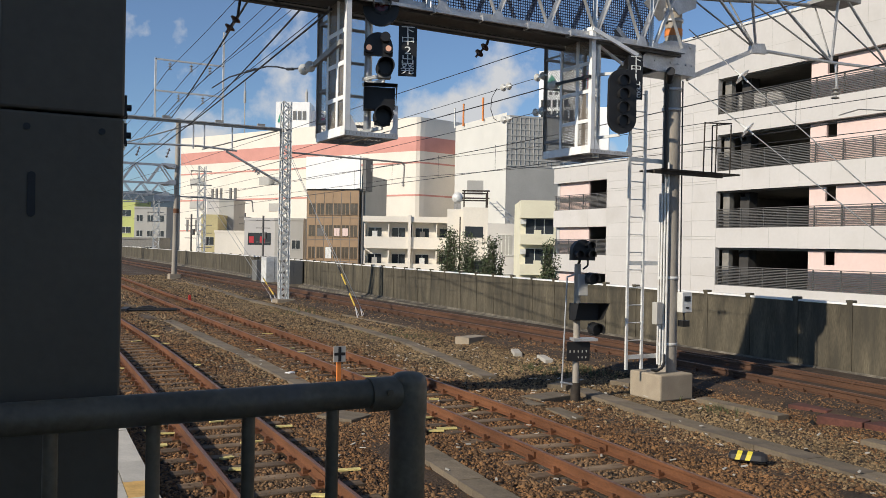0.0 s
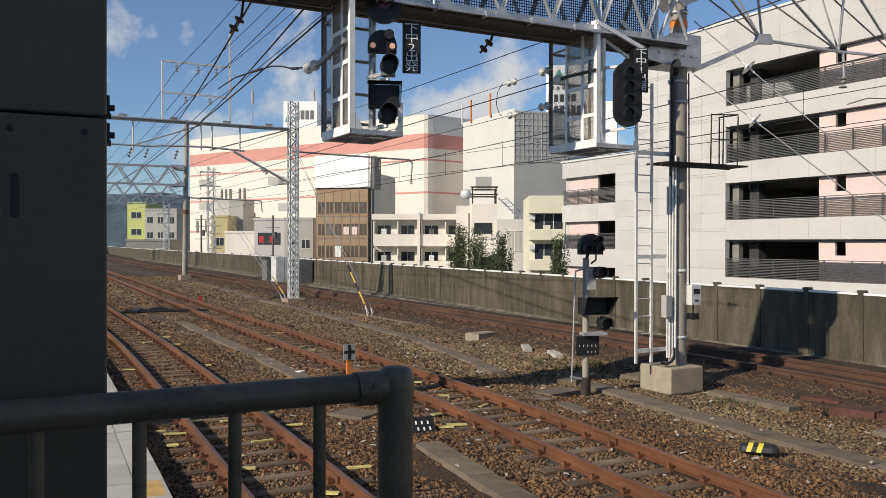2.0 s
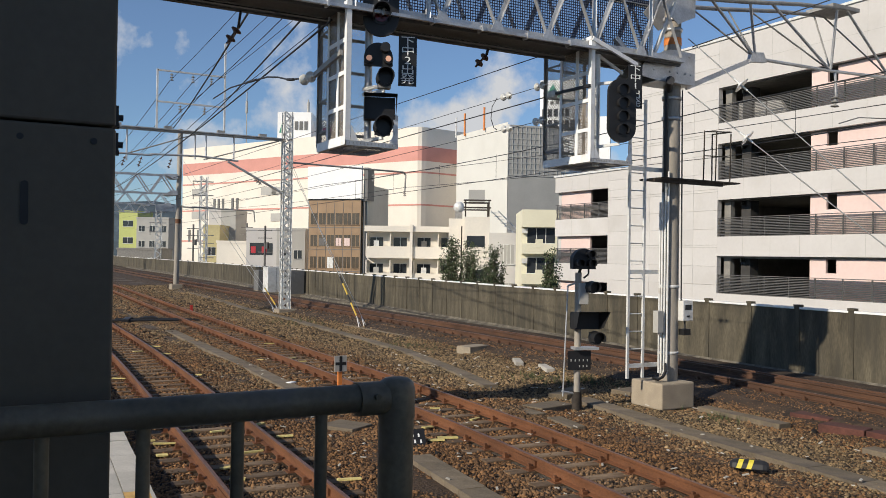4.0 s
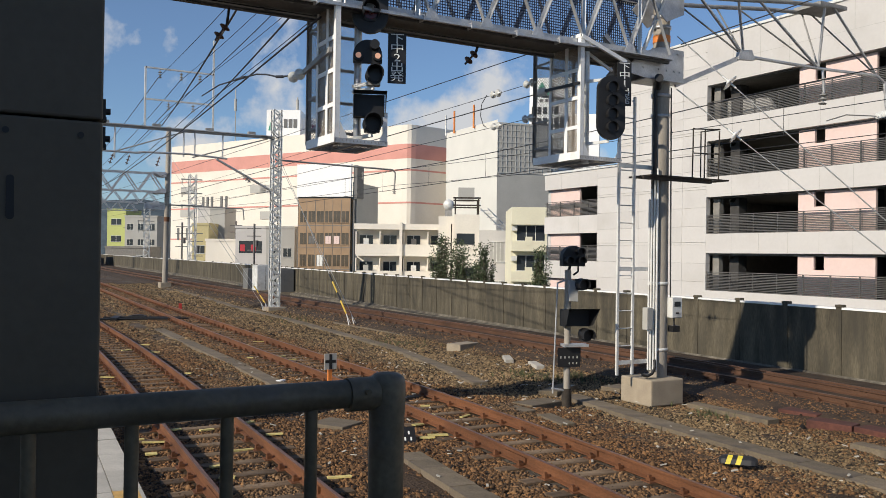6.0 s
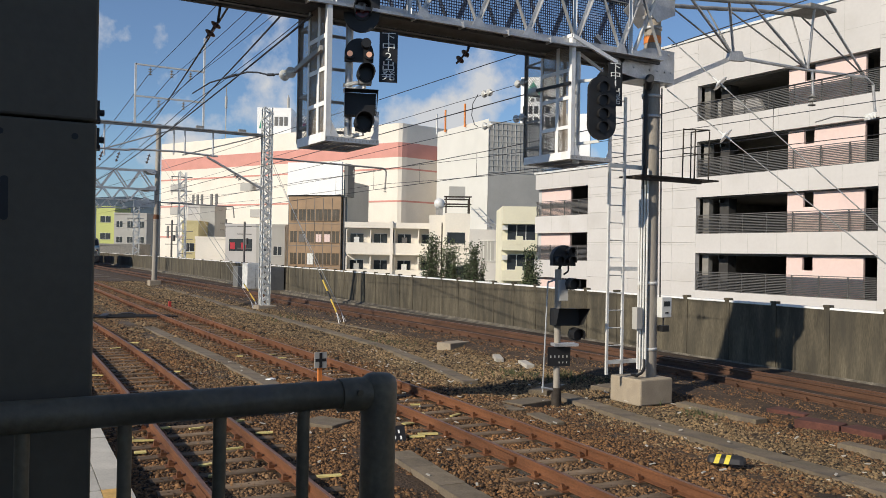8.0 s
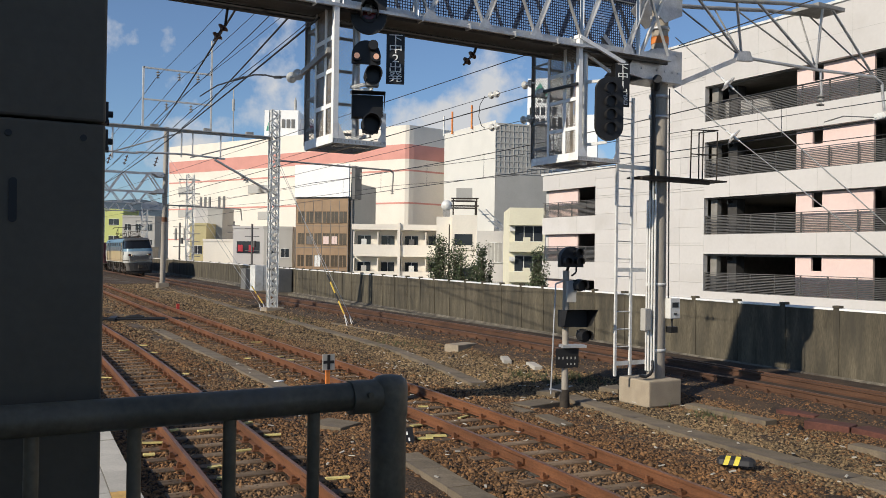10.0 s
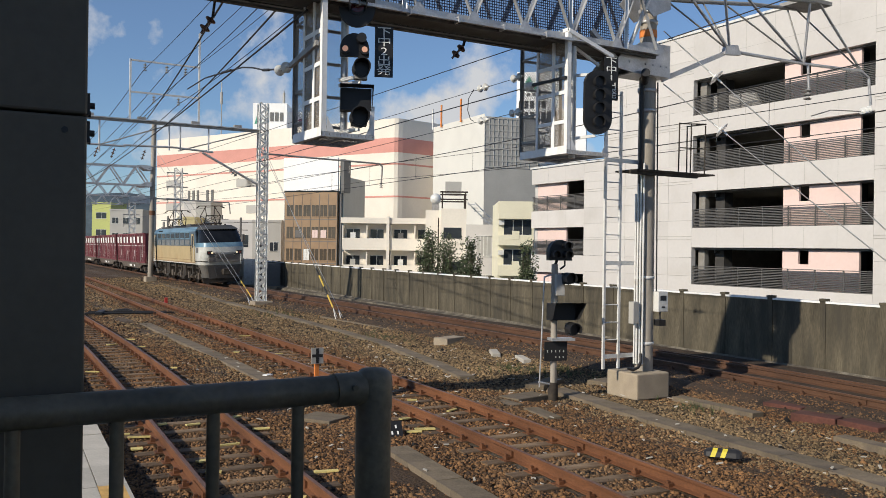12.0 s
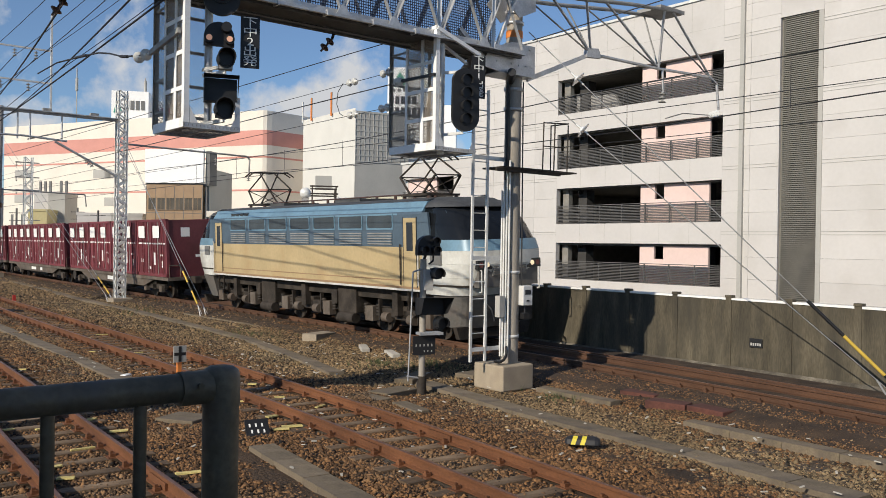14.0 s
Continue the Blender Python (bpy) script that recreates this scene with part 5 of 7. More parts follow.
def grey_hall():
    t = thing("grey_hall", city(-1.2, 140, STREET_Z), "tall pale grey clad hall with a darker lattice side", "building")
    h = 28.2
    p = [(0, 0), (7.6, -15), (15.8, -12.6), (20, 20), (2, 25)]
    part("wall", S().prism(p, 0, h, "z"), WHITE, t)
    part("front_cladding", S().add([(-0.05, -0.06, 0), (7.6, -15.1, 0), (7.6, -15.1, h + 0.4), (-0.05, -0.06, h + 0.4)], [(0, 1, 2, 3)]), PALECLAD, t, "pale grey cladding")
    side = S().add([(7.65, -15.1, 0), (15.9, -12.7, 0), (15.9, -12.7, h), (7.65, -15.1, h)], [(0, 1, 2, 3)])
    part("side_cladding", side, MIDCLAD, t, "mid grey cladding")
    d = Vector((8.25, 2.4, 0)).normalized()
    for i in range(14):
        q = Vector((7.68, -15.14, 0)) + d * (i * 0.7)
        part("fin", S().bar(q + Vector((0, 0, h - 7.5)), q + Vector((0, 0, h - 0.2)), 0.1, 0.06), FINCLAD, t)
    for j in range(9):
        part("fin_rail", S().bar(Vector((7.68, -15.145, h - 7.4 + j * 0.9)), Vector((7.68, -15.145, h - 7.4 + j * 0.9)) + d * 9.6, 0.06, 0.2), FINCLAD, t)
    for x, y in ((1.2, -3), (4.2, -9)):
        part("roof_mast", S().tube((x, y, h), (x, y, h + 3.6), 0.16, 6), ORANGE, t)
    part("roof_mast", S().tube((-0.2, 0, h), (-0.2, 0, h + 3.4), 0.14, 6), PAINTED, t)


grey_hall()


def brown_office():
    t = thing("office_building", city(-24, 131, STREET_Z, -14), "brown tiled office building with a white rooftop billboard", "office building")
    w, h = 8.6, 17.0
    part("wall", S().box(0, w, 0, 12, 0, h), BROWN, t)
    for r in range(4):
        z = 3.2 + r * 3.35
        for i in range(6):
            x = 0.35 + i * 1.38
            win = window(t, x, x + 1.12, z, z + 1.75, 0.0, 1, REFLECTGLASS, BROWN)
            if r == 2 and i in (1, 3, 4):
                part("notice", S().box(x + 0.1, x + 1.0, -0.04, -0.022, z + 0.1, z + 1.3), BARGREY if i == 1 else PINK, win)
            if r == 1 and i == 2:
                part("blind", S().box(x + 0.1, x + 1.05, -0.04, -0.022, z, z + 1.7), PAINTED, win)
        part("tile_line", S().box(-0.01, w + 0.01, -0.03, 0, z - 0.5, z - 0.42), DARKCLAD, t)
    for i in range(7):
        part("tile_line", S().box(i * w / 6 - 0.03, i * w / 6 + 0.03, -0.03, 0, 2, h - 0.3), DARKCLAD, t)
    b = part("billboard", S().box(-0.1, w + 0.2, -0.35, 0.1, h + 0.2, h + 5.2), SIGNWHITE, t, "blank white rooftop billboard")
    part("billboard_frame", S().box(-0.2, w + 1.0, 0.12, 0.5, h - 0.1, h + 0.2).box(w + 0.4, w + 1.0, 0.12, 3, h, h + 5), DARKCLAD, b)
    part("side_wall", S().box(w + 0.002, w + 0.6, 1, 11, 0, h + 2.5), GREYWALL, t)
    part("drain_pipe", S().box(w + 0.2, w + 0.5, 0.4, 0.7, 0, h), DARKCLAD, t)


brown_office()


def balcony_block(u, d, w, floors, h, mat, lab, units, name="apartment_block", base=0.0):
    t = thing(name, city(u, d, STREET_Z), lab, "apartment block")
    part("wall", S().box(0, w, 1.2, 9, 0, h), mat, t)
    part("roof_slab", S().box(-0.2, w + 0.2, 0.0, 9.2, h, h + 0.6), mat, t)
    fh = 2.8
    for k in range(floors):
        z = h - fh * (k + 1) + 0.2
        b = part("balcony", S().box(0, w, 0, 1.2, z - 0.2, z).box(0, w, 0, 0.14, z, z + 1.05), mat, t)
        for i in range(units + 1):
            x = w * i / units
            part("balcony_wall", S().box(x - 0.06, x + 0.06, 0.14, 1.2, z, z + fh - 0.4), mat, b)
        for i in range(units):
            x = w * (i + 0.12) / units
            win = window(t, x, x + w / units * 0.55, z + 0.1, z + 2.0, 1.19, 1)
            part("air_conditioner", S().box(x + w / units * 0.62, x + w / units * 0.62 + 0.75, 0.75, 1.05, z + 0.02, z + 0.62), PAINTED, b)
        for i in range(0, units, 2):
            x = w * (i + 0.3) / units
            part("laundry", S().box(x, x + 0.55, 0.5, 0.54, z + 0.8, z + 1.65), (PAINTED, GREYWALL, BARGREY)[(i + k) % 3], b)
    return t


blk = balcony_block(-10.2, 89, 10.1, 3, 11.15, IVORY, "white three-storey apartment block with balconies and laundry", 4)
part("dividing_wall", S().box(4.6, 4.9, -0.25, 1.2, 0, 11.9), IVORY, blk)


def stair_house():
    t = thing("stair_tower_house", city(0.1, 80, STREET_Z), "white house with a stair tower and rusty roof frame", "house")
    part("wall", S().box(0, 2.4, 0, 7, 0, 12.4), IVORY, t)
    for z in (9.2, 6.0, 3.0):
        part("opening", S().box(0.25, 1.95, -0.02, 0.02, z, z + 1.4), GLASS, t)
        part("balustrade", S().box(0.15, 2.05, -0.12, -0.03, z - 0.1, z + 0.35), IVORY, t)
    for y in (0.1, 4):
        fr = S().box(0.04, 0.16, y - 0.06, y + 0.06, 12.4, 13.9).box(2.24, 2.36, y - 0.06, y + 0.06, 12.4, 13.9)
        for z in (13.2, 13.9):
            fr.box(-0.1, 2.5, y - 0.07, y + 0.07, z, z + 0.14)
        part("roof_frame", fr, GEAR, t, "dark rusty steel frame")
    part("drain_pipe", S().box(-0.3, -0.18, -0.1, 0.02, 0, 11.5), GEAR, t)
    part("back_wing", S().box(-1.5, -0.002, 2, 9, 0, 12.3), IVORY, t)
    part("tank_stand", S().box(-0.9, -0.2, 3, 4.5, 12.3, 13.0), DUSTY, t)
    ball = S()
    rings = [[(-0.55 + 0.55 * math.sin(b) * math.cos(a), 3.7 + 0.55 * math.sin(b) * math.sin(a), 13.5 - 0.55 * math.cos(b)) for a in [6.2832 * i / 14 for i in range(14)]] for b in [0.15 + 2.84 * j / 8 for j in range(9)]]
    part("water_tank", ball.loft(rings, True), PAINTED, t, "round white water tank")
    part("tank", S().box(0.4, 2.0, 4.5, 6, 14.0, 15.3), GREYWALL, t)


stair_house()


def white_house():
    t = thing("white_house", city(2.45, 79, STREET_Z), "plain white house with a barred window and metal stair", "house")
    part("wall", S().box(0, 3.0, 0, 7, 0, 10.9), WHITE, t)
    w = window(t, 1.0, 2.3, 8.0, 9.8, 0.0, 3, GREYWALL)
    window(t, 1.4, 2.3, 4.4, 6.2, 0.0, 1, GREYWALL)
    window(t, 0.3, 2.4, 1.2, 2.6, 0.0, 2)
    st = S()
    for i in range(10):
        st.bar((0.2 + 0.32 * i, 3, 12.9 - 0.33 * i), (0.9 + 0.32 * i, 3, 12.9 - 0.33 * i), 0.2, 0.06)
    st.bar((0.2, 3, 13.1), (3.4, 3, 10.0), 0.06, 0.12).bar((0.9, 3, 13.1), (4.1, 3, 10.0), 0.06, 0.12)
    part("roof_stair", st, GALV, t)


white_house()


def cream_house():
    t = thing("cream_house", city(4.85, 70, STREET_Z), "pale yellow house with stacked balconies", "house")
    part("wall", S().box(0, 3.0, 0.8, 8, 0, 12.6), CREAM, t)
    part("upper_wall", S().box(0, 3.0, 0, 0.8, 11.15, 12.6), CREAM, t)
    for z in (8.95, 6.45, 3.1, 0.2):
        b = part("balcony", S().box(0, 2.9, -0.2, 0.8, z, z + 0.85).box(1.1, 1.7, -0.22, -0.2, z + 0.5, z + 1.2), CREAM, t)
        window(t, 0.5, 2.8, z + 0.9, z + 2.15, 0.79, 2)
        part("air_conditioner", S().box(0.05, 0.5, 0.45, 0.75, z + 1.7, z + 2.1), PAINTED, b)
    part("side_wall", S().box(2.95, 3.4, 0.3, 0.9, 2, 9.4), TEAL, t)


cream_house()


def small_building(u, d, w, h, mat, lab, rows=0, cols=0, name="building", depth=8.0, z0=2.0):
    t = thing(name, city(u, d, STREET_Z), lab, "building")
    part("wall", S().box(0, w, 0, depth, 0, h), mat, t)
    part("parapet", S().box(-0.1, w + 0.1, -0.1, depth, h, h + 0.4), mat, t)
    for r in range(rows):
        for c in range(cols):
            x = w * (c + 0.22) / cols
            z = z0 + r * (h - z0) / rows
            window(t, x, x + w / cols * 0.55, z + 0.6, z + 2.0, 0.0, 1)
    return t


small_building(-82, 200, 4.4, 18.0, LIME, "lime green tower block", 4, 1, "tower_block", 10)
small_building(-77, 198, 7.6, 16.4, GREYWALL, "grey office block with small windows", 4, 3, "office_block", 10)
small_building(-86, 230, 4, 13, WHITE, "white block far down the line", 3, 2, "office_block")
small_building(-70, 240, 9, 15.5, WHITE, "white block with a rooftop sign", 3, 3, "office_block")
small_building(-70, 170, 8.5, 9.0, SLAB, "low grey workshop beside the line", 2, 3, "workshop")
small_building(-47.2, 156, 3.2, 16.3, WHITE, "white rendered building beside the store", 0, 0, "office_block")
small_building(-44.6, 155, 2.7, 16.3, GREYWALL, "pale grey annex building", 0, 0, "annex")
small_building(-46.0, 149, 2.9, 13.2, MUSTARD, "mustard yellow building with a small balcony", 2, 1, "house")
small_building(-43.0, 147, 6.0, 10.4, IVORY, "low ivory shop building", 1, 4, "shop")
shop = small_building(-36.0, 140, 5.1, 12.5, WHITE, "white shop building with red signs in the windows", 0, 0, "shop")
for z in (4.2, 8.4):
    b = part("shop_window", S().box(0.6, 4.4, -0.04, 0.02, z, z + 2.0), GLASS, shop)
    for x in (0.8, 2.6):
        part("red_sign", S().box(x, x + 0.8, -0.08, -0.045, z + 0.3, z + 1.4), SHOPRED, b)
small_building(-30.7, 139, 4.7, 12.5, GREYWALL, "grey shop building with a dark window band", 2, 2, "shop")
for u, d, h in ((-38.5, 150, 14), (-31.0, 132, 13), (-46.5, 145, 13.5), (-39, 128, 12)):
    t = thing("utility_pole", city(u, d, STREET_Z), "dark utility pole with crossarms and fittings", "utility pole", "utility poles")
    part("shaft", S().tube((0, 0, 0), (0, 0, h), 0.16, 8), BARGREY, t)
    for k, z in enumerate((h - 0.8, h - 2.0, h - 4.2)):
        part("crossarm", S().box(-1.1, 1.1, -0.06, 0.06, z, z + 0.12), BARGREY, t)
    part("transformer", S().tube((0.35, 0, h - 3.6), (0.35, 0, h - 2.6), 0.28, 10), BARGREY, t)


def sign_tower():
    k = 1.48
    t = thing("sign_tower", city(9.55 * k, 108 * k, STREET_Z, -12), "white signboard tower with green and black lettering", "sign")
    Z = lambda z: (z - 8.6) * k + 8.6
    X = lambda x: x * k
    part("wall", S().box(0, X(5.4), 0, 4, 0, Z(31.2)), SIGNWHITE, t)
    part("green_mark", S().prism([(X(0.6), Z(29.0)), (X(2.6), Z(29.0)), (X(1.6), Z(30.7))], -0.1, 0.0, "y"), GREEN, t)
    for i in range(4):
        part("letter_bar", S().box(X(0.6 + i * 0.7), X(1.0 + i * 0.7), -0.1, 0, Z(28.1), Z(28.5)), BARGREY, t)
    for z0, z1, n in ((26.55, 27.5, 5), (24.75, 26.1, 7)):
        for i in range(n):
            part("letter_bar", S().box(X(0.3 + i * 0.72), X(0.8 + i * 0.72), -0.1, 0, Z(z0), Z(z1)), BLACK, t)
    part("magenta_sign", S().box(X(6.0), X(6.9), 0, 2, Z(28.4), Z(30.9)), MAGENTA, t)
    part("side_board", S().box(X(5.6), X(8.8), 0.5, 4, 0, Z(26.5)), SIGNWHITE, t)


sign_tower()


def hill():
    sh, pts = S(), []
    for i in range(41):
        u = -900 + i * 40
        pts.append((u, 62 + 40 * noise.noise((i * 0.21, 0, 0)) + 14 * noise.noise((i * 0.9, 3, 0))))
    rows = [[(u, 0, 0) for u, h in pts], [(u, 60, h * 0.7) for u, h in pts], [(u, 140, h) for u, h in pts], [(u, 500, 0) for u, h in pts]]
    t = part("distant_hill", sh.loft(rows, True, False, False), HILL)
    t.matrix_world = city(-200, 1000, STREET_Z)
    tagged(t, "hazy blue green wooded hill on the horizon", "hill", kind="structure")


hill()


def tree(x, y, h, spread, seed):
    """Steep limbs fan out of a short trunk; small leaves crowd along their outer halves."""
    rng = random.Random(seed)
    t = thing("tree", pose(x, y, STREET_Z), "dark evergreen street tree behind the wall", "tree", "trees behind the wall")
    tr = S().tube((0, 0, 0), (0.05, 0, h * 0.5), 0.13, 8, 0.1)
    lf = S()
    for i in range(46):
        a, top = rng.uniform(0, 6.28), rng.uniform(0.66, 1.0)
        wide = 0.5 + 2.6 * (top - 0.66) if top < 0.88 else 1.07 - 5.0 * (top - 0.88)
        out = spread * math.sqrt(rng.random()) * 1.25 * wide
        p = Vector((0.05, 0, h * rng.uniform(0.46, 0.6)))
        q = Vector((out * math.cos(a), out * math.sin(a), h * top))
        bend = p.lerp(q, 0.5) + Vector((math.cos(a), math.sin(a), 0)) * 0.12 * out
        tr.tube(p, bend, 0.03, 5, 0.018).tube(bend, q, 0.018, 5, 0.006)
        for k in range(105):
            u = rng.uniform(0.35, 1.08)
            c = (p.lerp(bend, u * 2) if u < 0.5 else bend.lerp(q, u * 2 - 1)) + Vector((rng.gauss(0, 1), rng.gauss(0, 1), rng.gauss(0, 1))) * 0.12 * (1.3 - 0.6 * u)
            w = Vector((rng.gauss(0, 1), rng.gauss(0, 1), rng.gauss(0.4, 0.8))).normalized() * rng.uniform(0.045, 0.085)
            b = w.orthogonal().normalized() * w.length * 0.5
            lf.add([c - w, c + b, c + w, c - b], [(0, 1, 2, 3)])
    part("trunk", tr, BARK, t)
    part("crown", lf, LEAF, t)


for i, (x, y, h, s) in enumerate(((-46.6, 26.0, 9.6, 0.68), (-44.2, 26.0, 9.4, 0.6), (-41.8, 26.0, 9.1, 0.7), (-43.1, 26.8, 8.3, 0.6), (-37.4, 27.0, 9.0, 0.42))):
    tree(x, y, h, s, 11 + i)

# ---- the freight train ----
SPEED = 18.5          # metres a second
FRONT = -24.6          # the locomotive's middle at 14 s


def nose_ring(z, xf, hw, xs=6.6, round_=0.5):
    """Half outline of the cab end at height z: side, rounded corner, flat front, and back."""
    pts = [(xs, -hw, z), (xs + (xf - xs) * 0.45, -hw * 0.985, z)]
    for a in (20, 45, 70):
        r = radians(a)
        pts.append((xf - round_ * (1 - math.sin(r)) - 0.06, -hw + 0.06 + round_ * (1 - math.cos(r)), z))
    pts.append((xf - 0.03, -hw * 0.45, z))
    pts.append((xf, 0.0, z))
    return pts + [(x, -y, zz) for x, y, zz in reversed(pts[:-1])]


def wheelset(parent, x, r, mat=GEAR):
    w = part("wheelset", S().tube((0, -0.75, 0), (0, 0.75, 0), 0.08, 10), mat, parent)
    for y in (-0.56, 0.56):
        s = S().tube((0, y - 0.065, 0), (0, y + 0.065, 0), r, 28).tube((0, y + (0.07 if y < 0 else -0.09), 0), (0, y + (0.09 if y < 0 else -0.07), 0), r + 0.03, 28)
        wh = part("wheel", s, mat, w)
        part("wheel_boss", S().tube((0, y + (-0.1 if y < 0 else 0.06), 0), (0, y + (-0.06 if y < 0 else 0.1), 0), 0.13, 12), RUST, wh)
        for k in range(3):
            a = k * 2.0944
            o = -0.07 if y < 0 else 0.07
            part("wheel_hole", S().tube((0.32 * math.cos(a), y + o, 0.32 * math.sin(a)), (0.32 * math.cos(a), y + o * 1.15, 0.32 * math.sin(a)), 0.06, 8), BLACK, wh)
    w.location = (x, 0, r)
    return w


def scissors(parent, x, up):
    p = part("pantograph", S().box(x - 0.6, x - 0.52, -0.6, 0.6, 3.92, 3.98).box(x + 0.52, x + 0.6, -0.6, 0.6, 3.92, 3.98).box(x - 0.52, x + 0.52, -0.6, -0.52, 3.92, 3.98).box(x - 0.52, x + 0.52, 0.52, 0.6, 3.92, 3.98), GEAR, parent, "dark pantograph")
    z0, z1, z2 = 3.98, 3.98 + up * 0.45, 3.98 + up
    for y in (-0.5, 0.5):
        for s in (-1, 1):
            part("arm", S().tube((x + s * 0.3, y, z0), (x + s * 0.82, y * 0.9, z1), 0.035, 6).tube((x + s * 0.82, y * 0.9, z1), (x + s * -0.12, y * 0.6, z2), 0.028, 6), GEAR, p)
    for s in (-1, 1):
        part("arm_brace", S().tube((x + s * 0.82, -0.45, z1), (x + s * 0.82, 0.45, z1), 0.02, 6).tube((x + s * 0.3, -0.5, z0), (x + s * 0.82, 0.45, z1), 0.015, 6).tube((x + s * 0.3, 0.5, z0), (x + s * 0.82, -0.45, z1), 0.015, 6), GEAR, p)
    for s in (-1, 1):
        part("contact_shoe", S().line([(x + s * 0.14, -0.9, z2 - 0.12), (x + s * 0.14, -0.7, z2 + 0.03), (x + s * 0.14, 0.7, z2 + 0.03), (x + s * 0.14, 0.95, z2 - 0.12)], 0.025, 6), GEAR, p)
    for sx in (-0.56, 0.56):
        for y in (-0.5, 0.5):
            part("support_insulator", S().tube((x + sx, y, 3.7), (x + sx, y, 3.92), 0.06, 8), BROWNGLAZE, p)


def locomotive():
    t = thing("electric_locomotive", pose(0, 0, 0), "light blue and cream electric locomotive with raised pantographs", "locomotive")
    HW = 1.4
    # the straight body: cream below, slate window band, light blue cove, dark roof
    part("lower_side", S().prism([(-HW, 1.36), (HW, 1.36), (HW, 2.52), (-HW, 2.52)], -6.6, 6.6), SAND, t, "sand cream lower body side")
    part("sill_stripe", S().box(-6.6, 6.6, -HW - 0.006, HW + 0.006, 1.34, 1.4), OFFWHITE, t)
    part("rust_line", S().box(-6.6, 6.6, -HW - 0.009, HW + 0.009, 1.4, 1.46), BROWN, t)
    part("dark_stripe", S().box(-6.6, 6.6, -HW - 0.005, HW + 0.005, 1.6, 1.63), BROWN, t, "grimy dark stripe")
    part("upper_side", S().prism([(-HW, 2.523), (HW, 2.523), (HW, 3.4), (1.37, 3.46), (-1.37, 3.46), (-HW, 3.4)], -6.6, 6.6), SLATE, t, "slate blue upper body side")
    part("cove", S().prism([(-1.372, 3.463), (1.372, 3.463), (1.18, 3.74), (-1.18, 3.74)], -6.6, 6.6), BLUE, t, "light blue roof cove")
    part("roof", S().prism([(-1.15, 3.743), (1.15, 3.743), (0.8, 3.84), (-0.8, 3.84)], -6.4, 6.4), ROOFGREY, t)
    part("window_stripe", S().box(-5.5, 5.5, -HW - 0.004, HW + 0.004, 3.385, 3.43), BLUE, t)
    for side in (-1, 1):
        yo = side * HW
        Y = lambda a, b: (min(yo + side * a, yo + side * b), max(yo + side * a, yo + side * b))
        for i in range(7):
            x = -5.0 + i * 1.51
            w = part("side_window", S().prism([(x + 0.08, 3.04), (x + 1.14, 3.04), (x + 1.21, 3.105), (x + 1.21, 3.315), (x + 1.14, 3.38), (x + 0.08, 3.38), (x + 0.01, 3.315), (x + 0.01, 3.105)], *Y(-0.02, 0.014), "y"), SIDEGLASS, t)
            f = S().box(x - 0.04, x + 1.26, *Y(0, 0.02), 2.99, 3.035).box(x - 0.04, x + 1.26, *Y(0, 0.02), 3.385, 3.425).box(x - 0.04, x, *Y(0, 0.02), 3.035, 3.385).box(x + 1.22, x + 1.26, *Y(0, 0.02), 3.035, 3.385)
            part("window_frame", f, BLUE, w)
            lv = part("louvre", S().box(x, x + 1.22, *Y(-0.02, 0.008), 2.56, 2.95), SLATE, t)
            for k in range(5):
                part("louvre_slat", S().box(x + 0.02, x + 1.2, *Y(0.008, 0.03), 2.58 + k * 0.074, 2.61 + k * 0.074), DUSTY, lv)
        for s in (-1, 1):
            x = s * 6.08
            d = part("cab_door", S().box(x - 0.28, x + 0.28, *Y(-0.02, 0.014), 1.46, 3.3), SAND, t, "cream cab door")
            part("door_window", S().box(x - 0.14, x + 0.14, *Y(0.014, 0.02), 2.42, 3.18), GLASS, d)
            part("door_gap", S().box(x - 0.31, x - 0.28, *Y(-0.02, 0.012), 1.44, 3.32).box(x + 0.28, x + 0.31, *Y(-0.02, 0.012), 1.44, 3.32), BLACK, d)
            for q in (-0.4, 0.4):
                part("grab_rail", S().tube((x + q, yo + side * 0.05, 1.5), (x + q, yo + side * 0.05, 2.6), 0.02, 6), GEAR if q * s < 0 else OFFWHITE, t)
            part("step", S().box(x - 0.22, x + 0.22, *Y(-0.15, 0.0), 0.75, 0.8).box(x - 0.22, x - 0.19, *Y(-0.1, -0.05), 0.75, 1.3).box(x + 0.19, x + 0.22, *Y(-0.1, -0.05), 0.75, 1.3), GEAR, t)
    # the two cab ends
    for s in (1, -1):
        flip = lambda ring: [(s * (x + 0.1 * max(0.0, min(1.0, (x - 6.6) / 1.2))), y * (1 if s > 0 else -1), z) for x, y, z in ring]
        L = lambda *rs: S().loft([flip(nose_ring(*r)) for r in rs], True)
        part("cab_lower", L((1.3, 8.05, 1.38), (1.75, 8.3, 1.4)), OFFWHITE, t, "off white cab end")
        part("cab_belt", L((1.753, 8.3, 1.4), (2.1, 8.42, 1.4)), OFFWHITE, t)
        part("cab_stripe", L((1.52, 8.22, 1.402), (1.57, 8.24, 1.404)), GEAR, t, "dark grimy stripe")
        part("cab_band", L((2.103, 8.42, 1.4), (2.44, 8.42, 1.4)), OFFWHITE, t, "off white band round the cab")
        part("cab_blue", L((2.443, 8.42, 1.4), (2.72, 8.3, 1.39)), BLUE, t, "blue band under the windscreen")
        part("windscreen", L((2.723, 8.25, 1.37), (3.1, 8.0, 1.34), (3.56, 7.62, 1.26)), SCREEN, t, "dark wrap-round windscreen")
        part("cab_roof", L((3.563, 7.74, 1.29), (3.68, 7.55, 1.19), (3.83, 7.1, 0.92)), ROOFGREY, t)
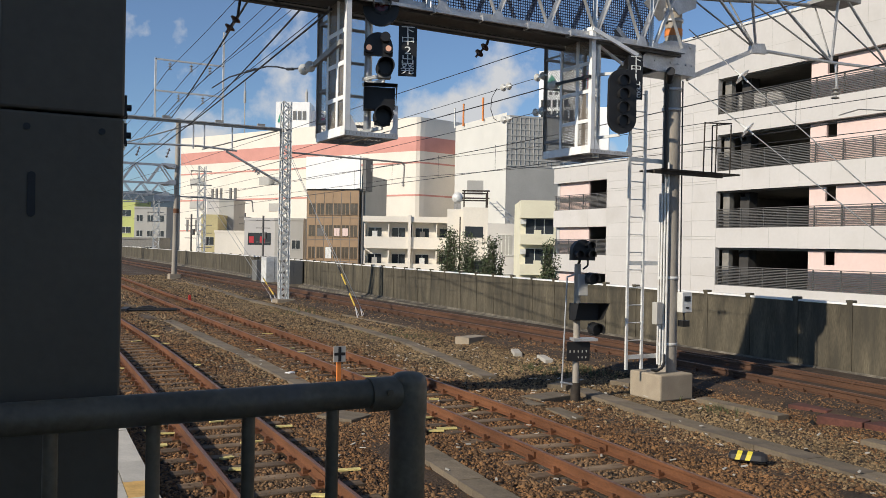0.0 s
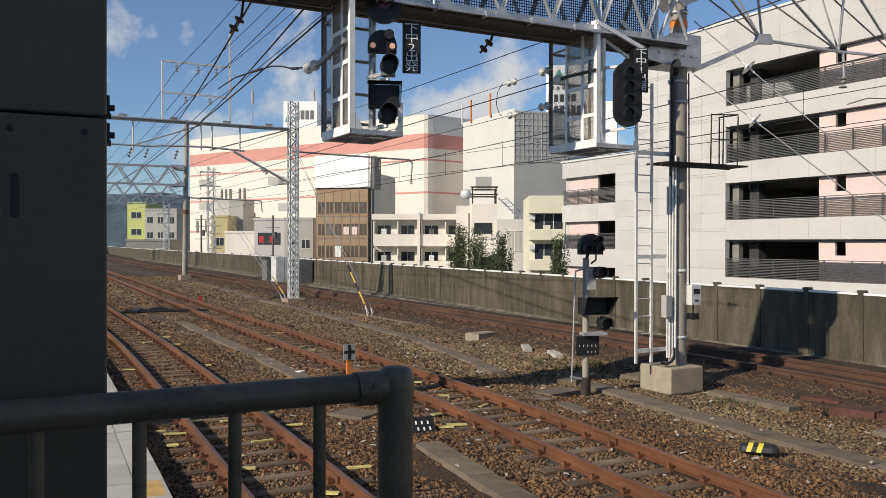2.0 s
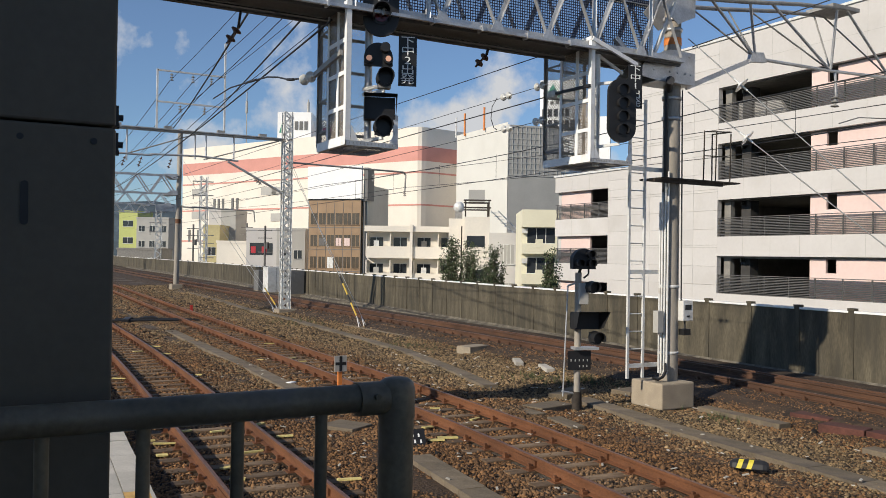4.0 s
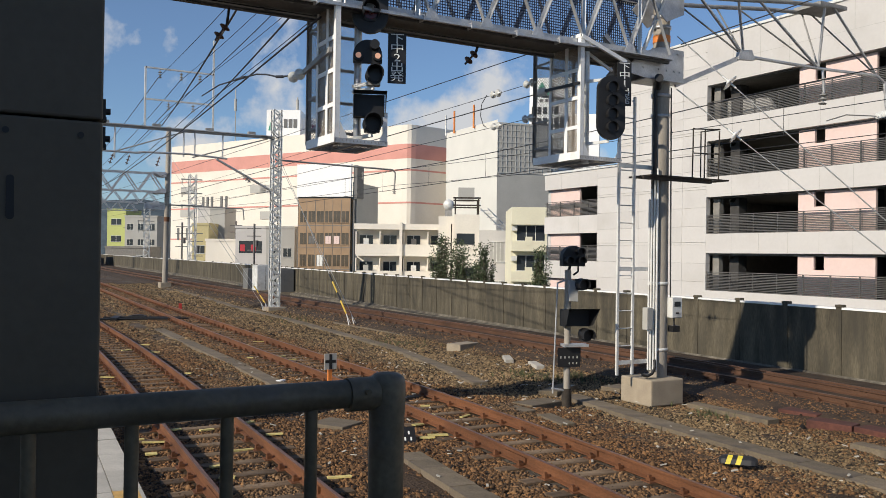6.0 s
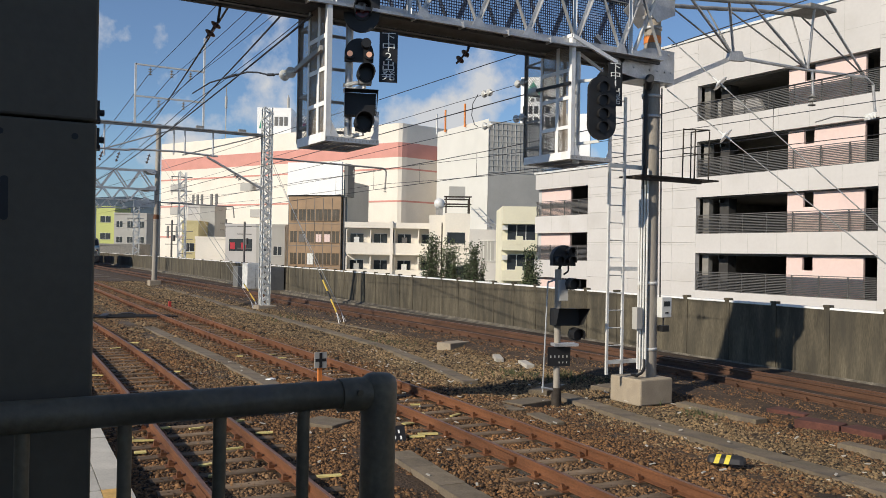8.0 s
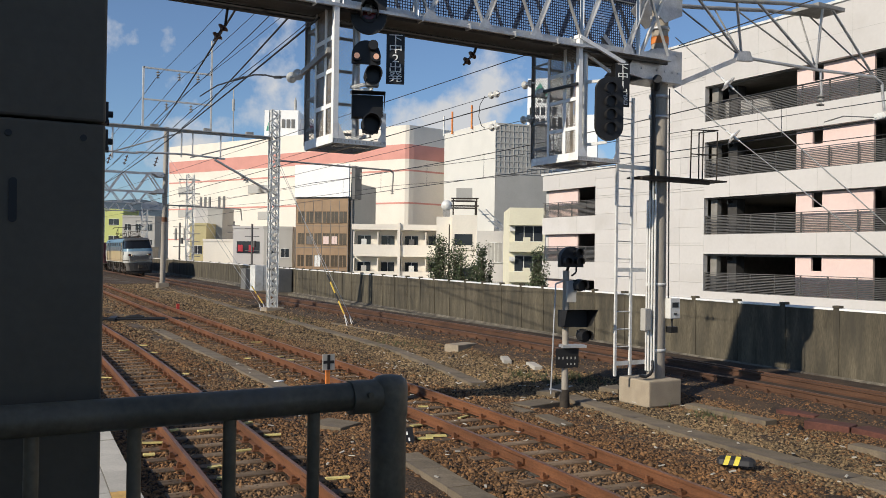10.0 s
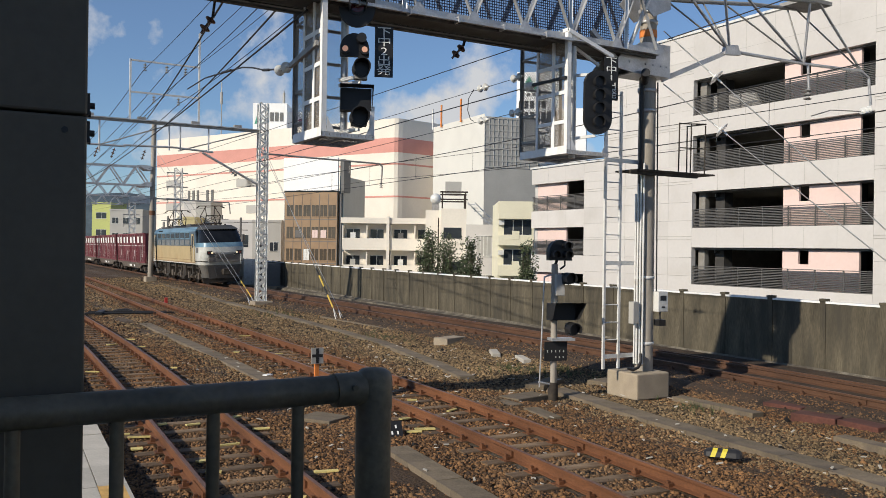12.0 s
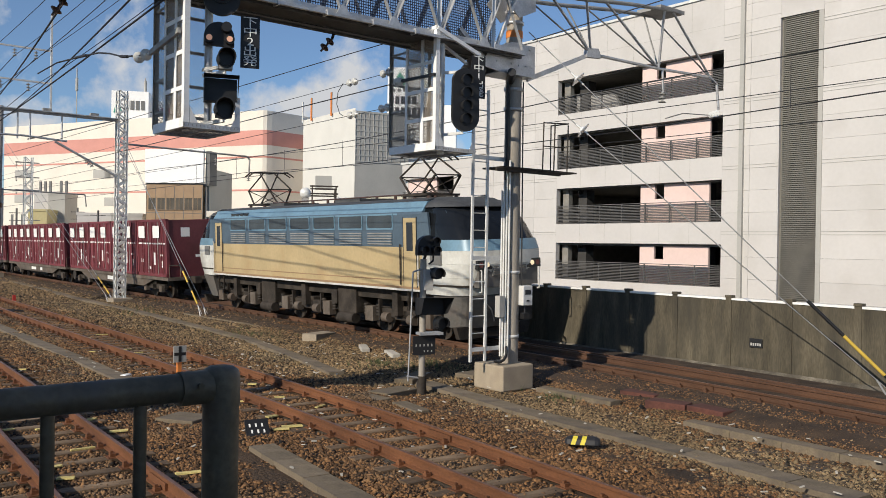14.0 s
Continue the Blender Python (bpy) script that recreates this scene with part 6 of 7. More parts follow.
        part("screen_pillar", S().bar((s * 8.28, 0, 2.72), (s * 7.64, 0, 3.45), 0.08, 0.06), SLATE, t)
        for y in (-1, 1):
            part("screen_pillar", S().bar((s * 7.9, y * 1.24, 2.72), (s * 7.35, y * 1.16, 3.45), 0.06, 0.05), SLATE, t)
            part("cab_quarter", S().prism([(s * 6.602, 2.72), (s * 6.95, 2.72), (s * 6.85, 3.44), (s * 6.602, 3.44)], y * 1.34, y * 1.405, "y"), SLATE, t)
            lamp = part("headlight_case", S().box(min(s * 8.36, s * 8.47), max(s * 8.36, s * 8.47), y * 0.85 - 0.24, y * 0.85 + 0.24, 1.97, 2.2), BLACK, t)
            part("headlight", S().tube((s * 8.44, y * 0.78, 2.085), (s * 8.485, y * 0.78, 2.085), 0.062, 14), HEADLIGHT if s > 0 else LENS, lamp, "lit headlight" if s > 0 else "")
            part("tail_lamp", S().tube((s * 8.44, y * 0.98, 2.085), (s * 8.475, y * 0.98, 2.085), 0.07, 12), REDLENS, lamp)
            part("vent_panel", S().box(min(s * 6.95, s * 7.4), max(s * 6.95, s * 7.4), y * 1.405 - 0.012, y * 1.405 + 0.012, 2.08, 2.42), DARKCLAD, t)
            part("front_rail", S().line([(s * 8.42, y * 1.0, 1.4), (s * 8.5, y * 1.0, 1.42), (s * 8.5, y * 1.0, 1.95), (s * 8.44, y * 1.0, 1.97)], 0.018, 6), OFFWHITE, t)
        part("front_panel", S().box(min(s * 8.2, s * 8.425), max(s * 8.2, s * 8.425), -1.02, 1.02, 1.52, 2.2), SKIRT, t)
        gr = part("front_grille", S().box(min(s * 8.34, s * 8.46), max(s * 8.34, s * 8.46), -0.58, 0.58, 1.8, 2.22), DARKCLAD, t)
        for k in range(6):
            part("grille_bar", S().box(min(s * 8.44, s * 8.48), max(s * 8.44, s * 8.48), -0.56, 0.56, 1.82 + k * 0.066, 1.85 + k * 0.066), SKIRT, gr)
        for i in range(6):
            part("number_mark", S().box(min(s * 8.36, s * 8.42), max(s * 8.36, s * 8.42), -0.4 + i * 0.14, -0.345 + i * 0.14, 2.54, 2.63), SLATE, t)
        # skirt, coupler and plough under the nose
        part("front_skirt", S().loft([flip(nose_ring(0.45, 7.85, 1.1, 6.9, 0.3)), flip(nose_ring(1.28, 8.15, 1.3, 6.9, 0.3))], False), SKIRT, t, "dull grey front skirt")
        part("plough", S().prism([(-1.2, 0.18), (1.2, 0.18), (1.3, 0.5), (-1.3, 0.5)], min(s * 7.7, s * 7.85), max(s * 7.7, s * 7.85)), GEAR, t)
        cp = part("coupler", S().box(min(s * 8.0, s * 8.95), max(s * 8.0, s * 8.95), -0.14, 0.14, 0.75, 1.02).box(min(s * 8.7, s * 9.05), max(s * 8.7, s * 9.05), -0.24, 0.2, 0.7, 1.08), GEAR, t, bevel=0.03)
        for y in (-0.55, 0.45, 0.7):
            part("brake_hose", S().line([(s * 8.1, y, 1.1), (s * 8.35, y, 0.95), (s * 8.4, y + 0.05, 0.65)], 0.03, 6), RUBBER, t)
        part("wiper", S().tube((s * 8.24, 0.3 * s, 2.78), (s * 7.95, 0.5 * s, 3.15), 0.012, 5), BLACK, t)
    # running gear: three bogies, equipment boxes between
    sets = []
    for bx in (-5.1, 0.0, 5.1):
        b = part("bogie", S().box(bx - 1.75, bx + 1.75, -1.05, -0.9, 0.5, 0.75).box(bx - 1.75, bx + 1.75, 0.9, 1.05, 0.5, 0.75).box(bx - 0.3, bx + 0.3, -1.05, 1.05, 0.45, 0.85), GEAR, t, "grimy bogie with coil springs", bevel=0.02)
        for dx in (-1.35, 1.35):
            for y in (-1.08, 1.08):
                part("axle_box", S().box(bx + dx - 0.2, bx + dx + 0.2, y - 0.12, y + 0.12, 0.36, 0.78), WAGON, b)
                for q in (-0.32, 0.32):
                    rings = []
                    for k in range(9):
                        rr = 0.09 if k % 2 else 0.062
                        rings.append([(bx + dx + q + rr * math.cos(i * 0.6283), y + rr * math.sin(i * 0.6283), 0.5 + k * 0.043) for i in range(10)])
                    part("spring", S().loft(rings), GEAR, b)
                part("brake_cylinder", S().tube((bx + dx * 0.45 - 0.14, y, 0.5), (bx + dx * 0.45 + 0.14, y, 0.5), 0.14, 12), WAGON, b)
                part("hanger", S().box(bx + dx * 0.68 - 0.03, bx + dx * 0.68 + 0.03, y - 0.07, y + 0.04, 0.4, 1.0), GEAR, b)
            sets.append((wheelset(t, bx + dx, 0.56), 0.56))
        for y in (-1.12, 1.12):
            part("bolster_post", S().box(bx - 0.13, bx + 0.13, y - 0.12, y + 0.1, 0.6, 1.25), GEAR, b)
            part("sand_box", S().box(bx + 1.78, bx + 2.08, y - 0.14, y + 0.06, 0.75, 1.15), GEAR, b)
    for x in (-2.55, 2.55):
        part("equipment_box", S().box(x - 0.5, x + 0.5, -1.2, 1.2, 0.5, 1.25), GEAR, t, bevel=0.03)
        for y in (-1.24, 1.24):
            part("air_tank", S().tube((x - 0.42, y * 0.93, 0.36), (x + 0.42, y * 0.93, 0.36), 0.16, 12), GEAR, t)
    part("underframe", S().box(-7.2, 7.2, -1.1, 1.1, 1.02, 1.3), GEAR, t)
    # roof equipment
    scissors(t, 5.2, 1.12)
    scissors(t, -4.6, 1.12)
    bus = S()
    for x in range(-5, 6):
        bus.tube((x, 0.35, 3.8), (x, 0.35, 4.0), 0.05, 8)
    bus.tube((-5, 0.35, 4.02), (5, 0.35, 4.02), 0.025, 6)
    part("roof_conductor", bus, BROWNGLAZE, t)
    part("roof_hatch", S().box(-3.2, -2.2, -0.7, 0.7, 3.8, 3.94), ROOFGREY, t)
    part("roof_hatch", S().box(1.2, 2.6, -0.7, 0.7, 3.8, 3.94), ROOFGREY, t)
    for k in range(4):
        part("roof_vent", S().box(-5.1 + k * 0.36, -4.82 + k * 0.36, -1.33, -1.26, 3.5, 3.62), GLASS, t)
    for x in (-6.9, 6.9):
        part("whistle", S().tube((x, 0.5, 3.7), (x, 0.5, 3.9), 0.07, 8), GEAR, t)
    return t, sets


def container(x0, parent_pose, k):
    """A twelve-foot container, 3.7 m long, with ribbed sides."""
    t = thing("freight_container", parent_pose, "maroon ribbed steel freight container with white markings", "container", "containers on the wagons")
    L, HWc, z0, z1 = 3.62, 1.22, 1.0, 3.52
    part("shell", S().box(-L / 2 + 0.04, L / 2 - 0.04, -HWc + 0.03, HWc - 0.03, z0, z1 - 0.03), MAROON, t)
    for x in (-L / 2, L / 2 - 0.14):
        for y in (-HWc, HWc - 0.12):
            part("corner_post", S().box(x, x + 0.14, y, y + 0.12, z0, z1), MAROON, t)
    for y in (-HWc, HWc - 0.1):
        part("roof_rail", S().box(-L / 2, L / 2, y, y + 0.1, z1 - 0.1, z1 + 0.004), MAROON, t)
    for y in (-HWc, HWc - 0.1):
        part("bottom_rail", S().box(-L / 2, L / 2, y, y + 0.1, z0 - 0.004, z0 + 0.14), MAROON, t)
    for i in range(5):
        x = -L / 2 + 0.62 + i * 0.58
        part("rib", S().box(x, x + 0.05, -HWc - 0.005, -HWc + 0.04, z0 + 0.1, z1 - 0.1), MAROON, t)
        part("lock_bar", S().tube((x + 0.28, -HWc - 0.01, z0 + 0.1), (x + 0.28, -HWc - 0.01, z1 - 0.1), 0.018, 6), DUSTY if i % 2 else MAROON, t)
    part("white_stripe", S().box(-L / 2 + 0.15, L / 2 - 0.15, -HWc + 0.02, -HWc + 0.034, 2.42, 2.49), LETTER, t)
    for a, b, c, d in ((0.22, 0.42, 1.5, 2.05), (-1.35, -1.1, 1.6, 1.75), (-0.3, -0.15, 1.3, 1.42), (1.0, 1.35, 1.9, 1.98), (1.15, 1.28, 1.4, 1.7)):
        part("marking", S().box(a, b, -HWc + 0.02, -HWc + 0.036, c, d), LETTER, t)
    for a, b in ((-1.5, -0.72), (0.3, 1.06)):
        part("label_plate", S().box(a, b, -HWc - 0.036, -HWc - 0.03, 2.7 + 0.02 * (k % 2), 3.24), LETTER, t)
    part("marking", S().box(L / 2 - 0.05, L / 2 - 0.036, -0.55, -0.15, 2.75, 3.15), LETTER, t)
    part("marking", S().box(L / 2 - 0.05, L / 2 - 0.036, 0.1, 0.7, 1.85, 1.95), LETTER, t)
    return t


def wagon():
    t = thing("container_wagon", pose(0, 0, 0), "grey brown container flat wagon with exposed bogies", "wagon", "container wagons")
    part("deck", S().box(-7.45, 7.45, -1.2, 1.2, 0.84, 0.98), WAGON, t)
    part("side_sill", S().prism([(-7.3, 0.84), (-5.6, 0.84), (-4.3, 0.5), (4.3, 0.5), (5.6, 0.84), (7.3, 0.84)], -1.15, -1.05, "y"), WAGON, t)
    part("side_sill", S().prism([(-7.3, 0.84), (-5.6, 0.84), (-4.3, 0.5), (4.3, 0.5), (5.6, 0.84), (7.3, 0.84)], 1.05, 1.15, "y"), WAGON, t)
    part("marking", S().box(-0.9, 0.3, -1.17, -1.152, 0.6, 0.78).box(1.4, 1.9, -1.17, -1.152, 0.6, 0.78), LETTER, t)
    part("hand_wheel", S().tube((-6.6, -1.22, 0.6), (-6.6, -1.18, 0.6), 0.26, 16), GEAR, t)
    part("brake_gear", S().box(-2.2, 1.8, -0.8, 0.8, 0.3, 0.6).tube((-3.4, -0.5, 0.45), (-2.4, -0.5, 0.45), 0.2, 12), GEAR, t)
    sets = []
    for bx in (-5.3, 5.3):
        b = part("bogie", S().box(bx - 1.2, bx + 1.2, -1.0, -0.88, 0.42, 0.62).box(bx - 1.2, bx + 1.2, 0.88, 1.0, 0.42, 0.62).box(bx - 0.22, bx + 0.22, -1.0, 1.0, 0.4, 0.8), GEAR, t)
        for dx in (-0.95, 0.95):
            for y in (-1.02, 1.02):
                part("axle_box", S().box(bx + dx - 0.15, bx + dx + 0.15, y - 0.08, y + 0.08, 0.3, 0.58), WAGON, b)
            sets.append((wheelset(t, bx + dx, 0.43), 0.43))
    for s in (-1, 1):
        part("coupler", S().box(min(s * 7.4, s * 7.9), max(s * 7.4, s * 7.9), -0.15, 0.15, 0.72, 1.0), GEAR, t)
        part("end_rail", S().line([(s * 7.4, -1.1, 0.98), (s * 7.4, -1.1, 1.5), (s * 7.4, -0.6, 1.5), (s * 7.4, -0.6, 0.98)], 0.02, 6), WAGON, t)
    return t, sets


LOCO, LOCO_SETS = locomotive()
WAGON_PITCH = 15.9
first_wagon, WAGON_SETS = wagon()
WAGONS = [(first_wagon, -19.15)]
CARRIED = []
first_box = container(0, pose(0, 0, 0), 0)
for i in range(8):
    off = -19.15 - i * WAGON_PITCH
    if i:
        WAGONS.append((copy_thing(first_wagon, pose(0, 0, 0)), off))
    for j in range(4):
        dx = off + 5.58 - j * 3.72
        CARRIED.append((first_box if (i, j) == (0, 0) else copy_thing(first_box, pose(0, 0, 0)), dx))

# ---- the platform end ----


def platform():
    t = thing("platform", pose(0, 0, 0), "pale concrete station platform ending at a railing", "platform", kind="structure")
    part("platform_body", S().box(-1.75, 30, -9, 1.12, -0.35, 0.935), CONCRETE, t)
    w = thing("track_walkway", pose(0, 0, 0), "pale concrete slab walkway along the track", "walkway")
    slab = S().box(0.006, 0.894, -0.595, -0.005, -0.2, 0.03).mesh("paving_slab", PAVING)
    edge = S().box(0.006, 0.894, -0.295, 0.0, -0.2, 0.034).mesh("edge_slab", PAVING)
    x = -60.0
    while x < -2.6:
        m = pose(x, TRACK_A(x) - 1.33, random.uniform(-0.006, 0.006), 0, 0, slope_angle(TRACK_A, x))
        for me, dy in ((edge, 0.0), (slab, -0.3), (slab, -0.9)):
            ob = new("paving_slab", me)
            ob.parent = w
            ob.matrix_basis = m @ pose(0, dy, 0)
        x += 0.9
    part("orange_marking", S().box(0.1, 0.75, -0.3, -0.04, 0.034, 0.038, pose(-9.75, TRACK_A(-9.75) - 1.33, 0, 0, 0, slope_angle(TRACK_A, -9.75))), TACTILE, w, "faded orange painted marking")


platform()
FX = -1.26


def handrail():
    t = thing("platform_end_railing", pose(FX, 0.3, 0.935), "grey painted pipe railing at the platform end", "railing")
    z0 = 0.935
    Y = lambda y: y - 0.3
    top = 2.417 - z0
    r = part("top_rail", S().tube((0, Y(-1.2), top - 0.025), (0, Y(0.585), top - 0.025), 0.0225, 20), FENCE, t)
    post = S().tube((0, Y(0.601), 0), (0, Y(0.601), top - 0.012), 0.029, 24)
    ring = lambda rr, z: [(rr * math.cos(a * 0.2618), Y(0.601) + rr * math.sin(a * 0.2618), z) for a in range(24)]
    post.loft([ring(0.0305, top - 0.06), ring(0.0305, top - 0.012), ring(0.028, top - 0.002), ring(0.02, top + 0.004), ring(0.006, top + 0.006)], True)
    p = part("end_post", post, FENCE, t)
    part("collar", S().tube((0, Y(0.53), top - 0.027), (0, Y(0.58), top - 0.027), 0.027, 20), FENCE, t)
    part("bolt", S().tube((0.02, Y(0.555), top - 0.02), (0.032, Y(0.555), top - 0.02), 0.005, 8), FENCE, t)
    for y in (0.471, 0.339, 0.204, 0.073, -0.06, -0.19):
        part("baluster", S().tube((0, Y(y), 0.1), (0, Y(y), top - 0.045), 0.0098, 12), FENCE, t)
    part("bottom_rail", S().tube((0, Y(-1.2), 0.1), (0, Y(0.59), 0.1), 0.017, 12), FENCE, t)


handrail()


def pillar():
    x = -1.36
    t = thing("steel_pillar", pose(x, 0.09, 0.935), "dark grey steel plate pillar with bolt holes behind the railing", "pillar")
    Z = lambda z: z - 0.935
    hw = 0.083
    part("lower_plate", S().box(-0.16, 0, -hw, hw, 0, Z(2.808)), PILLAR, t, bevel=0.004)
    part("upper_plate", S().box(-0.16, 0, -hw, hw, Z(2.811), Z(4.6)), PILLAR, t, bevel=0.004)
    for y in (-0.047, 0.052):
        part("bolt_hole", S().disc((0.0005, y, Z(2.786)), (1, 0, 0), 0.0048, 0.003), BLACK, t)
    slot = S()
    slot.prism([(-0.04 + 0.0055 * math.cos(a), (Z(2.717) if math.sin(a) > 0 else Z(2.664)) + 0.0055 * math.sin(a)) for a in [i * 0.3927 for i in range(16)]], -0.002, 0.0022, "x")
    part("slot", slot, BLACK, t)
    for z in (2.826, 2.784):
        b = part("side_bracket", S().box(-0.1, -0.02, hw, hw + 0.006, Z(z) - 0.012, Z(z) + 0.02), BLACK, t)
        part("bolt", S().tube((-0.04, hw, Z(z) + 0.004), (-0.04, hw + 0.015, Z(z) + 0.004), 0.005, 8), BLACK, b)
        part("bolt", S().tube((-0.06, hw, Z(z) - 0.006), (-0.06, hw + 0.012, Z(z) - 0.006), 0.005, 8), BLACK, b)


pillar()


def station():
    """The unseen station building behind the camera, added to shade the platform end and the yard."""
    t = thing("station_building", pose(0, -9, 0), "plain grey unseen station building behind the platform end, added for its shade", "building")
    part("wall", S().box(-2.9, 16, 0, 4.5, 0, 5.6), STATION, t)
    part("roof", S().box(-3.0, 16.3, -0.3, 4.8, 5.6, 5.8), STATION, t)


station()

# ---- small things in the yard ----


def plank_row(c_or_line, lab, name, mat, width, piece, thick, cat):
    """A row of flush concrete covers along a line of (x, y) points."""
    t = thing(name, pose(0, 0, 0), lab, cat)
    pts = [Vector((x, y, 0)) for x, y in c_or_line]
    me = S().box(0.003, piece - 0.003, -width / 2, width / 2, -0.14, thick).mesh("cover_slab", mat)
    for p, q in zip(pts, pts[1:]):
        n = max(1, round((q - p).length / piece))
        for i in range(n):
            a = p.lerp(q, i / n)
            stretch = (q - p).length / n / piece
            ob = new("cover_slab", me)
            ob.parent = t
            ob.matrix_basis = pose(a.x, a.y, -0.25 + random.uniform(-0.004, 0.004), random.uniform(-0.5, 0.5), random.uniform(-0.3, 0.3), math.degrees(math.atan2(q.y - p.y, q.x - p.x))) @ Matrix.Diagonal((stretch, 1, 1, 1))


plank_row([(-31.2, 5.95), (-25.2, 5.87), (-21.2, 5.85), (-17.7, 5.76), (-15, 5.62)], "worn grey concrete cable trough between the tracks", "cable_trough", DIRTYC, 0.35, 0.8, 0.1, "cable trough")
plank_row([(-10.6, 5.42), (-8.8, 5.24), (-6.0, 4.98), (-2.0, 4.6)], "grey slotted concrete cable trough cover", "cable_trough", DIRTYC, 0.36, 0.42, 0.085, "cable trough")
plank_row([(-62, 13.1), (-51.6, 12.6), (-43.2, 12.0), (-34.4, 11.85), (-27, 11.42), (-22.8, 11.2), (-18.3, 10.4), (-15.9, 9.9)], "worn concrete cable trough beside the low signal", "cable_trough", DIRTYC, 0.35, 0.8, 0.055, "cable trough")
plank_row([(-13.8, 10.72), (-10.5, 10.3), (-7.8, 10.15), (-4.5, 9.9)], "worn concrete cable trough past the post", "cable_trough", DIRTYC, 0.42, 0.8, 0.055, "cable trough")
plank_row([(-32, 12.95), (-26, 13.15), (-22.5, 13.4), (-19.6, 13.4)], "narrow concrete edging along the track bed", "concrete_edging", DIRTYC, 0.14, 0.9, 0.07, "edging")
plank_row([(-11.9, 12.2), (-10.0, 12.2)], "narrow concrete edging along the track bed", "concrete_edging", DIRTYC, 0.28, 0.9, 0.08, "edging")
plank_row([(-8.2, 11.85), (-3.0, 11.7)], "narrow concrete edging along the track bed", "concrete_edging", DIRTYC, 0.28, 0.9, 0.08, "edging")


def slab_at(x, y, sx, sy, h, rz, mat, name, lab, cat):
    ob = part(name, S().prism([(-sx / 2, -sy / 2), (sx / 2, -sy / 2 * 0.9), (sx / 2 * 0.95, sy / 2), (-sx / 2, sy / 2)], -0.1, h, "z"), mat, None, bevel=0.015)
    ob.matrix_world = pose(x, y, -0.2, 0, 0, rz)
    tagged(ob, lab, cat)


slab_at(-22.0, 13.05, 0.5, 0.95, 0.15, 20, CONCRETE, "concrete_block", "pale concrete block lying by the track bed", "concrete block")
for x, y, sx, sy, rz in ((-12.9, 8.75, 0.9, 0.35, 5), (-11.7, 8.8, 0.9, 0.3, -10), (-13.2, 9.5, 0.5, 0.9, 10), (-14.4, 10.9, 0.4, 1.2, 30), (-13.0, 5.3, 0.7, 0.6, 30), (-14.0, 12.2, 0.5, 0.6, 10)):
    slab_at(x, y, sx, sy, 0.04, rz, DIRTYC, "loose_slab", "loose worn concrete slab in the ballast", "concrete slab")
for x, y, rz in ((-19.1, 12.75, 62), (-17.75, 12.72, 68)):
    slab_at(x, y, 0.22, 0.95, 0.06, rz, PAVING, "loose_slab", "pale concrete edging piece lying in the ballast", "concrete slab")
slab_at(-17.6, 5.9, 0.13, 0.22, 0.07, 35, SIGNWHITE, "white_block", "small white block lying beside the cable trough", "block")
for x, y, rz in ((-10.1, 13.1, 5), (-9.2, 12.7, 12), (-8.4, 12.8, -5)):
    slab_at(x, y, 0.75, 0.4, 0.1, rz, REDDIRT, "red_board", "dark red painted board lying on the ballast", "board")


def cross_marker():
    t = thing("stop_marker", pose(-16.1, 6.42, -0.2), "square plate with a black cross on an orange post", "marker post")
    part("post", S().box(-0.03, 0.03, -0.04, 0.04, 0, 0.5), ORANGE, t)
    p = part("plate", S().box(0.03, 0.045, -0.13, 0.13, 0.46, 0.78), GREYWALL, t)
    part("cross", S().box(0.0455, 0.05, -0.03, 0.03, 0.47, 0.77).box(0.0455, 0.05, -0.115, -0.0305, 0.59, 0.65).box(0.0455, 0.05, 0.0305, 0.115, 0.59, 0.65), BLACK, p)


cross_marker()


def wedge_block():
    t = thing("rubber_wedge", pose(-8.15, 9.24, -0.19, 0, 0, 40), "black rubber wedge block with two yellow stripes", "wedge block")
    prof = [(-0.12, 0.0), (0.12, 0.0), (0.1, 0.06), (0.05, 0.1), (-0.03, 0.105), (-0.085, 0.07)]
    out = lambda x, k: [(x, y * k, z * k) for y, z in prof]
    part("block", S().loft([out(-0.25, 0.55), out(-0.22, 0.85), out(-0.17, 1.0), out(0.17, 1.0), out(0.22, 0.85), out(0.25, 0.55)], False), RUBBER, t, bevel=0.008)
    skin = [(y * 1.03, z * 1.03 + 0.002) for y, z in prof]
    for x in (-0.17, -0.04):
        near, far = [(x + 0.35 * z, y, z) for y, z in (skin[0], skin[5], skin[4])], [(x + 0.065 + 0.35 * z, y, z) for y, z in (skin[0], skin[5], skin[4])]
        part("stripe", S().add(near + far, [(0, 3, 4, 1), (1, 4, 5, 2)]), BRIGHTYELLOW, t, "worn bright yellow stripe")


wedge_block()


def number_plate_near():
    t = thing("track_sign", pose(-11.2, 5.68, -0.2, 0, 0, -15), "small black track plate with white marks in the ballast", "plate")
    part("plate", S().box(-0.02, 0.02, -0.17, 0.17, 0, 0.3, pose(0, 0, 0, 0, -48, 0)), BLACK, t)
    for i in range(3):
        part("mark", S().box(0.021, 0.026, -0.12 + i * 0.09, -0.095 + i * 0.09, 0.16, 0.22, pose(0, 0, 0, 0, -48, 0)), LETTER, t)
        part("mark", S().box(0.021, 0.026, -0.1 + i * 0.09, -0.075 + i * 0.09, 0.05, 0.11, pose(0, 0, 0, 0, -48, 0)), LETTER, t)


number_plate_near()


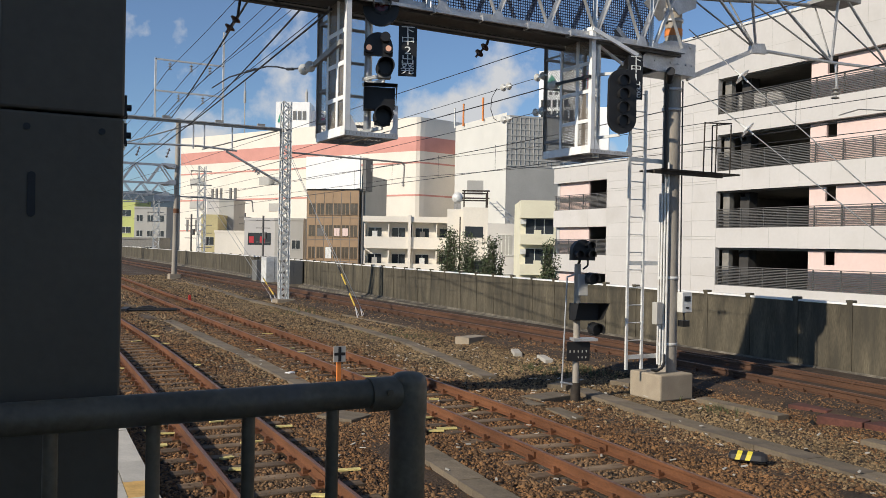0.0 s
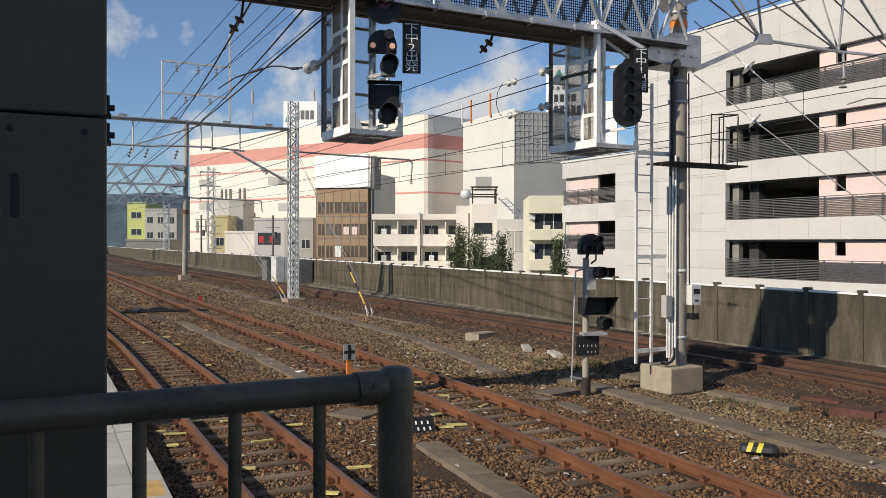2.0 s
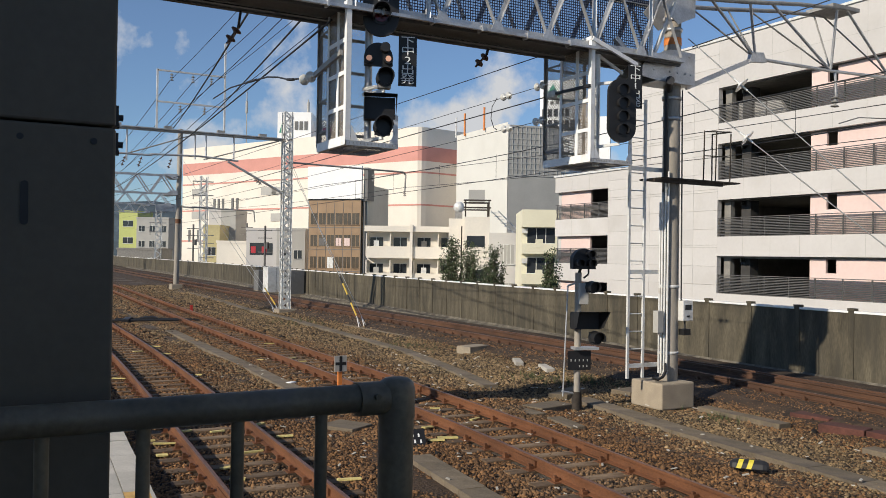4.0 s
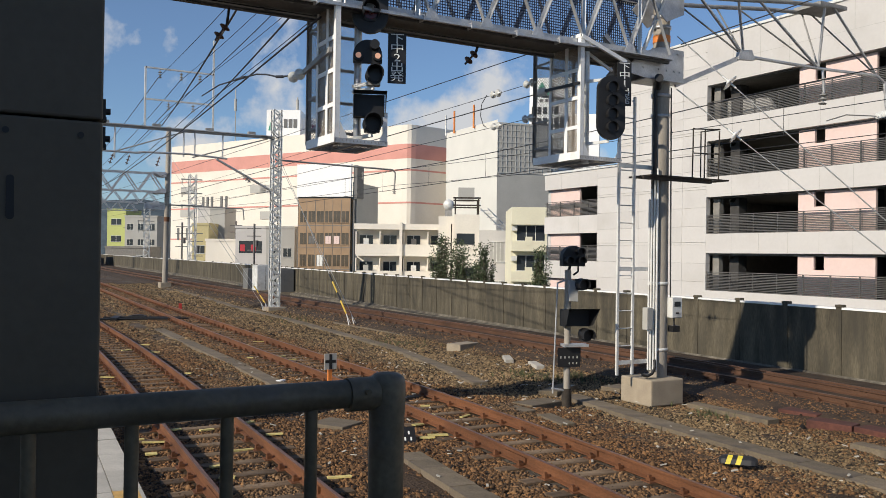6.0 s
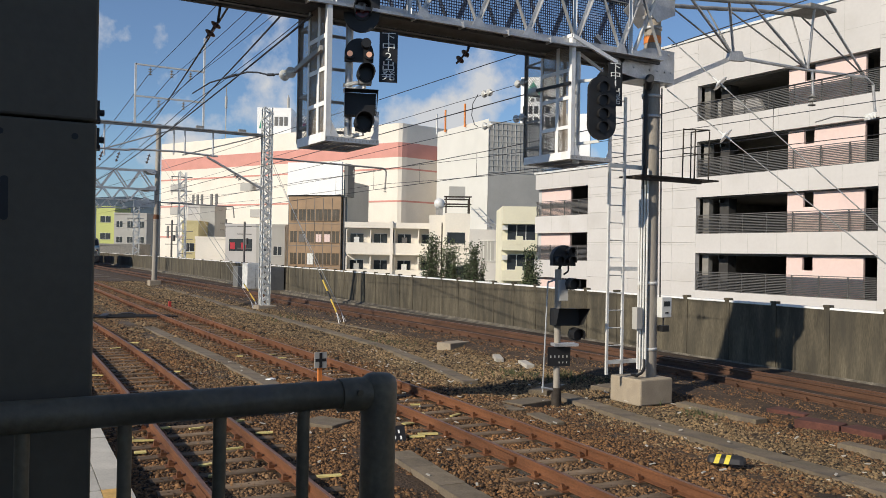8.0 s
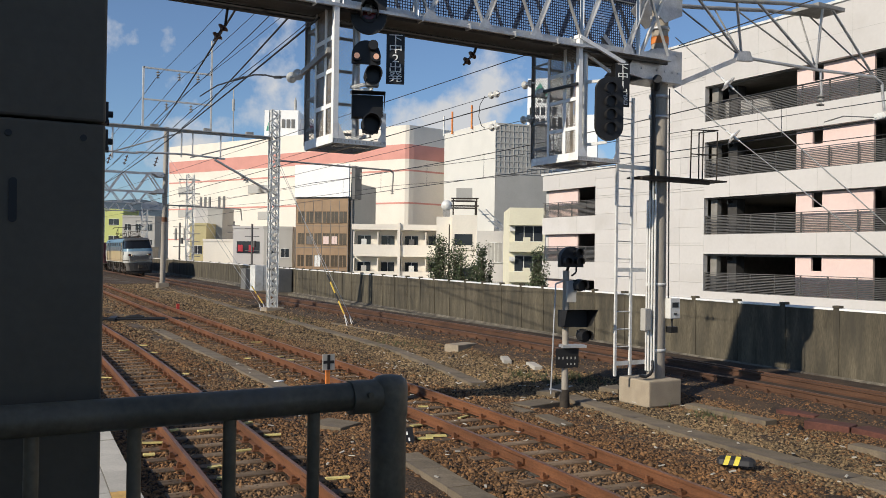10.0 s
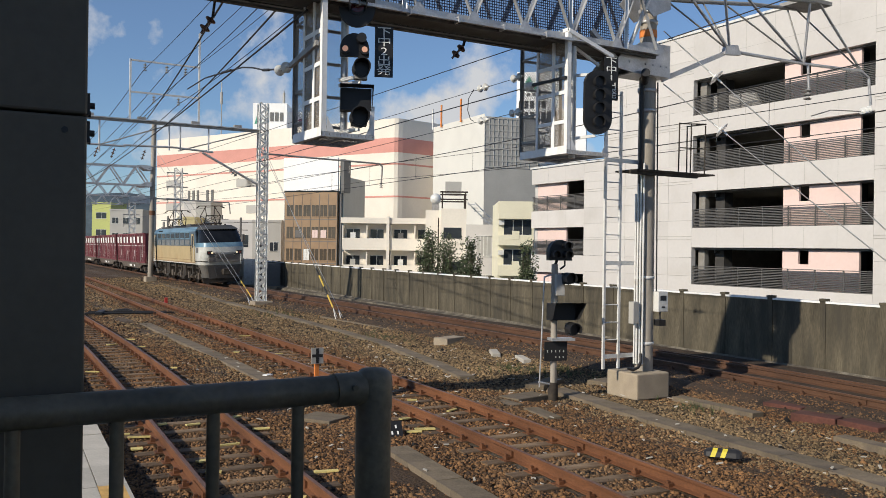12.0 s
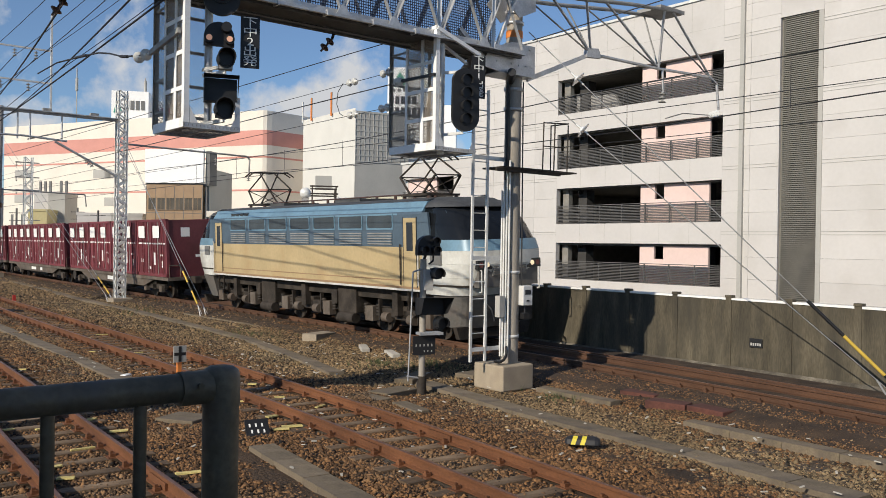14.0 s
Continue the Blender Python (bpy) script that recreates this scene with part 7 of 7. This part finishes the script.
def point_machine():
    t = thing("point_machine", pose(-35.6, 6.0, -0.2, 0, 0, 75), "black point machine with rods reaching under the track", "point machine")
    part("case", S().box(-0.4, 0.3, -0.2, 0.2, 0, 0.2), BLACK, t, bevel=0.03)
    part("lid", S().box(-0.25, 0.2, -0.16, 0.16, 0.202, 0.235), BLACK, t)
    for y in (-0.55, -0.3, 0.5):
        part("rod", S().tube((-1.4, y, 0.1), (1.6, y * 0.6, 0.1), 0.035, 8), BLACK, t)
    part("crank", S().box(-1.0, -0.75, -0.7, 0.6, 0.06, 0.16), BLACK, t)
    part("base_timber", S().box(-0.9, 1.5, -0.5, -0.3, -0.05, 0.06).box(-0.9, 1.5, 0.3, 0.5, -0.05, 0.06), WOOD, t)
    part("rod", S().tube((0.4, 0, 0.12), (1.9, 0.05, 0.08), 0.03, 8), BLACK, t)
    r = thing("red_marker", pose(-40.9, 8.75, -0.2), "small red marker peg beside the rail", "marker")
    part("peg", S().box(-0.05, 0.05, -0.06, 0.06, 0, 0.34), RED, r)


point_machine()


def cabinet(x, y, lab, mat, w, d, h):
    t = thing("trackside_cabinet", pose(x, y, -0.2), lab, "cabinet")
    part("body", S().box(-d / 2, d / 2, -w / 2, w / 2, 0.12, h), mat, t, bevel=0.02)
    part("plinth", S().box(-d / 2 - 0.05, d / 2 + 0.05, -w / 2 - 0.05, w / 2 + 0.05, -0.1, 0.12), CONCRETE, t)
    part("door_line", S().box(d / 2, d / 2 + 0.006, -0.01, 0.01, 0.2, h - 0.1), DARKCLAD, t)


cabinet(-58.5, 18.2, "white steel trackside cabinet in front of the wall", PAINTED, 1.2, 1.2, 1.9)
cabinet(-61.5, 18.6, "dark grey trackside cabinet in front of the wall", DARKCLAD, 1.6, 1.2, 1.6)
cabinet(-55.4, 18.6, "dark grey steel gate panel in the wall", DARKCLAD, 1.4, 0.6, 1.7)

# worn yellow paint marks on sleepers and stray chips of wood
chip = S().box(-0.11, 0.11, -0.045, 0.045, 0.0, 0.02).mesh("yellow_chip", PALEYELLOW)
rng = random.Random(4)
chips = thing("paint_marks", pose(0, 0, 0), "faded yellow paint marks on the sleepers", "paint mark")
for c, xs in ((TRACK_A, (-14.5, -8)), (TRACK_B, (-17, -5.5)), (TRACK_A, (-26, -18)), (TRACK_B, (-26, -20))):
    for i in range(16 if xs[1] > -10 else 6):
        x = rng.uniform(*xs)
        ob = new("yellow_mark", chip)
        ob.parent = chips
        ob.matrix_basis = pose(x, c(x) + rng.choice((-1.0, -0.85, -0.3, 0.0, 0.3, 0.8, 0.95)) + rng.uniform(-0.1, 0.1), -0.155, 0, 0, rng.uniform(55, 120)) @ Matrix.Diagonal((rng.uniform(0.6, 1.5), rng.uniform(0.6, 1.2), 1, 1))

WEED = material("dry green weed", (0.085, 0.1, 0.04), 0.8, var=0.3, island=0.5, bump=0)


def weeds(name, spots, seed):
    rg, sh = random.Random(seed), S()
    for x, y, n, spread in spots:
        for k in range(n):
            px, py = x + rg.gauss(0, spread), y + rg.gauss(0, spread * 0.6)
            for b in range(9):
                a, t = rg.uniform(0, 6.28), rg.uniform(0.03, 0.12)
                tip = Vector((px + math.cos(a) * t, py + math.sin(a) * t, -0.24 + rg.uniform(0.05, 0.16)))
                side = Vector((-math.sin(a), math.cos(a), 0)) * 0.006
                base = Vector((px, py, -0.26))
                sh.add([base - side, base + side, tip], [(0, 1, 2)])
    tagged(part(name, sh, WEED), "sparse dry green weeds growing in the ballast", "weeds", kind="stuff")


weeds("weeds", ((-16.3, 11.6, 60, 0.5), (-15.4, 12.6, 50, 0.5), (-34.0, 12.0, 60, 1.4), (-24, 11.8, 50, 1.0), (-11.0, 11.9, 25, 0.4)), 8)

chips2, rg = S(), random.Random(21)
for k in range(240):
    x, y = rg.uniform(-22, -4.5), rg.uniform(4.2, 12.4)
    if min(abs(abs(y - c(x)) - 0.5665) for c in (TRACK_A, TRACK_B)) < 0.12:
        continue
    L = rg.uniform(0.015, 0.05)
    chips2.box(-L, L, -0.014, 0.014, 0, 0.012, pose(x, y, -0.165 + 0.02 * rg.random(), rg.uniform(-20, 20), rg.uniform(-20, 20), rg.uniform(0, 180)))
tagged(part("wood_chips", chips2, PAVING), "pale splinters and litter scattered in the ballast", "litter", kind="stuff")

# ---- the loose stones ----
_unit = np.array([(1, 0, 0), (-1, 0, 0), (0, 1, 0), (0, -1, 0), (0, 0, 1), (0, 0, -1)], float)
_faces = np.array([(0, 2, 4), (2, 1, 4), (1, 3, 4), (3, 0, 4), (2, 0, 5), (1, 2, 5), (3, 1, 5), (0, 3, 5)])


def stones(name, count, x0, x1, y0, y1, size, seed, rusty, lab, reach):
    r = np.random.default_rng(seed)
    x = r.uniform(x0, x1, count)
    y = r.uniform(y0, y1, count)
    ok = np.ones(count, bool)
    lift = np.zeros(count)
    calm = np.ones(count)
    dmin = np.full(count, 99.0)
    for c in (TRACK_A, TRACK_B, TRACK_C):
        gx = np.arange(x0 - 1, x1 + 1.5, 0.5)
        cy = np.interp(x, gx, [c(g) for g in gx])
        d = np.abs(y - cy)
        ok &= (np.abs(d - 0.5665) > 0.1)
        dmin = np.minimum(dmin, d)
        lift = np.maximum(lift, np.clip((2.4 - d) / 1.0, 0, 1))
        if c is TRACK_A:
            ok &= y > cy - 1.3
        if c is TRACK_C:
            ok &= (d > 1.9) | (r.random(count) < 0.3)
        inside = d < 1.0
        ok &= ~(inside & (r.random(count) < 0.12))
        calm = np.minimum(calm, np.clip((d - 0.9) / 0.8, 0.12, 1.0))
    stained = dmin + r.normal(0, 0.5, count) < reach
    ok &= stained if rusty else ~stained
    far = np.abs(y - np.interp(x, gx, [TRACK_C(g) for g in gx]))
    x, y, lift, calm, far = x[ok], y[ok], lift[ok], calm[ok], far[ok]
    n = len(x)
    z = np.array([-0.27 + 0.082 * l + k * (0.06 * noise.noise((a * 0.5, b * 0.5, 1)) + 0.03 * noise.noise((a * 1.7, b * 1.7, 4))) for a, b, l, k in zip(x, y, lift, calm)])
    z = np.maximum(z, np.interp(far, [0, 1.4, 2.5, 2.6], [RAISED - 0.17, RAISED - 0.195, -0.3, -9]))
    s = size * r.lognormal(0, 0.3, n) * np.where(far < 2.2, 0.7, 1.0)
    v = _unit[None] * (1 + r.uniform(-0.35, 0.35, (n, 6, 1))) + r.uniform(-0.25, 0.25, (n, 6, 3))
    v *= s[:, None, None] * np.stack([np.ones(n), r.uniform(0.6, 1, n), r.uniform(0.45, 0.85, n)], 1)[:, None, :]
    a = r.uniform(0, 6.283, n)
    t = r.uniform(-0.6, 0.6, n)
    vx, vy, vz = v[..., 0], v[..., 1], v[..., 2]
    vy, vz = vy * np.cos(t)[:, None] - vz * np.sin(t)[:, None], vy * np.sin(t)[:, None] + vz * np.cos(t)[:, None]
    vx, vy = vx * np.cos(a)[:, None] - vy * np.sin(a)[:, None], vx * np.sin(a)[:, None] + vy * np.cos(a)[:, None]
    p = np.stack([vx + x[:, None], vy + y[:, None], vz + (z + s * 0.15)[:, None]], -1).reshape(-1, 3)
    f = (_faces[None] + (np.arange(n) * 6)[:, None, None]).reshape(-1, 3)
    me = bpy.data.meshes.new(name)
    me.vertices.add(len(p))
    me.vertices.foreach_set("co", p.ravel())
    me.loops.add(f.size)
    me.loops.foreach_set("vertex_index", f.ravel().astype(np.int32))
    me.polygons.add(len(f))
    me.polygons.foreach_set("loop_start", (np.arange(len(f)) * 3).astype(np.int32))
    me.polygons.foreach_set("loop_total", np.full(len(f), 3, np.int32))
    me.update(calc_edges=True)
    me.validate()
    me.materials.append(RUSTSTONE if rusty else STONE)
    tagged(new(name, me), lab, "ballast", kind="stuff")


for rusty, lab in ((True, "rust brown crushed stones round the rails"), (False, "grey brown loose crushed stones")):
    stones("ballast_stones", 200000, -14, -3.5, 1.2, 16.6, 0.0235, 1, rusty, lab, 2.75)
    stones("ballast_stones", 130000, -26, -14, 1.2, 16.6, 0.029, 2, rusty, lab, 1.75)
    stones("ballast_stones", 68000, -44, -26, 2.0, 16.0, 0.035, 3, rusty, lab, 1.4)
    stones("ballast_stones", 34000, -75, -44, 4.0, 16.0, 0.05, 5, rusty, lab, 1.3)


def motions():
    """The train runs along the wall side track at a steady speed."""
    times = [0.5 * i for i in range(29)]

    def along(dx):
        rows = []
        for t in times:
            x = FRONT + SPEED * (t - 14.0) + dx + 1.6 * max(0.0, t - 13.5) ** 2
            rows.append((t, pose(x, TRACK_C(x), RAISED, CANT, 0, slope_angle(TRACK_C, x))))
        return rows

    walk(LOCO, along(0.0))
    for ob, off in WAGONS:
        walk(ob, along(off))
    for ob, off in CARRIED:
        walk(ob, along(off))
    # the wheels of the locomotive and of the first wagon turn
    for sets in (LOCO_SETS, WAGON_SETS):
        for ob, r in sets:
            spin, rows = math.degrees(SPEED / r), []
            place = ob.location.copy()
            n = int(14.0 * 30 / 1)
            for i in range(n + 1):
                t = i / 30
                rows.append((t, pose(place.x, place.y, place.z, 0, (spin * t) % 360, 0)))
            walk(ob, rows)


motions()
